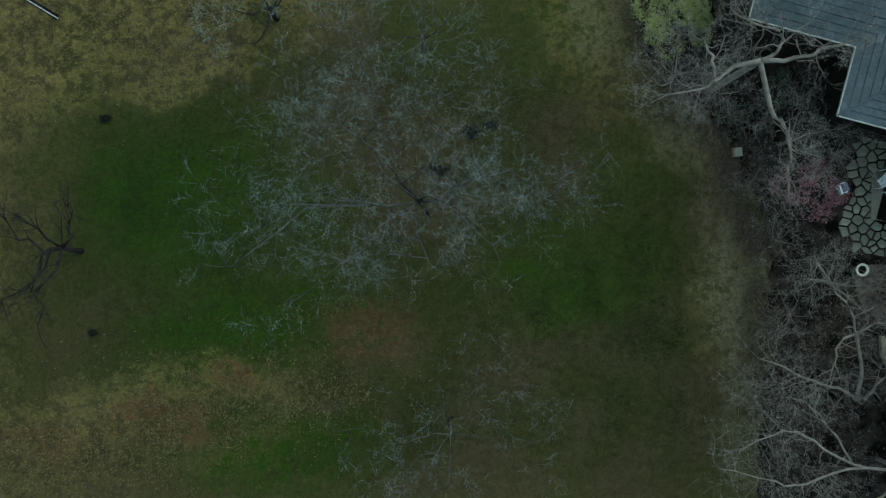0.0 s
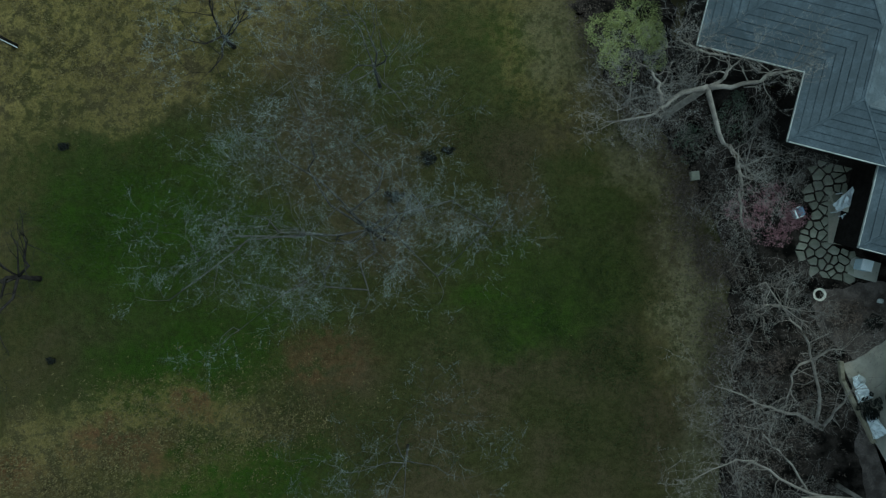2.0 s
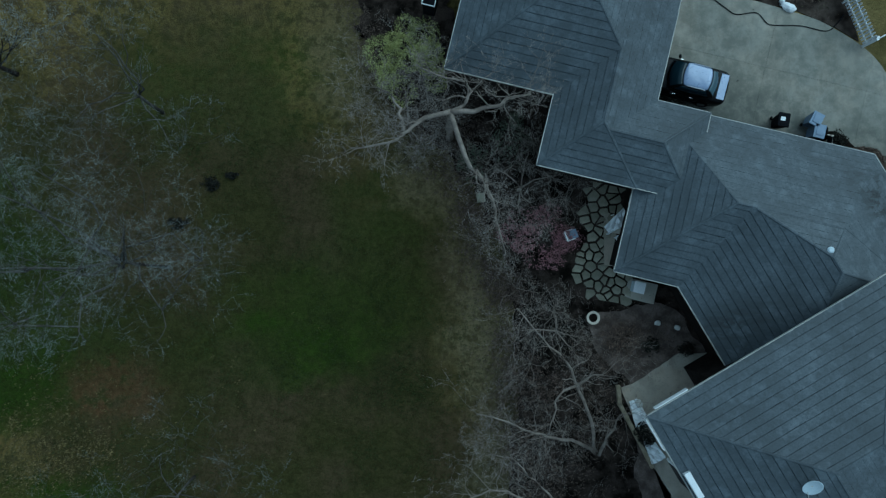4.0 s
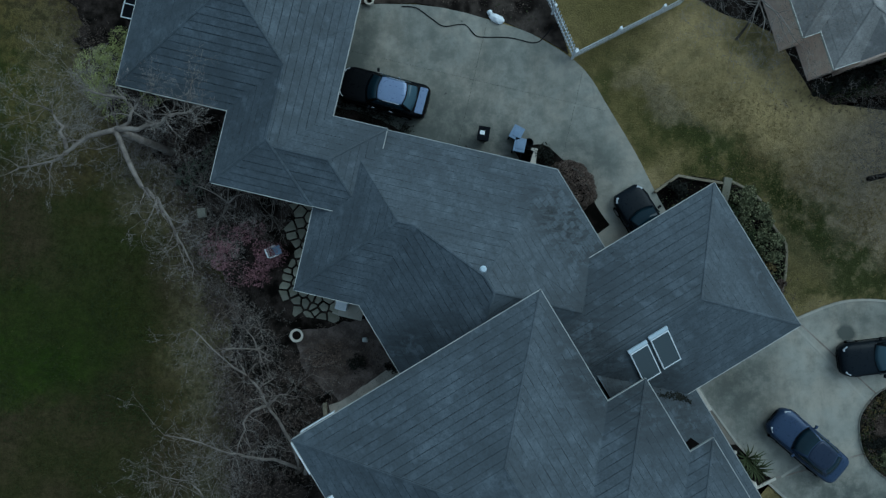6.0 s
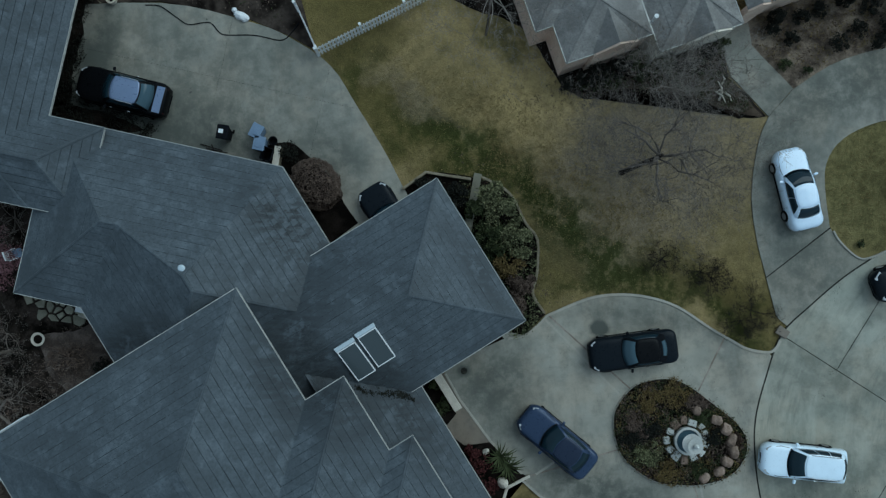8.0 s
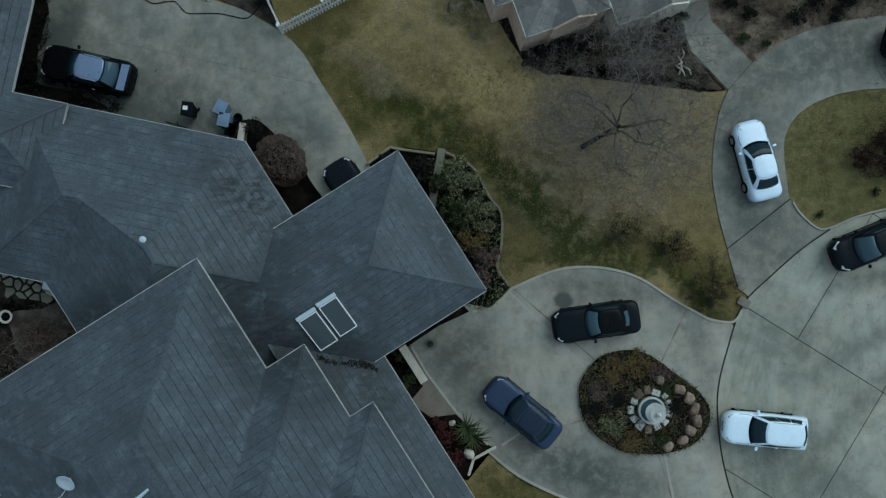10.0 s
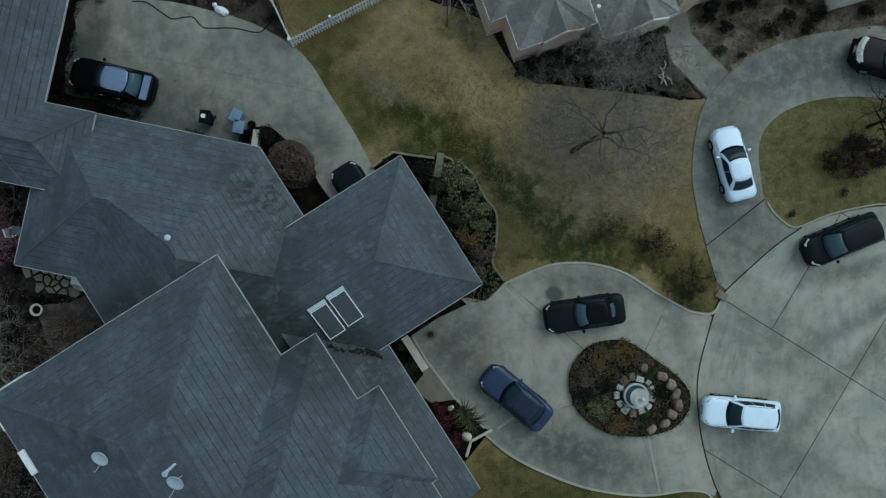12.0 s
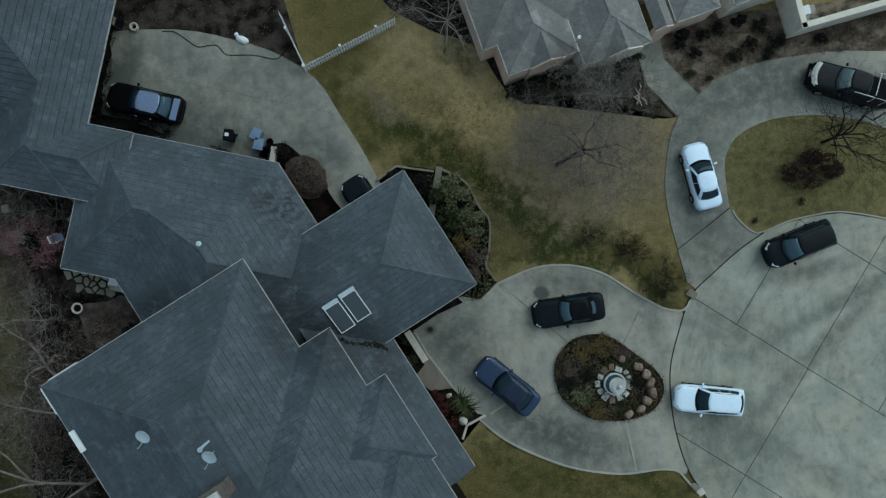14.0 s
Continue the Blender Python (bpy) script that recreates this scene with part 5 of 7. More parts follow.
car("car", "black car with sky reflection coloured into roof and boot lid", "car", pose(-17.74, 10.28, 0.31, 0, 0, 163), 5.0, 1.95, 1.72, 0.95, 0.30, -1.30, -1.85, 1.02, 1.10, 1.12, P_BLACK, P_SKYSHEEN, nose=0.80, tail=0.88, rack=True, boot=P_SKYSHEEN, wheel=0.36, rear_glass=GLASSB)
car("car", "dark car with its nose out of the garage", "car", pose(-3.52, 2.37, 0.31, 0, 0, 118.7), 4.6, 1.9, 1.45, 0.95, 0.25, -1.15, -1.75, 0.86, 0.95, 0.95, P_INK, P_BLACK, nose=0.86)
car("car", "dark grey coupe with a black soft top on the driveway", "car", pose(9.42, -5.42, 0.02, 0, 0, 184.5), 4.9, 1.9, 1.38, 0.66, 0.08, -1.30, -1.85, 0.92, 0.97, 0.99, P_INK, P_BLACK, GLASSB, nose=0.82, tail=0.84, wheel=0.34, soft_top=True, creases=True)
car("car", "dark blue saloon car parked on the driveway", "car", pose(4.92, -10.15, 0.02, 0, 0, 137), 4.75, 1.88, 1.5, 0.85, 0.15, -1.25, -1.85, 0.92, 1.0, 1.0, P_NAVY, P_DUSK, nose=0.78)
car("car", "white estate car parked on the street", "car", pose(18.47, -12.1, 0.02, 0, 0, 171), 4.7, 1.86, 1.5, 1.0, 0.35, -1.85, -2.2, 0.94, 1.0, 1.02, P_WHITE, None, nose=0.78, tail=0.86, rack=True)
car("car", "silver-white saloon car on the side driveway", "car", pose(19.2, 3.05, 0.02, 0, 0, 100.5), 4.6, 1.84, 1.46, 0.98, 0.2, -1.1, -1.7, 0.9, 0.97, 1.0, P_SILVER, None, nose=0.76)
car("car", "black people carrier parked by the kerb", "car", pose(25.5, -2.05, 0.02, 0, 0, 198), 4.95, 1.92, 1.72, 1.35, 0.55, -1.95, -2.3, 0.98, 1.06, 1.06, P_INK, P_CHARCOAL, GLASSB, nose=0.80, tail=0.88, wheel=0.35, rear_glass=GLASS, lamp=1.5)
pickup = car("pickup_truck", "dark grey pickup truck with a pale ladder rack", "pickup truck", pose(29.95, 8.6, 0.02, 0, 0, 160), 5.8, 2.0, 1.85, 1.2, 0.6, -0.85, -1.05, 1.1, 1.2, 1.16, P_CHARCOAL, None, GLASSP, nose=0.84, tail=0.92, bed=True, wheel=0.4)
for x in (-1.25, -2.05):
    bm = bmesh.new()
    tube(bm, [Vector((x, -0.95, 1.1)), Vector((x, -0.88, 1.90)), Vector((x, 0.88, 1.90)), Vector((x, 0.95, 1.1))], [0.03] * 4, 6)
    part("rack_bar", bm, WHITE, pickup, "pale rack bar")
for s, x0 in ((1, 0.15), (-1, -1.2)):
    bm = bmesh.new()
    tube(bm, [Vector((x0, s * 0.84, 1.80)), Vector((x0 - 0.25, s * 0.87, 1.91)), Vector((-2.1, s * 0.88, 1.91)), Vector((-2.75, s * 0.93, 1.2))], [0.028] * 4, 6)
    part("rack_rail", bm, WHITE, pickup, "pale rack rail")
bm = bmesh.new()
loft(bm, [[Vector((2.66 - 0.20 * q * q + dx, q * 0.78, z)) for dx, z in ((0.04, 1.10), (0.22, 1.02), (0.27, 0.72), (-0.06, 0.72), (-0.12, 1.115))] for q in (-1, -0.75, -0.5, -0.25, 0, 0.25, 0.5, 0.75, 1)])
part("grille_band", bm, GUTTER, pickup, "pale chromed grille band")
part("bull_bumper", box(bmesh.new(), (0.22, 1.5, 0.22), (2.90, 0, 0.55), 0, 0.06), BLACK, pickup, "black front bumper")


# ---- trees and shrubs ----
def bare_tree(name, label, x, y, tall, spread, seed, bark=BARK, twig=BARKL, limbs=5, depth=4, trunk=0.22, lean=(0, 0), droop=0.0, fork=0.3, dense=3, thin=1.0, z=None, arms=(), wild=0.22, paths=(), spray=2, bough=None, sway=0.22):
    """A leafless tree: a trunk that forks into limbs, boughs and many fine twigs."""
    r = random.Random(seed)
    t = thing(name, label, "tree")
    z0 = height(x, y) if z is None else z
    wood, boughs, fine = bmesh.new(), bmesh.new(), ([], [])
    top = Vector((lean[0], lean[1], tall * fork))
    if paths:
        top = Vector((0, 0, paths[0][0][2] - z0))

    def twig_strip(p, q, w):
        d = (q - p).normalized()
        a = d.orthogonal().normalized() * w
        b = d.cross(a)
        k = len(fine[0])
        fine[0].extend([p + a, p - a * 0.5 + b * 0.87, p - a * 0.5 - b * 0.87, q])
        fine[1].extend([(k, k + 1, k + 3), (k + 1, k + 2, k + 3), (k + 2, k, k + 3)])

    def grow(p, d, length, rad, level):
        pts, radii, q, steps = [p], [rad], p, 4 if level < 3 else 3
        for i in range(steps):
            d = (d + Vector((r.gauss(0, wild), r.gauss(0, wild), r.gauss(0.03 - droop, wild * 0.55)))).normalized()
            q = q + d * (length / steps)
            pts.append(q)
            radii.append(rad * (1 - 0.62 * (i + 1) / steps))
        if level >= depth - 1:
            for a, b, w in zip(pts, pts[1:], radii):
                twig_strip(a, b, w * min(thin, 1.0))
            for _ in range(dense + 2):
                i = r.randrange(1, len(pts))
                dd = (d + Vector((r.gauss(0, 0.6), r.gauss(0, 0.6), r.gauss(0.1, 0.35)))).normalized()
                twig_strip(pts[i], pts[i] + dd * length * r.uniform(0.35, 0.8), max(0.005, rad * 0.5) * min(thin, 1.0))
            return
        tube(boughs, pts, radii, 6 if level < 2 else 4)
        for k in range(dense + (2 if level == 0 else 1)):
            i = r.randrange(2, len(pts)) if k else len(pts) - 1
            out = Vector((r.gauss(0, 1), r.gauss(0, 1), r.gauss(0.15, 0.5))).normalized()
            grow(pts[i], (d * 0.75 + out * 0.8).normalized(), length * r.uniform(0.5, 0.78), max(0.008 * thin, radii[i] * r.uniform(0.5, 0.72)), level + 1)

    base = Vector((0, 0, -0.15))
    tube(wood, [base, Vector((lean[0] * 0.3, lean[1] * 0.3, tall * fork * 0.45)), top], [trunk * 1.25, trunk * 0.95, trunk * 0.8], 9)
    for k, line in enumerate(paths):
        pv = [Vector((a, b, c - z0)) for a, b, c in line]
        pts = []
        for i in range(len(pv) - 1):
            p0, p1, p2, p3 = pv[max(i - 1, 0)], pv[i], pv[i + 1], pv[min(i + 2, len(pv) - 1)]
            for u in (0.0, 0.33, 0.67):
                pts.append(0.5 * (2 * p1 + (p2 - p0) * u + (2 * p0 - 5 * p1 + 4 * p2 - p3) * u * u + (3 * p1 - p0 - 3 * p2 + p3) * u ** 3) + Vector((r.gauss(0, 0.05), r.gauss(0, 0.05), r.gauss(0, 0.04))) * (i > 0))
        pts.append(pv[-1])
        big = trunk * (0.66 if k < 3 else 0.5)
        radii = [big * (1 - 0.72 * i / (len(pts) - 1)) for i in range(len(pts))]
        tube(boughs, pts, radii, 8)
        for i in range(len(pts) // 3, len(pts)):
            ahead = (pts[min(i + 1, len(pts) - 1)] - pts[i - 1]).normalized()
            for _ in range(1 if i < len(pts) * 0.6 else 2):
                d = ahead * 0.7 + Vector((r.gauss(0, 0.8), r.gauss(0, 0.8), r.gauss(0.1, 0.35)))
                grow(pts[i], d.normalized(), r.uniform(0.8, 1.9), radii[i] * 0.42, depth - 3)
    for x1, y1, z1 in arms:
        end = Vector((x1, y1, z1))
        side = Vector((r.gauss(0, 0.55), r.gauss(0, 0.55), r.uniform(0.1, 0.6)))
        pts = [top.lerp(end, q) + side * math.sin(q * 3.14) + Vector((r.gauss(0, sway), r.gauss(0, sway), r.gauss(0, sway * 0.5))) * (0 < q < 1) for q in (0, 0.2, 0.4, 0.6, 0.8, 1.0)]
        big = trunk * 0.62
        tube(boughs, pts, [big * (1 - 0.62 * q) for q in (0, 0.2, 0.4, 0.6, 0.8, 1.0)], 8)
        for k in range(2, 6):
            for _ in range(spray):
                d = (end - top).normalized() * 0.8 + Vector((r.gauss(0, 0.7), r.gauss(0, 0.7), r.gauss(0.2, 0.35)))
                grow(pts[k], d.normalized(), r.uniform(1.1, 2.1), big * 0.34, depth - 3)
    for k in range(limbs):
        a = math.tau * (k + r.uniform(-0.25, 0.25)) / limbs
        rise = r.uniform(0.35, 1.0)
        d = Vector((math.cos(a) * spread / tall * 1.7, math.sin(a) * spread / tall * 1.7, rise)).normalized()
        grow(top - Vector((0, 0, r.uniform(0, tall * fork * 0.25))), d, math.hypot(spread, tall * (1 - fork)) * 0.46, trunk * r.uniform(0.42, 0.62), 0)
    part("trunk", wood, bark, t, "", True)
    part("bough", boughs, bough or bark, t, "", True)
    raw("crown", [tuple(p) for p in fine[0]], fine[1], twig, t)
    t.matrix_world = pose(x, y, z0)
    return t


def shrub(label, x, y, w, d, tall, seed, leaf, count=500, size=0.07, turn=0.0, category="shrub", twig=BARKD, z=None, group=""):
    """A bush: stems from one foot, and many small leaves in uneven clumps."""
    r = random.Random(seed)
    s = thing("shrub", label, category, group)
    bm = bmesh.new()
    clumps = []
    for k in range(20):
        a, q = r.uniform(0, math.tau), math.sqrt(r.random())
        c = Vector((math.cos(a) * q * w * 0.42, math.sin(a) * q * d * 0.42, tall * (0.35 + 0.5 * (1 - q * q) * r.uniform(0.6, 1.1))))
        clumps.append((c, r.uniform(0.12, 0.34)))
        tube(bm, [Vector((c.x * 0.1, c.y * 0.1, -0.05)), Vector((c.x * 0.6, c.y * 0.6, c.z * 0.6)), c], [0.025, 0.016, 0.008], 4)
    part("stem_clump", bm, twig, s)
    vs, fs = [], []
    for _ in range(count):
        c, q = r.choice(clumps)
        o = Vector((r.gauss(0, 1), r.gauss(0, 1), r.gauss(0, 0.7))).normalized() * q * r.uniform(0.4, 1.05) ** 0.6
        p = c + Vector((o.x * w, o.y * d, o.z * tall)) * 0.62
        p.z = max(p.z, 0.03)
        u = Vector((r.gauss(0, 1), r.gauss(0, 1), r.gauss(0, 0.5))).normalized() * size * r.uniform(0.6, 1.4)
        v = u.cross(Vector((r.gauss(0, 1), r.gauss(0, 1), r.gauss(0, 1)))).normalized() * size * r.uniform(0.35, 0.7)
        k = len(vs)
        vs += [tuple(p - u), tuple(p + v), tuple(p + u), tuple(p - v)]
        fs.append((k, k + 1, k + 2, k + 3))
    raw("foliage", vs, fs, leaf, s)
    s.matrix_world = pose(x, y, height(x, y) + 0.05 if z is None else z, 0, 0, turn)
    return s


def leaf_material(name, c1, c2):
    m, t, b = shader(name)
    geo = t.nodes.new("ShaderNodeNewGeometry")
    col = mix(t, ramp(t, geo.outputs["Random Per Island"], 0.0, 1.0), c1, c2)
    col = mix(t, ramp(t, noise_of(t, coords(t), 2.2), 0.35, 0.65, 0.0, 0.5), col, tuple(k * 0.5 for k in c1))
    t.links.new(col, b.inputs["Base Color"])
    b.inputs["Roughness"].default_value = 0.75
    b.inputs["Specular IOR Level"].default_value = 0.15
    return m


PINK = leaf_material("dusky_pink_leaves", (0.16, 0.072, 0.084), (0.34, 0.19, 0.205))
YELLOW = leaf_material("yellow_green_leaves", (0.25, 0.26, 0.08), (0.48, 0.49, 0.20))
EVERGREEN = leaf_material("dull_evergreen_leaves", (0.060, 0.066, 0.030), (0.28, 0.275, 0.150))
DKGREEN = leaf_material("dark_green_leaves", (0.024, 0.032, 0.014), (0.075, 0.088, 0.036))
BLACKISH = leaf_material("blackish_leaves", (0.009, 0.010, 0.008), (0.022, 0.022, 0.016))
RUST = leaf_material("rusty_brown_twigs", (0.080, 0.056, 0.044), (0.17, 0.125, 0.10))
RED = leaf_material("dark_red_leaves", (0.055, 0.016, 0.017), (0.115, 0.036, 0.034))
GREYGREEN = leaf_material("grey_green_leaves", (0.07, 0.085, 0.06), (0.15, 0.17, 0.12))
DRYRED = leaf_material("dark_reddish_dry_leaves", (0.045, 0.028, 0.022), (0.115, 0.072, 0.056))
DARKRED = leaf_material("blackish_red_dry_twigs", (0.016, 0.010, 0.008), (0.075, 0.038, 0.028))
OCHRE = leaf_material("ochre_dry_leaves", (0.11, 0.075, 0.03), (0.20, 0.15, 0.06))

# the big lawn behind the house
bare_tree("tree", "tall bare grey tree standing on the lawn", -48.3, 0.7, 15.5, 7.0, 17, BARKD, BARKL, 2, 5, 0.10, (-0.3, 0.4), 0.0, 0.34, 3, thin=0.6, spray=2, wild=0.36, sway=0.5, bough=BARKM,
          arms=((-2.6, 6.4, 13.0), (-4.5, 4.2, 12.4), (-7.0, -1.2, 12.0), (-8.6, -2.9, 11.3), (-1.3, -1.9, 13.0), (0.6, -0.6, 13.4), (3.1, 0.3, 12.5), (6.6, 1.3, 12.0), (1.4, 4.5, 12.8), (-3.6, 0.3, 13.0), (-5.5, -4.3, 11.2), (5.2, -0.6, 11.4)))
bare_tree("tree", "slender bare tree on the lawn", -47.0, -12.0, 9.0, 5.0, 12, BARKM, BARKF, 5, 5, 0.07, (0, -0.3), 0.0, 0.3, 2, wild=0.3)
bare_tree("tree", "bare tree with a pale fine crown on the lawn", -48.4, 10.2, 11.0, 5.0, 14, BARKM, BARKF, 6, 5, 0.10, (0, 0.3), 0.0, 0.35, 2, wild=0.3)
bare_tree("tree", "small dark bare tree at the meadow edge", -57.6, 13.0, 7.0, 3.6, 15, BARKD, BARKL, 5, 4, 0.14, (0, 0), 0.0, 0.3, 3)
bare_tree("tree", "dark-limbed bare tree with few branches", -70.4, -1.4, 4.2, 4.0, 16, BARKD, BARKD, 1, 3, 0.16, (-0.3, 0.2), 0.04, 0.4, 1, arms=((-1.6, 1.6, 2.6), (-3.6, 2.6, 2.8), (-1.6, -2.4, 2.6), (-3.4, -2.9, 2.6), (0.9, 2.6, 3.0), (-1.0, -4.4, 3.0)))
# bare trees in the dark bed by the house
bare_tree("tree", "sprawling pale-limbed bare tree behind the house", -30.87, 8.05, 6.4, 3.5, 21, BARK, BARKP, 0, 4, 0.22, dense=3, wild=0.3,
          paths=(((0, 0, 4.6), (-1.3, -0.3, 4.6), (-2.2, -0.9, 4.7), (-3.1, -1.5, 4.6), (-5.1, -1.6, 4.2)),
                 ((0, 0, 4.6), (0.6, -1.9, 4.3), (1.2, -3.0, 4.1), (1.8, -3.9, 3.8), (2.3, -5.4, 3.0), (2.7, -6.9, 2.2)),
                 ((0, 0, 4.6), (1.2, 0, 4.8), (2.3, 0.1, 5.0), (3.0, 0.5, 5.2), (4.0, 0.6, 5.3)),
                 ((0, 0, 4.6), (0.7, 0.3, 4.7), (1.0, 0.7, 4.9), (0.7, 1.4, 5.1), (-0.6, 1.7, 5.3), (-1.6, 2.2, 5.4)),
                 ((-2.4, -0.9, 4.7), (-2.5, -0.1, 4.8), (-2.8, 0.7, 4.8), (-3.6, 1.3, 4.8))))
bare_tree("tree", "crooked bare tree leaning over the dark bed", -23.33, -10.45, 6.0, 2.6, 22, BARK, BARKP, 0, 4, 0.16, dense=2, wild=0.3,
          paths=(((0, 0, 0.2), (-1.3, 0.7, 0.7), (-2.7, 1.1, 1.2), (-4.0, 1.6, 1.6), (-6.6, 2.7, 2.3)),
                 ((0, 0, 0.2), (-0.2, 1.7, 1.1), (-1.1, 3.7, 2.0), (-1.8, 5.4, 2.6), (-3.1, 6.7, 3.2), (-4.4, 8.4, 3.8)),
                 ((0.3, -0.3, 0.2), (0.5, 0.6, 0.9), (0.9, 1.6, 1.4), (1.3, 2.4, 1.9)),
                 ((-1.2, 4.0, 2.1), (-2.2, 3.6, 2.3), (-2.5, 2.5, 2.4), (-3.0, 1.3, 2.4)),
                 ((-1.2, 4.0, 2.1), (-0.5, 4.5, 2.5), (0.1, 4.8, 2.9))))
bare_tree("tree", "low spreading bare tree at the lawn edge", -22.1, -14.0, 6.5, 3.0, 23, BARK, BARKP, 0, 4, 0.13, dense=2, wild=0.3,
          paths=(((0, 0, 2.4), (-3.2, 0.6, 3.0), (-5.6, 2.1, 3.6), (-6.9, 2.7, 3.8), (-8.3, 2.4, 3.9), (-9.7, 1.8, 4.0)),
                 ((0, 0, 2.4), (-3.6, 0.5, 3.2), (-6.0, -0.2, 3.6), (-7.9, 0, 3.8), (-10.8, 0.8, 4.0)),
                 ((0, 0, 2.4), (-1.9, -1.0, 3.3), (-4.6, -1.4, 3.8), (-7.1, -1.5, 4.0)),
                 ((-3.2, 0.6, 3.0), (-4.3, 2.2, 3.4), (-5.3, 3.4, 3.6), (-6.1, 4.2, 3.7), (-7.2, 4.5, 3.8))))
bare_tree("tree", "small twiggy bare tree beside the patio bed", -26.9, 4.6, 4.4, 3.0, 24, BARK, BARKP, 5, 4, 0.10, (0, 0), 0.0, 0.3, 3)
for k, (x, y, h, w) in enumerate(((-31.6, 9.6, 2.6, 2.2), (-29.6, 6.6, 2.2, 2.0), (-28.2, 2.6, 2.2, 2.0), (-27.2, -1.2, 2.2, 2.0), (-26.6, -5.6, 2.4, 2.2), (-24.4, 3.8, 2.4, 1.8), (-32.4, 7.4, 2.0, 1.8), (-26.0, 7.2, 2.2, 1.8), (-25.3, -2.6, 2.2, 1.9), (-27.6, -12.8, 2.2, 2.2), (-24.5, -14.4, 2.2, 2.2), (-29.0, -9.4, 1.6, 1.8), (-26.4, -9.2, 2.0, 1.8))):
    bare_tree("shrub", "leafless pale-twigged shrub in the dark bed", x, y, h, w, 400 + k, BARK, BARKP, 8, 4, 0.035, (0, 0), 0.0, 0.12, 2, 0.8, wild=0.3)
bare_tree("tree", "thin bare sapling in the dark bed", -25.3, -3.6, 4.6, 2.4, 25, BARK, BARK, 4, 4, 0.09, (0, 0), 0.0, 0.3, 2)
bare_tree("tree", "small bare tree by the rear bed", -33.3, 8.8, 4.5, 3.2, 26, BARK, BARKP, 5, 4, 0.10, (0, 0), 0.0, 0.3, 3)
# front lawns
bare_tree("tree", "bare tree with a hazy brown crown on the tan lawn", 9.55, 4.55, 8.6, 4.5, 31, BARKD, BARKH, 9, 5, 0.13, (0.9, 0.25), 0.0, 0.5, 3, thin=0.8, wild=0.28, bough=BARKH)
bare_tree("tree", "bare grey tree beside the picket fence", 2.35, 12.75, 7.0, 4.6, 32, BARKH, BARKP, 11, 5, 0.065, (0.15, 1.3), 0.05, 0.40, 2, thin=0.8, bough=BARKP, wild=0.36)
bare_tree("tree", "bare grey tree before the neighbouring brick wall", 12.4, 8.9, 5.0, 3.4, 33, BARK, BARKP, 7, 5, 0.09, (0, 0), 0.02, 0.3, 3)
bare_tree("tree", "dark bare tree on the lawn island", 28.2, 4.9, 4.4, 2.6, 34, BARKD, BARKD, 3, 4, 0.10, (0.05, 0.1), 0.02, 0.3, 2,
          arms=((-0.9, 1.3, 3.0), (0.3, 1.7, 3.2), (1.3, 1.8, 3.2), (2.8, 1.1, 3.2), (3.5, 0.2, 3.0), (3.3, -2.9, 2.8), (-1.8, 0.3, 2.6), (0.6, -1.2, 2.6)))
for k, (x, y, h) in enumerate(((14.3, -1.7, 1.2), (11.5, -0.5, 1.1), (16.4, -3.6, 1.5), (15.8, -4.2, 1.2), (13.7, -1.3, 0.9))):
    bare_tree("shrub", "low dark leafless shrub at the lawn edge", x, y, h, 1.1, 41 + k, BARKD, BARKD, 7, 4, 0.04, (0, 0), 0.0, 0.12, 3, 0.8)

shrub("dusky pink flowering bush behind the house", -26.0, 1.75, 4.4, 3.6, 2.6, 51, PINK, 5200, 0.05)
shrub("yellow-green leafy bush by the house corner", -33.3, 12.5, 5.0, 5.4, 2.4, 57, YELLOW, 14000, 0.045)
shrub("grey-green bush under the bare tree", -27.2, 7.6, 2.8, 3.4, 1.6, 53, GREYGREEN, 1600, 0.05)
shrub("dull reddish leafless bush by the patio", -21.7, -4.2, 2.6, 2.0, 0.9, 54, RUST, 1200, 0.05)
shrub("grey-green bush at the lawn edge", -29.5, 6.3, 2.6, 2.4, 1.0, 55, GREYGREEN, 1000, 0.05)
shrub("brown twiggy bush in the dark bed", -25.8, -7.0, 2.2, 3.0, 1.0, 56, RUST, 700, 0.05)
shrub("blackish round bush on the patio", -19.9, -4.7, 1.1, 1.1, 0.7, 57, BLACKISH, 600, 0.05)
shrub("blackish round bush by the house wall", -17.9, -4.9, 1.0, 0.9, 0.7, 58, BLACKISH, 600, 0.05)
shrub("dark bush by the rear wall", -20.3, -9.4, 1.5, 1.7, 1.0, 59, BLACKISH, 1300, 0.06)
shrub("dark bush beside the rear wall", -17.6, -11.0, 1.2, 1.4, 0.9, 60, BLACKISH, 700, 0.06)


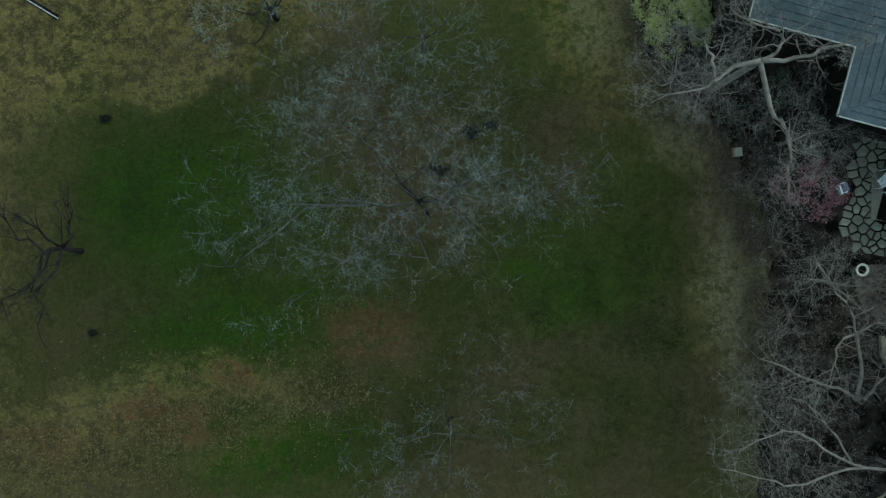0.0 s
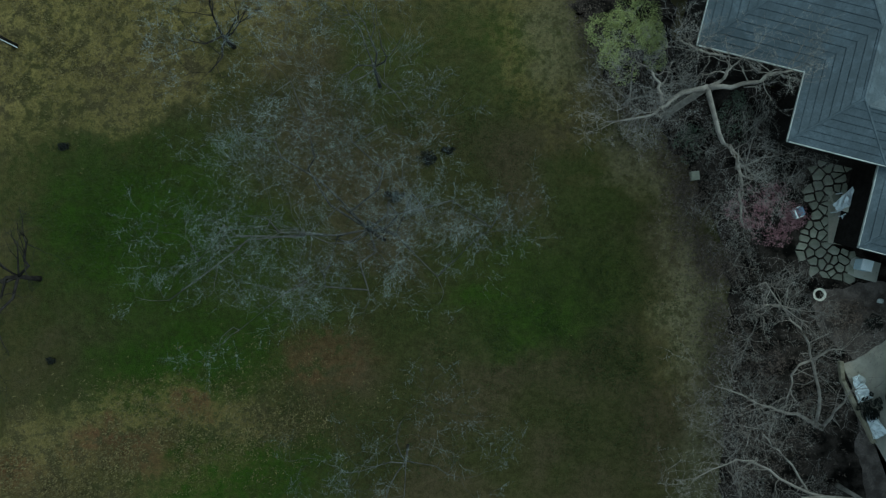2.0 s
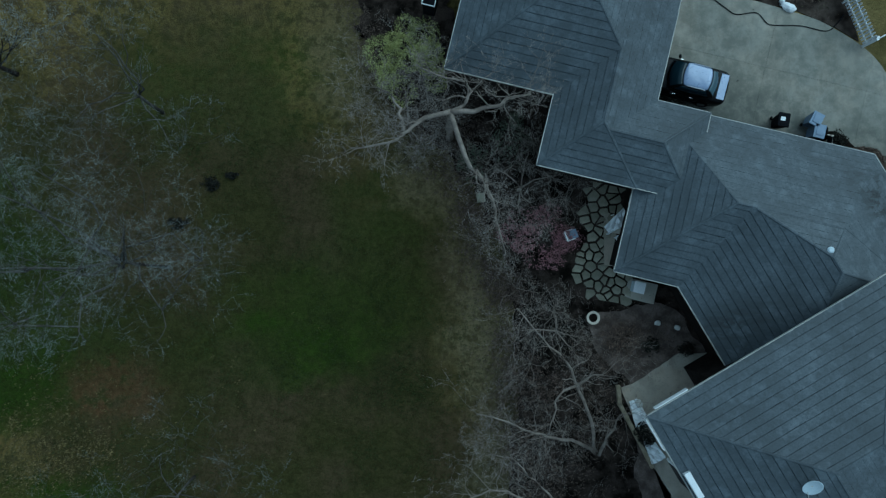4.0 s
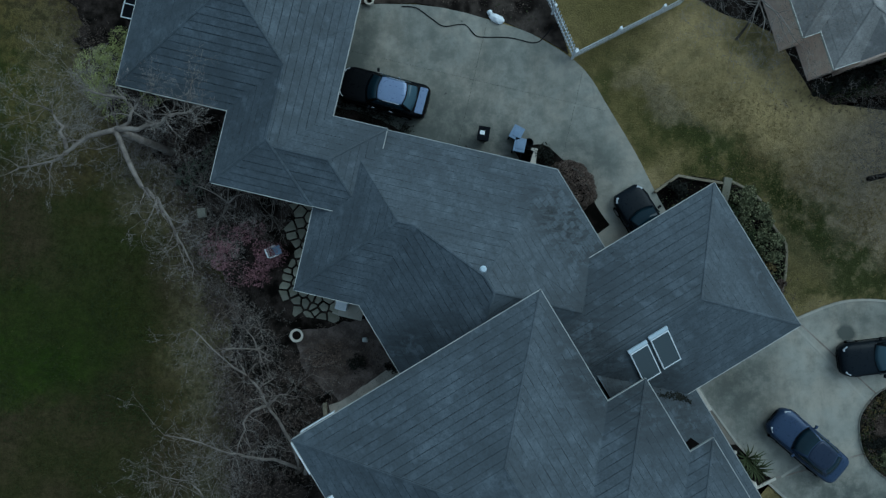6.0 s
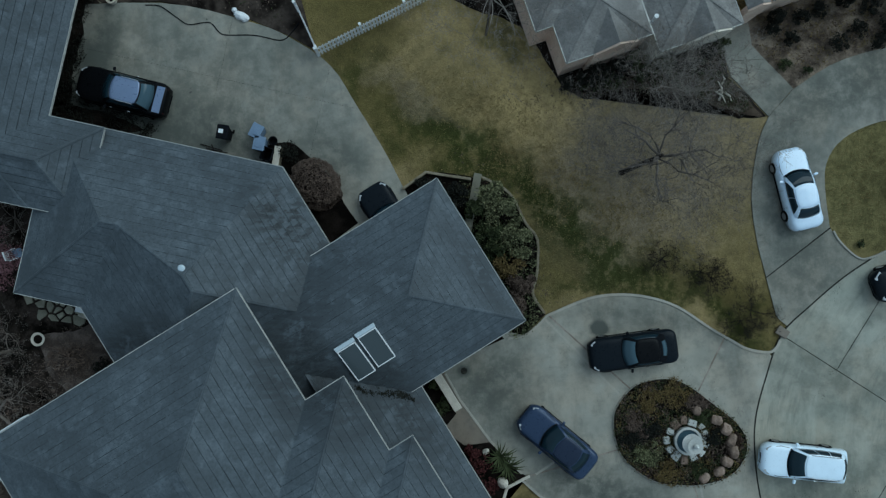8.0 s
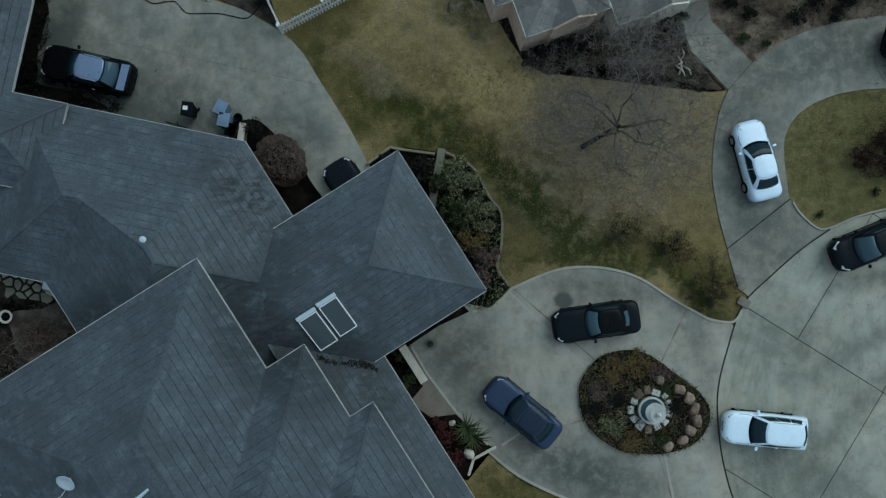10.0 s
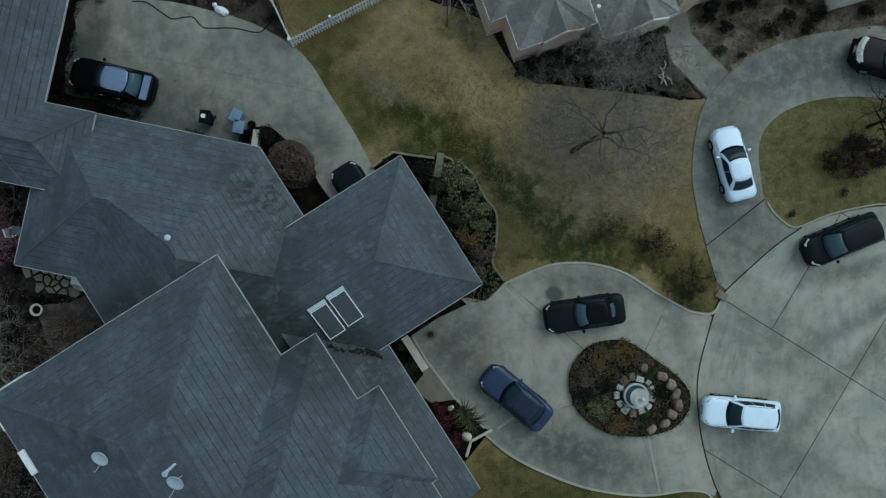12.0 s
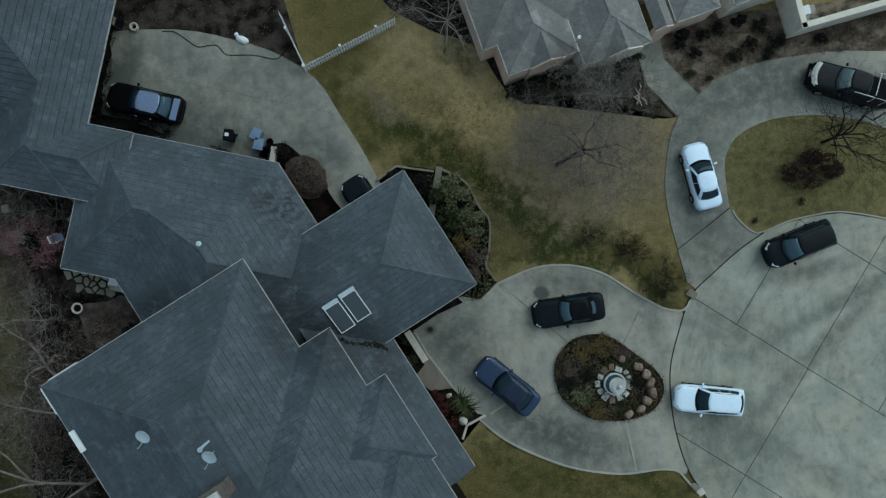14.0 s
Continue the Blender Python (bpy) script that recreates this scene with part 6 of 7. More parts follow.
def clipped_hedge(label, x, y, w, d, tall, seed, leaf, count, size, turn, z):
    """A dense rounded hedge: stems from the ground and a close shell of small leaves."""
    r = random.Random(seed)
    s = thing("hedge", label, "hedge")
    bm = bmesh.new()
    for k in range(26):
        q, u = r.uniform(0, math.tau), math.sqrt(r.random()) * 0.8
        e = Vector((math.cos(q) * u * w / 2, math.sin(q) * u * d / 2, tall * 0.8))
        tube(bm, [Vector((e.x * 0.4, e.y * 0.4, -0.05)), e * 0.6, e], [0.03, 0.02, 0.01], 4)
    part("stem_clump", bm, BARKD, s)
    vs, fs = [], []
    for _ in range(count):
        n = Vector((r.gauss(0, 1), r.gauss(0, 1), abs(r.gauss(0, 1)) * 0.8)).normalized()
        k = 1.0 + 0.16 * noise.noise(n * 4.0 + Vector((seed, 0, 0))) - abs(r.gauss(0, 0.07))
        flat = math.hypot(n.x, n.y)
        p = Vector((n.x * w / 2 * k, n.y * d / 2 * k, tall * k * max(0.0, 1 - flat ** 4) ** 0.5 + 0.03))
        u = Vector((r.gauss(0, 1), r.gauss(0, 1), r.gauss(0, 0.6))).normalized() * size * r.uniform(0.6, 1.4)
        v = u.cross(n + Vector((r.gauss(0, 0.6), r.gauss(0, 0.6), r.gauss(0, 0.6)))).normalized() * size * 0.5
        m = len(vs)
        vs += [tuple(p - u), tuple(p + v), tuple(p + u), tuple(p - v)]
        fs.append((m, m + 1, m + 2, m + 3))
    raw("foliage", vs, fs, leaf, s)
    s.matrix_world = pose(x, y, z, 0, 0, turn)


clipped_hedge("rusty brown clipped hedge beside the parking court", -7.6, 4.75, 3.1, 2.7, 1.25, 61, RUST, 15000, 0.042, -45, 0.33)
shrub("dark round bush beside the bins", -9.1, 6.6, 1.5, 1.2, 0.8, 62, BLACKISH, 800, 0.05, -30, z=0.33)
for k, (x, y, w, h, m) in enumerate(((1.8, 3.5, 1.7, 1.2, EVERGREEN), (2.6, 2.6, 1.9, 1.2, EVERGREEN), (1.8, 1.5, 1.5, 1.0, DKGREEN), (3.1, 0.9, 1.9, 1.1, EVERGREEN), (2.7, -0.3, 1.5, 0.9, OCHRE),
                                     (3.4, -1.3, 1.4, 0.8, RUST), (2.3, 0.6, 1.5, 0.9, DKGREEN), (2.9, -2.6, 1.2, 0.6, RUST), (1.1, 2.9, 1.1, 1.0, DKGREEN), (-1.6, 4.2, 1.0, 0.7, BLACKISH), (0.2, 3.8, 1.2, 0.7, BLACKISH))):
    shrub("evergreen foundation shrub beside the garage", x, y, w * 1.25, w * 1.1, h * 1.3, 70 + k, m, 1700, 0.075, group="shrubs by the garage")
for k, (x, y, w, h, m) in enumerate(((0.6, -11.2, 1.5, 0.9, RED), (0.3, -10.5, 0.9, 0.6, RED), (1.1, -12.4, 1.1, 0.7, RED), (-1.3, -7.9, 1.2, 0.5, DKGREEN), (-1.6, -6.6, 1.0, 0.4, DKGREEN))):
    shrub("small shrub in the bed before the porch", x, y, w, w, h, 90 + k, m, 700, 0.05, group="shrubs by the porch")
for k, (x, y, w) in enumerate(((18.58, 12.17, 0.95), (19.65, 11.68, 0.95), (22.36, 11.26, 1.35), (24.59, 11.21, 1.1), (23.45, 11.96, 1.25), (25.37, 12.19, 1.3), (21.4, 13.2, 1.1), (20.3, 12.8, 1.0), (24.3, 13.2, 1.2), (28.5, 12.0, 1.0))):
    shrub("round dark clipped shrub in a mulch bed", x, y, w, w, 0.7, 110 + k, BLACKISH, 700, 0.055, group="round shrubs")
for k, (x, y, w) in enumerate(((19.2, 10.2, 1.0), (20.5, 9.8, 0.6), (9.0, 9.9, 1.2), (12.6, 10.2, 1.4), (14.3, 10.8, 1.2), (11.0, 9.9, 1.0), (7.6, 9.7, 1.0))):
    shrub("low olive shrub in the neighbouring bed", x, y, w, w * 0.7, 0.5, 130 + k, DKGREEN, 420, 0.05, group="low shrubs")
for k, (x, y, w) in enumerate(((22.9, -0.2, 0.5), (26.3, 0.9, 0.6))):
    shrub("tiny dark plant on the lawn island", x, y, w, w, 0.3, 140 + k, DKGREEN, 160, 0.05, group="lawn plants")
shrub("rust-brown dry bush on the lawn island", 27.0, 2.95, 4.7, 2.5, 0.9, 145, DARKRED, 6500, 0.06, 10)
for k, (x, y, w, h, m) in enumerate(((9.6, -9.6, 1.5, 0.4, RUST), (10.3, -8.3, 1.2, 0.4, OCHRE), (11.7, -8.0, 1.5, 0.5, OCHRE), (12.9, -8.6, 1.0, 0.4, RUST), (10.0, -11.3, 1.5, 0.4, EVERGREEN), (11.2, -12.4, 1.4, 0.4, OCHRE),
                                     (9.2, -10.4, 1.2, 0.4, BLACKISH), (12.9, -12.5, 0.9, 0.3, DKGREEN), (13.6, -10.6, 1.0, 0.35, BLACKISH), (13.3, -9.4, 0.9, 0.35, DKGREEN), (10.3, -9.9, 1.1, 0.35, BLACKISH), (15.0, -10.8, 0.8, 0.4, DRYRED))):
    shrub("low winter planting in the oval bed", x, y, w * 1.3, w * 1.2, h, 150 + k, m, 1500, 0.05, z=0.12, group="plants in the oval bed")


def palm_plant(x, y):
    """A spiky plant of long leaves from one foot."""
    r = random.Random(5)
    s = thing("yucca", "spiky dark green yucca at the porch corner", "plant")
    for k in range(22):
        a = math.tau * k / 22 + r.uniform(-0.1, 0.1)
        up = r.uniform(0.25, 0.9)
        d = Vector((math.cos(a), math.sin(a), 0))
        n = Vector((-d.y, d.x, 0)) * 0.045
        L = r.uniform(0.75, 1.15)
        pts = [Vector((0, 0, 0.1)), d * L * 0.5 + Vector((0, 0, 0.1 + up * 0.6)), d * L + Vector((0, 0, 0.1 + up * 0.5))]
        vs = [pts[0] - n * 0.6, pts[0] + n * 0.6, pts[1] - n, pts[1] + n, pts[2] + Vector((0, 0, 0))]
        raw("leaf", [tuple(p) for p in vs], [(0, 1, 3, 2), (2, 3, 4)], DKGREEN, s)
    s.matrix_world = pose(x, y, 0.04)


palm_plant(1.75, -10.95)
palm_plant(2.15, -11.5)


for k, (x, y, w, m) in enumerate(((7.0, 9.7, 1.3, BLACKISH), (8.3, 10.0, 1.4, BLACKISH), (9.6, 10.35, 1.3, BLACKISH), (10.6, 10.7, 1.2, DKGREEN), (12.0, 10.2, 1.4, DKGREEN), (13.2, 10.55, 1.3, BLACKISH),
                                  (14.5, 10.9, 1.3, BLACKISH), (15.3, 11.3, 1.0, DKGREEN), (18.6, 12.75, 0.9, BLACKISH), (22.6, 13.5, 0.9, BLACKISH))):
    shrub("dark foundation shrub against the neighbouring wall", x, y, w * 1.25, w * 0.9, 1.6, 300 + k, m, 1500, 0.06, 16, group="shrubs along the neighbouring wall")
# ---- garden things in front ----
def stone(name, x, y, z, w, d, h, seed, material, parent=None, label="", turn=0.0):
    """A rough rounded block."""
    r = random.Random(seed)
    bm = bmesh.new()
    bmesh.ops.create_icosphere(bm, subdivisions=2, radius=0.5)
    for v in bm.verts:
        p = v.co.copy()
        v.co *= 1.0 + 0.42 * noise.noise(p * 2.3 + Vector((seed * 3.1, 0, 0)))
        v.co.x, v.co.y = max(-0.44, min(0.44, v.co.x)), max(-0.42, min(0.42, v.co.y))
        v.co = Vector((v.co.x * w * 1.1, v.co.y * d * 1.1, v.co.z * h))
    bmesh.ops.transform(bm, matrix=pose(0, 0, h * 0.35, 0, 0, turn + r.uniform(-20, 20)), verts=bm.verts)
    ob = part(name, bm, material, parent, label)
    ob.matrix_world = pose(x, y, z)
    return ob


for k, (x, y, w) in enumerate(((14.0, -9.6, 0.55), (14.5, -10.15, 0.5), (14.75, -10.75, 0.62), (14.85, -11.4, 0.6), (14.4, -11.95, 0.5), (13.95, -12.45, 0.55), (13.1, -12.75, 0.5), (12.9, -9.0, 0.4))):
    tagged(stone("boulder", x, y, 0.14, w * 1.3, w * (1.0 + 0.2 * math.sin(k * 2.1)), 0.5, k + 1, BOULDER, None, "", k * 37), "tan weathered boulder in the oval bed", "boulder", "boulders in the oval bed")

fountain = thing("fountain", "pale tiered stone fountain in the oval bed", "fountain", at=pose(12.25, -10.62, 0.1) @ Matrix.Diagonal((1.12, 1.12, 1.05, 1)))
bm = bmesh.new()
disc_stack(bm, [(0.64, 0.0), (0.67, 0.36), (0.69, 0.44), (0.58, 0.44), (0.56, 0.28), (0.1, 0.26)], 28)
part("basin", bm, WSTONE, fountain)
bm = bmesh.new()
disc_stack(bm, [(0.28, 0.15), (0.16, 0.3), (0.14, 0.7), (0.28, 0.78), (0.46, 0.86), (0.49, 0.93), (0.42, 0.91), (0.1, 0.84)], 24)
part("lower_bowl", bm, WSTONE, fountain)
bm = bmesh.new()
disc_stack(bm, [(0.12, 0.84), (0.09, 1.2), (0.2, 1.27), (0.36, 1.33), (0.38, 1.39), (0.31, 1.37), (0.06, 1.32)], 20)
part("upper_bowl", bm, WSTONE, fountain)
bm = bmesh.new()
disc_stack(bm, [(0.06, 1.3), (0.10, 1.42), (0.12, 1.5), (0.05, 1.58), (0.07, 1.64), (0.01, 1.70)], 14)
part("finial", bm, WSTONE, fountain)
bm = bmesh.new()
disc_stack(bm, [(0.57, 0.30), (0.57, 0.33), (0.15, 0.33)], 24)
part("water", bm, GLASSB, fountain, "dark still water")
for k in range(13):
    a = math.tau * k / 13 + 0.2
    q = 1.06 + 0.06 * math.sin(k * 2.3)
    rr = random.Random(500 + k)
    bm = box(bmesh.new(), (0.40 + 0.10 * math.sin(k * 5), 0.36 + 0.07 * math.cos(k * 3), 0.22), (0, 0, 0.05), 0, 0.035)
    for v in bm.verts:
        v.co += Vector((rr.uniform(-0.04, 0.04), rr.uniform(-0.04, 0.04), rr.uniform(-0.02, 0.02)))
    s = part("paving_stone", bm, BOULDER if k in (3, 4, 9) else WSTONE)
    s.matrix_world = pose(12.25 + q * math.cos(a), -10.62 + q * math.sin(a), 0.16, rr.uniform(-6, 6), rr.uniform(-6, 6), math.degrees(a) + rr.uniform(-12, 12))
    tagged(s, "rough pale block ringing the fountain", "stone", "stones round the fountain")

# picket fence
fence = thing("picket_fence", "white-painted picket fence at the lawn edge", "fence")
bm = bmesh.new()
loft(bm, [[Vector((-0.055, y, 0)), Vector((0.055, y, 0)), Vector((0.055, y, 1.18)), Vector((0.0, y, 1.30)), Vector((-0.055, y, 1.18))] for y in (-0.011, 0.011)])
picket = mesh_of(bm, "picket", WHITE)
bm = bmesh.new()
box(bm, (0.11, 0.11, 1.36), (0, 0, 0.68), 0, 0.01)
box(bm, (0.15, 0.15, 0.04), (0, 0, 1.38), 0, 0.01)
post = mesh_of(bm, "post", WHITE)
for (x0, y0), (x1, y1) in (((-7.05, 12.0), (-0.9, 14.8)), ((-7.05, 12.0), (-8.5, 15.7))):
    a, b = Vector((x0, y0)), Vector((x1, y1))
    L = (b - a).length
    ang = math.degrees(math.atan2(y1 - y0, x1 - x0))
    n = int(L / 0.19)
    for k in range(n + 1):
        q = a.lerp(b, k / n)
        z = height(q.x, q.y) + 0.06
        piece = new("picket", picket)
        piece.parent = fence
        piece.matrix_world = pose(q.x, q.y, z + 0.012 * math.sin(k * 1.7), 0, 0, ang + 2 * math.sin(k * 2.9))
        if k % 14 == 0:
            piece = new("post", post)
            piece.parent = fence
            piece.matrix_world = pose(q.x - 0.07 * math.sin(radians(ang)), q.y + 0.07 * math.cos(radians(ang)), z - 0.05, 0, 0, ang)
    c = (a + b) / 2
    for zz in (0.35, 0.95):
        part("rail", box(bmesh.new(), (L, 0.04, 0.09), (c.x - 0.035 * math.sin(radians(ang)), c.y + 0.035 * math.cos(radians(ang)), height(c.x, c.y) + 0.06 + zz), ang), WHITE, fence)


def wheelie_bin(x, y, turn, body, lid, label, open_lid=False, sticker=False):
    b = thing("wheelie_bin", label, "bin", "bins by the house", at=pose(x, y, 0.31, 0, 0, turn))
    bm = bmesh.new()
    rings = [[Vector((sx * w, sy * d, z)) for sx, sy in ((-1, -1), (1, -1), (1, 1), (-1, 1))] for w, d, z in ((0.21, 0.24, 0.05), (0.29, 0.34, 0.98), (0.31, 0.36, 1.0), (0.31, 0.36, 1.04))]
    if open_lid:
        rings += [[Vector((sx * w, sy * d, z)) for sx, sy in ((-1, -1), (1, -1), (1, 1), (-1, 1))] for w, d, z in ((0.27, 0.32, 1.04), (0.22, 0.26, 0.15))]
    loft(bm, rings)
    part("body", bm, body, b)
    if not open_lid:
        bm = box(bmesh.new(), (0.64, 0.78, 0.07), (0, 0.02, 1.08), 0, 0.03)
        part("lid", bm, lid, b)
        part("lid_ridge", box(bmesh.new(), (0.4, 0.5, 0.03), (0, 0.0, 1.125), 0, 0.012), lid, b)
    bm = bmesh.new()
    tube(bm, [Vector((-0.24, 0.42, 1.0)), Vector((0.24, 0.42, 1.0))], [0.018, 0.018], 6)
    part("handle", bm, BLACK, b)
    for s in (1, -1):
        bm = bmesh.new()
        tube(bm, [Vector((s * 0.24, 0.27, 0.1)), Vector((s * 0.30, 0.27, 0.1))], [0.1, 0.1], 12)
        part("wheel", bm, RUBBER, b)
    if sticker:
        part("sticker", box(bmesh.new(), (0.26, 0.22, 0.006), (-0.08, 0.05, 1.146)), WHITE, b, "white notice sticker")


wheelie_bin(-12.35, 7.72, -12, BLACK, BLACK, "black wheelie bin with a white sticker on its lid", False, True)
wheelie_bin(-10.52, 7.72, 150, BLUEBIN, BLUEBIN, "blue-grey wheelie bin with a closed lid")
wheelie_bin(-10.4, 7.05, 165, BLUEBIN, BLUEBIN, "blue-grey recycling bin beside the wall")
wheelie_bin(-10.05, 6.45, 160, BLACK, BLACK, "black open-topped bin beside the wall", True)
pot = thing("plant_pot", "empty dark round plant pot", "pot", at=pose(-9.8, 7.25, 0.31))
bm = bmesh.new()
disc_stack(bm, [(0.16, 0.0), (0.24, 0.4), (0.26, 0.42), (0.21, 0.42), (0.18, 0.1)], 16)
part("pot_body", bm, BLACK, pot)
plank = thing("timber_planter", "narrow weathered timber planter box by the wall", "planter", at=pose(-9.62, 6.35, 0.33, 0, 0, 78))
for s in (1, -1):
    part("side_board", box(bmesh.new(), (1.1, 0.04, 0.5), (0, s * 0.17, 0.25), 0, 0.008), TIMBER, plank)
    part("end_board", box(bmesh.new(), (0.04, 0.30, 0.5), (s * 0.53, 0, 0.25), 0, 0.008), TIMBER, plank)
part("top_board", box(bmesh.new(), (1.14, 0.36, 0.04), (0, 0, 0.53), 0, 0.01), PALE, plank)
rack = thing("garden_tools", "dark garden tools lying against the house wall", "tools")
for (x0, y0), (x1, y1) in (((-13.9, 7.35), (-12.7, 6.9)), ((-13.6, 7.1), (-12.4, 6.75)), ((-13.3, 7.3), (-13.1, 6.8))):
    bm = bmesh.new()
    tube(bm, [Vector((x0, y0, 0.36)), Vector(((x0 + x1) / 2, (y0 + y1) / 2, 0.42)), Vector((x1, y1, 0.5))], [0.03, 0.025, 0.03], 6)
    part("tool_handle", bm, BARKD, rack)
bag = thing("garden_sack", "crumpled white sack lying on dark ground", "sack", at=pose(-11.3, 14.4, 0.3, 0, 0, -30) @ Matrix.Diagonal((0.78, 0.78, 0.85, 1)))
bm = bmesh.new()
bmesh.ops.create_icosphere(bm, subdivisions=3, radius=0.5)
for v in bm.verts:
    v.co = Vector((v.co.x * 1.2, v.co.y * (0.62 + 0.2 * v.co.x), max(v.co.z, -0.1) * 0.5 + 0.06)) * (1 + 0.25 * noise.noise(v.co * 4))
part("sack", bm, WHITE, bag, "", True)
bm = bmesh.new()
bmesh.ops.create_icosphere(bm, subdivisions=2, radius=0.2)
for v in bm.verts:
    v.co = v.co * (1 + 0.3 * noise.noise(v.co * 9)) + Vector((-0.6, 0.15, 0.12))
part("sack_neck", bm, WHITE, bag, "", True)
tyre = thing("round_planter", "pale ring-shaped planter on dark ground", "planter", at=pose(-18.4, 15.65, 0.3) @ Matrix.Diagonal((0.78, 0.78, 0.9, 1)))
bm = bmesh.new()
disc_stack(bm, [(0.30, 0.0), (0.36, 0.3), (0.36, 0.36), (0.24, 0.36), (0.22, 0.1)], 20)
part("ring", bm, PALE, tyre)
part("soil", box(bmesh.new(), (0.3, 0.3, 0.1), (0, 0, 0.12)), MULCH, tyre)
chair = thing("garden_chair", "dark metal garden chair frame", "chair", at=pose(-19.25, 15.85, 0.3, 0, 0, 75))
for x, y in ((-0.25, -0.25), (0.25, -0.25), (0.25, 0.25), (-0.25, 0.25)):
    bm = bmesh.new()
    tube(bm, [Vector((x, y, 0)), Vector((x, y, 0.45 if y < 0 else 0.9))], [0.018, 0.018], 6)
    part("leg", bm, TIMBER, chair)
part("seat", box(bmesh.new(), (0.54, 0.54, 0.03), (0, 0, 0.45), 0, 0.01), BLACK, chair)
part("backrest", box(bmesh.new(), (0.54, 0.03, 0.3), (0, 0.25, 0.75), 0, 0.01), TIMBER, chair)
hose = thing("garden_hose", "dark garden hose snaking over the concrete", "hose")
bm = bmesh.new()
pts = [p + Vector((0, 0, 0.335)) for p in spline([(-16.6, 15.3), (-15.8, 15.2), (-15.0, 14.6), (-14.3, 14.1), (-13.5, 14.15), (-13.0, 14.1), (-12.6, 13.6), (-12.2, 13.4), (-10.6, 13.3), (-9.2, 12.95), (-8.6, 13.3), (-8.1, 13.9)], 5)]
tube(bm, pts, [0.028] * len(pts), 6)
part("hose_run", bm, BLACK, hose, "", True)


def low_wall(name, label, pts, wide, tall, material, z=0.0):
    w = thing(name, label, "edging", kind="structure")
    for p, q in zip(pts, pts[1:]):
        a, b = Vector(p), Vector(q)
        c = (a + b) / 2
        part("course", box(bmesh.new(), ((b - a).length + wide * 0.5, wide, tall + 0.2), (c.x, c.y, z + tall / 2 - 0.1), math.degrees(math.atan2(b.y - a.y, b.x - a.x)), 0.02), material, w)


low_wall("retaining_edge", "weathered timber edging round the garage bed", [(-2.8, 4.25), (-1.45, 5.12)], 0.14, 0.45, TIMBER, 0.1)
low_wall("retaining_edge", "weathered timber edging along the lawn", [(-1.4, 5.1), (-0.3, 4.85), (1.0, 4.6)], 0.14, 0.4, TIMBER, 0.1)
low_wall("stone_strip", "flat mossy stone strip by the garage bed", [(1.42, 4.8), (0.65, 1.6)], 0.44, 0.30, FLAG, 0.0)
low_wall("stone_edging", "thin stone edging between bed and lawn", [(p.x, p.y) for p in spline([(1.6, 4.75), (2.8, 4.05), (3.4, 3.35), (4.0, 1.95), (4.6, 1.0), (4.45, -0.9), (4.15, -2.0), (4.75, -3.1)], 3)], 0.14, 0.14, TIMBER)
low_wall("stone_edging", "thin stone edging beside the front lawn", [(3.36, -12.15), (2.09, -12.73), (1.76, -13.6)], 0.16, 0.12, PALE)
bench = thing("stone_bench", "long pale stone bench slab beside the porch bed", "bench", at=pose(-0.95, -7.12, 0.03, 0, 0, -61.3))
part("slab", box(bmesh.new(), (2.35, 0.46, 0.09), (0, 0, 0.45), 0, 0.02), PALE, bench)
for s in (1, -1):
    part("support", box(bmesh.new(), (0.2, 0.34, 0.42), (s * 0.85, 0, 0.2), 0, 0.02), PALE, bench)
drain = thing("drain_cover", "dark round drain cover set in the concrete", "drain", at=pose(0.05, -6.11, 0.02))
bm = bmesh.new()
disc_stack(bm, [(0.19, 0.0), (0.19, 0.008), (0.15, 0.012)], 20)
part("cover", bm, JOINT, drain)
urn = stone("garden_ornament", 1.85, -12.35, 0.04, 0.6, 0.6, 0.8, 77, PALE)
tagged(urn, "pale rounded stone ornament among the plants", "ornament")
tagged(stone("rock", 1.02, -10.6, 0.04, 0.4, 0.3, 0.4, 78, PALE), "small pale rock in the porch bed", "rock")
mail = thing("mailbox_post", "pale stone post by the front lawn corner", "post", at=pose(17.25, -18.0, 0, 0, 0, 30))
part("post", box(bmesh.new(), (0.35, 0.35, 1.2), (0, 0, 0.6), 0, 0.02), PALE, mail)
part("cap", box(bmesh.new(), (0.45, 0.45, 0.08), (0, 0, 1.24), 0, 0.02), PALE, mail)
garden_log = thing("driftwood", "pale weathered branch pile in the neighbouring bed", "driftwood")
r = random.Random(9)
for k in range(6):
    bm = bmesh.new()
    p = Vector((15.6 + r.uniform(-0.4, 0.3), 9.0 + r.uniform(-0.8, 0.6), 0.08))
    q = p + Vector((r.uniform(-0.4, 0.5), r.uniform(-0.9, 0.9), 0.3))
    tube(bm, [p, p.lerp(q, 0.5) + Vector((0.08, 0, 0.1)), q], [0.07, 0.05, 0.02], 6)
    part("branch", bm, PALE, garden_log)

# ---- things behind the house ----
flags = thing("flagstone_patio", "irregular buff flagstones curving round the house wall", "patio", kind="structure")
r = random.Random(3)


def on_patio(a, b):
    return (-23.3 + 0.3 * math.sin(b * 0.9) < a < -21.2 and -6.9 < b < 2.4) or (-23.2 < a < -19.6 and -8.1 + 0.3 * (a + 21) ** 2 * (a < -21) < b < -6.2)


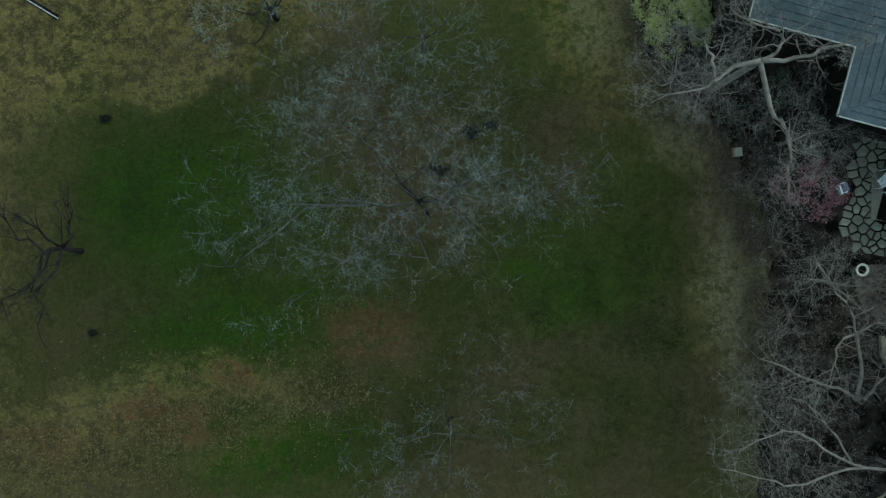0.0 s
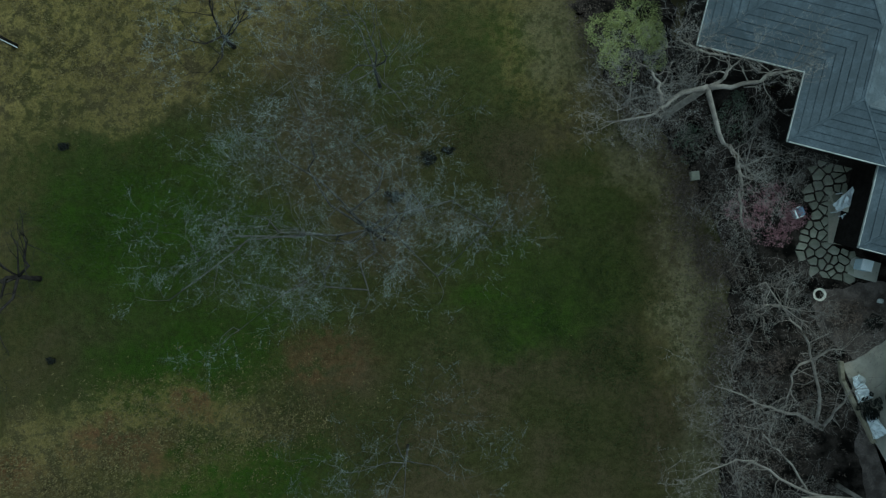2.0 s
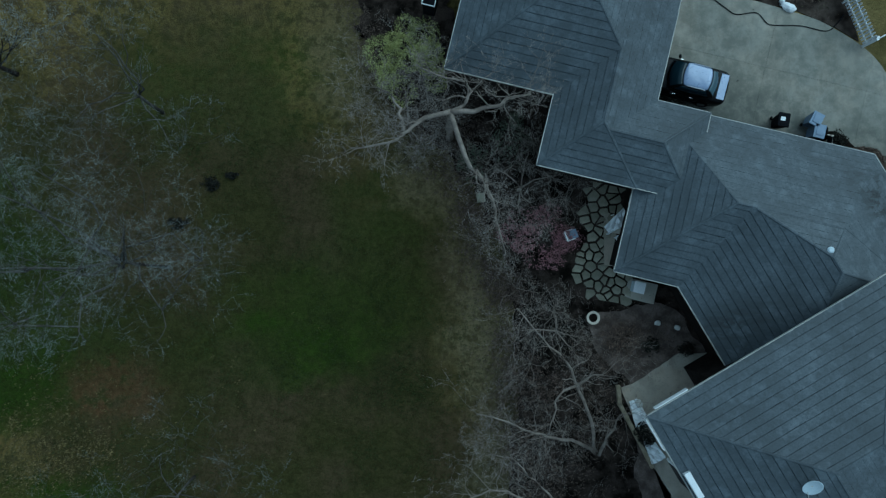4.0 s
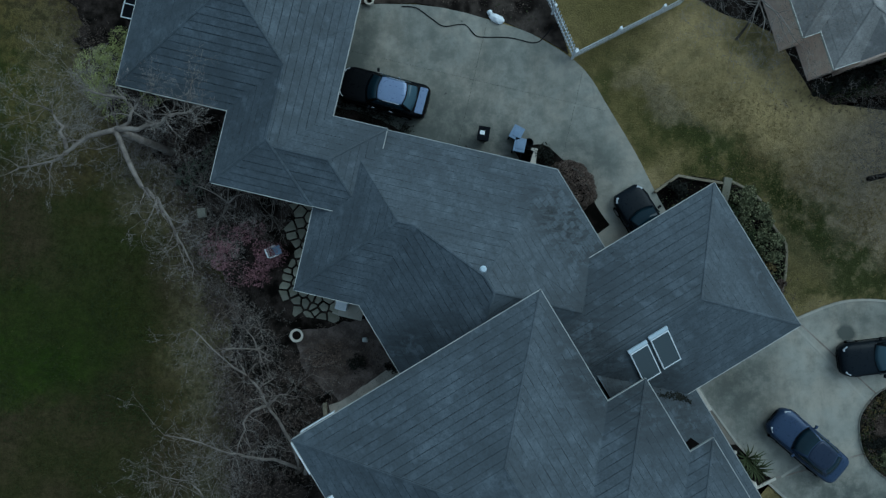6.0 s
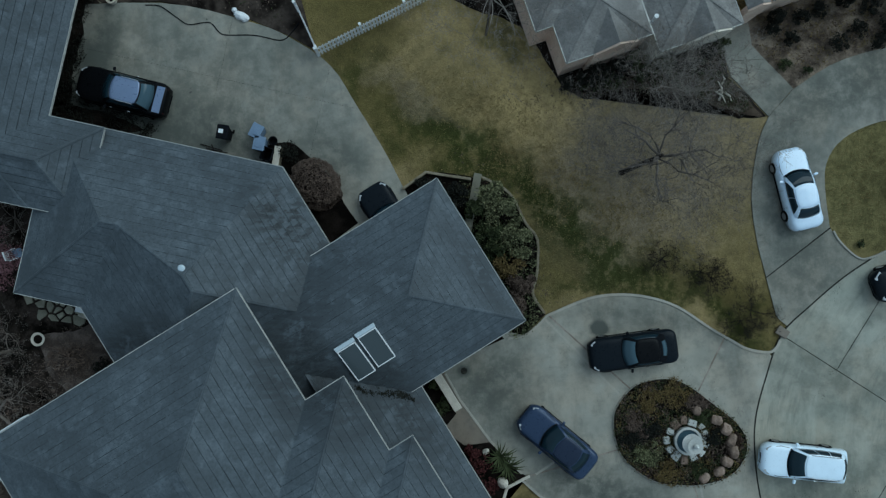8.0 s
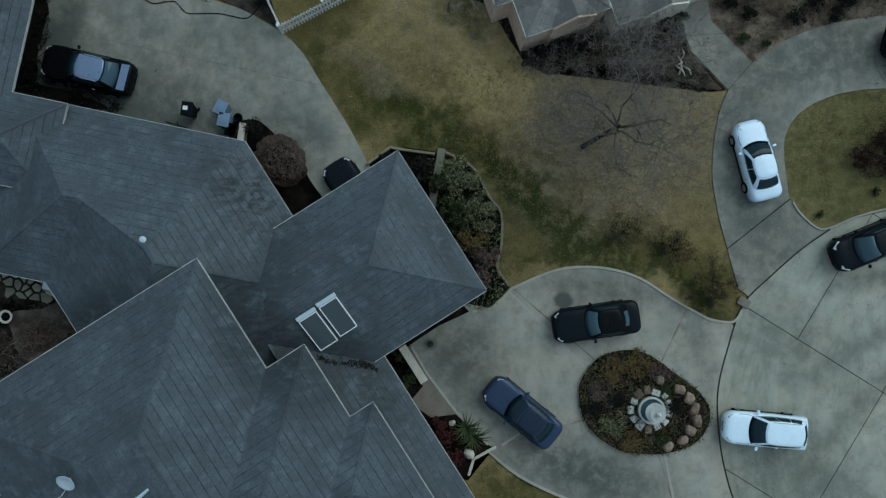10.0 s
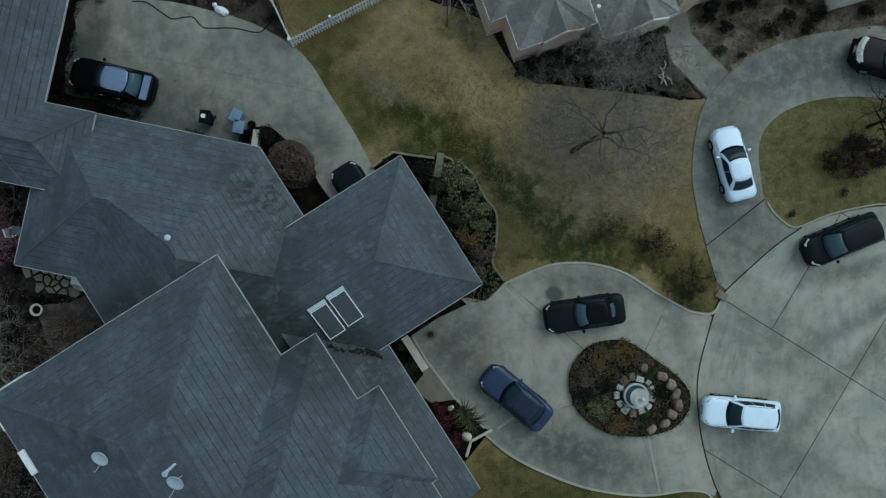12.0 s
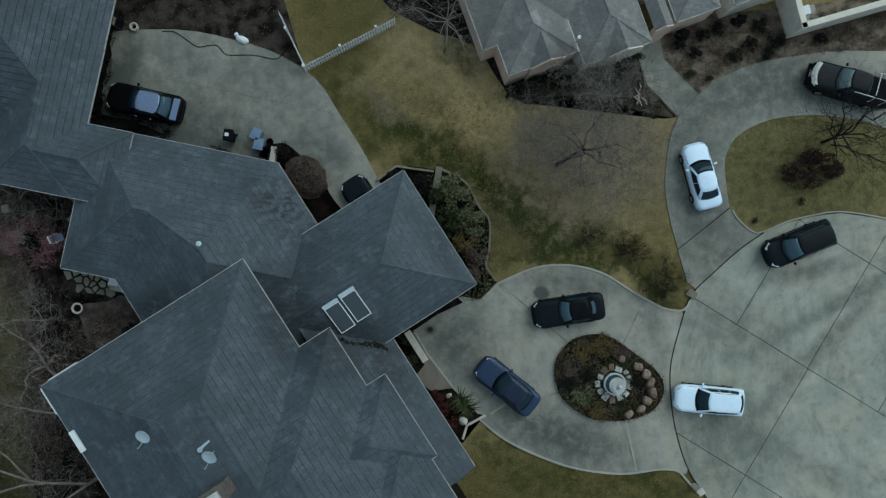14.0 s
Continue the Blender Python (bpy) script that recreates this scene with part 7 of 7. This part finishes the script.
seeds = []
for i in range(14):
    for j in range(26):
        seeds.append((-25 + 0.56 * i + (0.28 if j % 2 else 0) + r.uniform(-0.26, 0.26), -9.2 + 0.5 * j + r.uniform(-0.24, 0.24)))
for a, b in seeds:
    if not on_patio(a, b):
        continue
    ring = [(a - 0.6, b - 0.6), (a + 0.6, b - 0.6), (a + 0.6, b + 0.6), (a - 0.6, b + 0.6)]
    for a2, b2 in seeds:
        da, db = a2 - a, b2 - b
        q = math.hypot(da, db)
        if 0 < q < 1.5:
            ring = clip(ring, -da / q, -db / q, (da * (a + a2) / 2 + db * (b + b2) / 2) / q - r.uniform(0.035, 0.075))
    ring = [Vector((p[0] - a, p[1] - b, 0)) for p in ring]
    if len(ring) < 3:
        continue
    bm = bmesh.new()
    loft(bm, [[p - Vector((0, 0, 0.06)) for p in ring], [p + Vector((0, 0, 0.03)) for p in ring], [p * 0.94 + Vector((0, 0, 0.045)) for p in ring]])
    s = part("flagstone", bm, FLAG, flags)
    x, y = a * 0.9636 + b * 0.2672, -a * 0.2672 + b * 0.9636
    s.matrix_world = pose(x, y, height(x, y) + 0.15, r.uniform(-1, 1), r.uniform(-1, 1), -15.5)


def patio_chair(x, y, turn, label):
    c = thing("patio_chair", label, "chair", "patio chairs", at=pose(x, y, height(x, y) + 0.12, 0, 0, turn))
    part("seat", box(bmesh.new(), (0.52, 0.52, 0.05), (0, 0, 0.42), 0, 0.02), WHITE, c)
    part("backrest", box(bmesh.new(), (0.06, 0.52, 0.5), (-0.27, 0, 0.72), 0, 0.02), WHITE, c)
    for sx in (1, -1):
        part("armrest", box(bmesh.new(), (0.5, 0.06, 0.04), (0, sx * 0.28, 0.62), 0, 0.01), WHITE, c)
        for sy in (1, -1):
            part("leg", box(bmesh.new(), (0.05, 0.05, 0.42), (sx * 0.22, sy * 0.22, 0.21), 0, 0.008), WHITE, c)


patio_chair(-21.4, 1.4, 200, "white patio chair under the eave")
patio_chair(-21.55, 0.35, 160, "white patio chair beside the rear wall")
patio_chair(-24.3, 1.75, 20, "white patio chair with a pale blue cushion by the pink bush")
cushion = thing("cushion", "pale blue seat cushion on a patio chair", "cushion", at=pose(-24.1, 1.8, height(-24.2, 1.75) + 0.58, 0, 0, 20))
part("pad", box(bmesh.new(), (0.5, 0.5, 0.1), (0, 0, 0), 0, 0.04), BLUEBIN, cushion)
table = thing("patio_table", "pale patio table under the eave", "table", at=pose(-21.65, 2.2, 0.13, 0, 0, -15))
part("tabletop", box(bmesh.new(), (0.7, 0.9, 0.04), (0, 0, 0.72), 0, 0.015), PALE, table)
for sx in (1, -1):
    for sy in (1, -1):
        part("leg", box(bmesh.new(), (0.05, 0.05, 0.7), (sx * 0.33, sy * 0.55, 0.35), 0, 0.008), WHITE, table)
unit = thing("air_conditioner", "white-topped air conditioning unit on a grey slab", "air conditioner", at=pose(-20.55, -1.32, 0.08, 0, 0, -15.5))
part("casing", box(bmesh.new(), (0.6, 0.6, 0.72), (0, 0, 0.42), 0, 0.03), DISH, unit)
part("top_plate", box(bmesh.new(), (0.64, 0.64, 0.05), (0, 0, 0.80), 0, 0.02), WHITE, unit)
part("slab", box(bmesh.new(), (1.7, 1.15, 0.08), (0.35, -0.15, 0.02), 0, 0.01), KERB, unit, "grey concrete slab")
# copied unit stands in for an unidentified pale blue shape
unit2 = copy_thing(unit, pose(27.3, 13.95, 0.0, 0, 0, 12))
tagged(unit2, "pale blue-grey box inside the courtyard wall")
bath = thing("bird_bath", "pale ring-rimmed stone bird bath in the bed", "bird bath", at=pose(-23.15, -2.95, height(-23.15, -2.95)))
bm = bmesh.new()
disc_stack(bm, [(0.2, 0.0), (0.10, 0.12), (0.09, 0.5), (0.22, 0.56), (0.36, 0.64), (0.38, 0.69), (0.32, 0.68), (0.08, 0.60)], 22)
part("bowl", bm, PALE, bath)
bm = bmesh.new()
disc_stack(bm, [(0.27, 0.635), (0.27, 0.655), (0.1, 0.655)], 18)
part("water", bm, MULCH, bath, "dark water")
block = thing("stone_block", "pale square stone block at the lawn edge", "stone block", at=pose(-29.1, 4.3, height(-29.1, 4.3), 0, 0, 5))
part("block", box(bmesh.new(), (0.5, 0.55, 0.4), (0, 0, 0.16), 0, 0.03), FLAG, block)
ornament = stone("garden_ornament", -20.7, -7.9, height(-20.7, -7.9) + 0.1, 0.45, 0.45, 0.6, 81, WSTONE)
tagged(ornament, "small white rounded ornament by the rear wall", "ornament")
tarp = thing("white_tarp", "crumpled white tarpaulin by the rear bushes", "tarpaulin", at=pose(-20.75, -8.4, 0.15, 0, 0, -70))
bm = bmesh.new()
bmesh.ops.create_grid(bm, x_segments=10, y_segments=6, size=0.5)
for v in bm.verts:
    v.co = Vector((v.co.x * 1.5, v.co.y * (0.7 + 0.4 * v.co.x), 0.18 + 0.16 * noise.noise(v.co * 5)))
solid = bmesh.ops.extrude_face_region(bm, geom=bm.faces[:])
bmesh.ops.translate(bm, vec=(0, 0, -0.02), verts=[v for v in solid["geom"] if isinstance(v, bmesh.types.BMVert)])
part("sheet", bm, WHITE, tarp)
awning = thing("door_canopy", "white flat door canopy on the rear wall", "canopy", at=pose(-18.4, -6.9, 2.5, 0, 0, 28.7))
part("canopy_board", box(bmesh.new(), (1.8, 0.42, 0.08), (0, 0, 0), 0, 0.02), WHITE, awning)
for s in (1, -1):
    part("bracket", box(bmesh.new(), (0.06, 0.36, 0.3), (s * 0.8, -0.02, -0.18), 0, 0.01), WHITE, awning)
for k, (x, y) in enumerate(((-19.4, -3.4), (-18.3, -3.7), (-17.6, -2.5))):
    tagged(stone("rock", x, y, 0.08, 0.35, 0.3, 0.25, 90 + k, WSTONE), "small pale rock on the patio ground", "rock", "rocks on the patio")
steps = thing("cellar_hatch", "dark cellar hatch with a thin white frame", "hatch", at=pose(-31.7, 15.75, 0.4, 0, 0, -15.5))
part("hatch", box(bmesh.new(), (0.7, 1.3, 1.6), (0, 0, -0.5), 0, 0.02), BLACK, steps)
for x, y, w, l in ((-0.37, 0, 0.05, 1.4), (0.37, 0, 0.05, 1.4), (0, -0.68, 0.8, 0.05), (0, 0.68, 0.8, 0.05), (0, 0.1, 0.7, 0.04)):
    part("frame_bar", box(bmesh.new(), (w, l, 0.06), (x, y, 0.33), 0, 0.008), WHITE, steps)
pole = thing("utility_pole", "tall dark utility pole standing in the meadow", "pole", at=pose(-71.9, 13.6, height(-71.9, 13.6)))
bm = bmesh.new()
tube(bm, [Vector((0, 0, -0.3)), Vector((0.0, 0.02, 3.0)), Vector((0, 0, 8.0))], [0.16, 0.15, 0.12], 12)
part("shaft", bm, BARKD, pole, "", True)
bm = bmesh.new()
tube(bm, [Vector((0.1, -0.12, -0.1)), Vector((0.1, -0.1, 7.0))], [0.035, 0.03], 8)
part("conduit", bm, WHITE, pole, "pale conduit")
for k, (x, y, w, h) in enumerate(((-45.6, 5.7, 1.5, 0.25), (-44.2, 6.2, 0.9, 0.2), (-68.7, 7.0, 0.8, 0.15), (-69.7, -6.6, 0.7, 0.15), (-47.6, 3.4, 1.4, 0.2))):
    shrub("dark scrubby clump on the lawn", x, y, w, w * 0.6, h, 200 + k, BLACKISH, 350, 0.07, group="scrub on the lawn")


# ---- fine ground cover ----
def scatter(name, label, material, spots, seed, size, lean=0.5, over=0.01):
    """Many small blades and leaves in one mesh. spots: centre x, y, radius x, radius y, turn, count."""
    r = random.Random(seed)
    vs, fs = [], []
    for cx, cy, rx, ry, turn, count in spots:
        ca, sa = math.cos(radians(turn)), math.sin(radians(turn))
        made = 0
        while made < count:
            u, v = r.gauss(0, 0.55), r.gauss(0, 0.55)
            x, y = cx + u * rx * ca - v * ry * sa, cy + u * rx * sa + v * ry * ca
            if noise.noise(Vector((x * 0.5, y * 0.5, seed))) < r.uniform(-0.6, 0.35):
                made += 0.25
                continue
            made += 1
            z = height(x, y) + over
            for _ in range(3):
                a = r.uniform(0, math.tau)
                d = Vector((math.cos(a), math.sin(a), 0))
                w = Vector((-d.y, d.x, 0)) * size * 0.16
                L = size * r.uniform(0.6, 1.4)
                p = Vector((x + r.gauss(0, size * 0.4), y + r.gauss(0, size * 0.4), z))
                k = len(vs)
                vs += [tuple(p - w), tuple(p + w), tuple(p + d * L * lean + Vector((0, 0, L * 0.6)))]
                fs.append((k, k + 1, k + 2))
    return tagged(raw(name, vs, fs, material), label, "grass", kind="stuff")


STRAWLEAF = leaf_material("straw_blades", (0.07, 0.057, 0.024), (0.19, 0.15, 0.066))
GREENLEAF = leaf_material("lawn_blades", (0.018, 0.030, 0.006), (0.05, 0.06, 0.018))
TANLEAF = leaf_material("tan_blades", (0.15, 0.112, 0.045), (0.33, 0.25, 0.11))
LEAFLITTER = leaf_material("fallen_leaves", (0.05, 0.037, 0.03), (0.15, 0.112, 0.088))
scatter("meadow_grass", "tufts of straw-coloured meadow grass", STRAWLEAF, [(-68, 14, 17, 5, 18, 9000), (-68, -13, 15, 4.2, 14, 8000), (-56, -10.5, 5, 2, 10, 900)], 1, 0.16)
scatter("lawn_grass", "short dull green lawn grass", GREENLEAF, [(-63, 1.5, 9, 6, 0, 7000), (-42, -3, 10, 6, 0, 7000), (-46, 8, 10, 5, 0, 4000), (-52, -12, 9, 5, 0, 4000), (-34, -8, 5, 7, 0, 4000)], 2, 0.12)
scatter("front_grass", "short tan and olive winter grass", TANLEAF, [(3, 7, 8, 2.5, -35, 5000), (9, 3, 7, 4, -15, 6000), (26, 3.4, 5, 3, 0, 3000), (8, -18, 7, 2, 0, 2000)], 3, 0.09)
scatter("fallen_leaves", "fallen brown leaves lying on the beds", LEAFLITTER, [(-28, 3, 3, 8, 10, 2600), (-26, -8, 3, 6, 0, 2200), (-20.5, -5, 3, 3, 0, 1500), (12, -10.3, 3.4, 2.8, 0, 1500), (3, 0.5, 1.2, 4, 20, 900), (21.5, 12, 5, 1.2, 10, 1200), (11, 10, 5, 1, 12, 900), (-14, 16.5, 5, 1.2, 0, 800)], 4, 0.11, 0.9)


def low_cover(name, label, outline, material, count, seed, size, z):
    """Low leafy growth filling a bed, in one mesh."""
    r = random.Random(seed)
    xs, ys = [p[0] for p in outline], [p[1] for p in outline]
    vs, fs = [], []
    while count > 0:
        x, y = r.uniform(min(xs), max(xs)), r.uniform(min(ys), max(ys))
        inside = False
        for (x0, y0), (x1, y1) in zip(outline, outline[1:] + outline[:1]):
            if (y0 > y) != (y1 > y) and x < x0 + (y - y0) * (x1 - x0) / (y1 - y0):
                inside = not inside
        count -= 0.2
        lump = noise.noise(Vector((x * 1.1, y * 1.1, seed)))
        if not inside or lump < r.uniform(-0.5, 0.3):
            continue
        count -= 0.8
        for _ in range(4):
            p = Vector((x + r.gauss(0, 0.08), y + r.gauss(0, 0.08), z + abs(r.gauss(0, 0.10)) + 0.12 * max(lump, 0)))
            u = Vector((r.gauss(0, 1), r.gauss(0, 1), r.gauss(0.2, 0.4))).normalized() * size * r.uniform(0.6, 1.3)
            v = u.cross(Vector((r.gauss(0, 1), r.gauss(0, 1), r.gauss(0, 1)))).normalized() * size * 0.5
            k = len(vs)
            vs += [tuple(p - u), tuple(p + v), tuple(p + u), tuple(p - v)]
            fs.append((k, k + 1, k + 2, k + 3))
    return tagged(raw(name, vs, fs, material), label, "ground cover", kind="stuff")


low_cover("ground_cover", "brown and olive winter growth in the oval bed", OVAL, RUST, 1300, 11, 0.06, 0.13)
low_cover("ground_cover", "ochre dry growth in the oval bed", OVAL, OCHRE, 1100, 12, 0.06, 0.13)
low_cover("ground_cover", "dark green growth in the oval bed", OVAL, DKGREEN, 2300, 13, 0.055, 0.13)
low_cover("ground_cover", "olive growth filling the garage bed", GARAGE_BED, EVERGREEN, 1600, 14, 0.06, 0.08)
low_cover("ground_cover", "dark green growth filling the garage bed", GARAGE_BED, DKGREEN, 1200, 15, 0.06, 0.08)
low_cover("ground_cover", "dry brown growth in the neighbouring bed", [(6.2, 9.6), (7.6, 8.9), (10.0, 9.3), (14.3, 8.5), (17.5, 7.4), (16.0, 9.8), (15.4, 12.0), (8, 10.4)], RUST, 1800, 16, 0.055, 0.05)
low_cover("ground_cover", "dark green growth in the neighbouring bed", [(6.2, 9.6), (7.6, 8.9), (10.0, 9.3), (14.3, 8.5), (17.5, 7.4), (16.0, 9.8), (15.4, 12.0), (8, 10.4)], DKGREEN, 1600, 17, 0.06, 0.05)
low_cover("ground_cover", "sparse dry growth in the mulch bed", [(17.6, 11.4), (19.7, 9.1), (22.0, 10.3), (24.5, 11.0), (34, 11.3), (34, 14), (18, 14)], OCHRE, 900, 18, 0.055, 0.04)
low_cover("ground_cover", "rusty dry growth in the mulch bed", [(17.6, 11.4), (19.7, 9.1), (22.0, 10.3), (24.5, 11.0), (34, 11.3), (34, 14), (18, 14)], RUST, 1400, 19, 0.055, 0.04)

scatter("street_litter", "dark fallen leaves lying on the street concrete", BLACKISH, [(24.3, -5.4, 0.5, 0.25, 40, 26), (25.6, -5.3, 0.8, 0.3, 40, 26), (20.9, -7.3, 0.3, 0.2, 0, 14), (18.7, -14.2, 0.7, 0.4, 10, 22), (22.0, -14.1, 0.4, 0.3, 0, 14), (21.1, -16.0, 0.5, 0.4, 0, 18),
        (27.2, -4.4, 0.6, 0.2, 30, 18), (20.1, -8.6, 0.3, 0.3, 0, 10), (21.2, -2.9, 0.8, 0.3, 50, 26), (23.2, -9.6, 3.0, 2.5, 0, 16), (26.0, -12.0, 4.0, 4.0, 0, 24), (17.2, -6.6, 0.5, 0.5, 0, 12)], 6, 0.10, 0.9, 0.025)

low_wall("timber_edge", "weathered sleeper edging along the rear patio", [(-21.8, -6.9), (-21.75, -7.9), (-20.05, -11.5)], 0.22, 0.3, TIMBER, 0.05)
ring_table = thing("fire_pit", "round brown metal fire pit on the rear patio", "fire pit", at=pose(-18.95, -8.9, 0.15))
bm = bmesh.new()
disc_stack(bm, [(0.28, 0.0), (0.30, 0.2), (0.50, 0.34), (0.56, 0.38), (0.50, 0.40), (0.34, 0.26), (0.05, 0.24)], 22)
part("bowl", bm, LITTER, ring_table)
part("ash", box(bmesh.new(), (0.4, 0.4, 0.03), (0, 0, 0.25), 0, 0.01), MULCH, ring_table)
copy_thing(tarp, pose(-20.0, -10.5, 0.15, 0, 0, -65))
cloth = copy_thing(tarp, pose(-21.66, 2.38, 0.75, 0, 0, 35))
tagged(cloth, "crumpled white cloth lying over the patio table", "cloth")
tagged(sheet("patio_slab", [(-22.2, 3.3), (-20.3, 3.7), (-20.6, -0.3), (-22.3, 0.0)], 0.16, PATIO, None, 0.1), "pale concrete slab under the rear eave", "patio", kind="structure")
scatter("bed_litter", "dry leaves and twigs along the bed edge", LEAFLITTER, [(-29.2, 3, 1.6, 5, 12, 2600), (-27.6, -4, 1.4, 5, 4, 2400), (-26.8, -11, 1.6, 5, 0, 2400), (-31.5, 8.5, 2.4, 2.2, 40, 1800), (-35, 13.5, 1.2, 4, 20, 1200), (-20.5, -4.6, 2.2, 1.6, 0, 1600), (-23.5, -9, 1.8, 5, 0, 1200)], 7, 0.12, 0.9, 0.14)

# leaves that break the edge of the painted eave shade
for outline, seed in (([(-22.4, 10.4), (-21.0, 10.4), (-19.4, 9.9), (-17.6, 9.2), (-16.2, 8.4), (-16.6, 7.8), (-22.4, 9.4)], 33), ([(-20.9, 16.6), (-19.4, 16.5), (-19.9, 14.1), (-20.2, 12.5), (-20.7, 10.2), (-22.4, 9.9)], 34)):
    low_cover("leaf_litter", "blackish leaves over the eave shade strip by the house wall", outline, BLACKISH, 800, seed, 0.06, 0.32)
# leaves caught in the valley between the garage and porch roofs
r = random.Random(77)
vs, fs = [], []
for k in range(520):
    q = r.random() ** 1.2 * 2.9
    p = Vector((-2.75 - 0.96 * q + r.gauss(0, 0.07), -6.72 + 0.28 * q + 0.12 * math.sin(q * 2.4) + r.gauss(0, 0.12), 4.0 + 0.318 * q + r.uniform(0.0, 0.05)))
    u = Vector((r.gauss(0, 1), r.gauss(0, 1), 0)).normalized() * r.uniform(0.04, 0.08)
    v = Vector((-u.y, u.x, r.uniform(-0.02, 0.02))) * 0.5
    vs += [tuple(p - u), tuple(p + v), tuple(p + u), tuple(p - v)]
    fs.append((4 * k, 4 * k + 1, 4 * k + 2, 4 * k + 3))
tagged(raw("valley_leaves", vs, fs, BLACKISH), "dark dead leaves caught in the roof valley", "leaf litter", kind="stuff")

BACK_BED = [(-20.4, 15.9), (-15.8, 15.8), (-10.9, 14.6), (-8.9, 13.5), (-8.8, 17.0), (-10, 20.5), (-20, 20.5)]
low_cover("ground_cover", "brown leaf litter and dry growth behind the court", BACK_BED, LEAFLITTER, 3200, 20, 0.07, 0.1)
low_cover("ground_cover", "dry rusty growth behind the court", BACK_BED, RUST, 900, 21, 0.06, 0.1)
low_cover("ground_cover", "dark green growth behind the court", BACK_BED, DKGREEN, 700, 22, 0.06, 0.1)
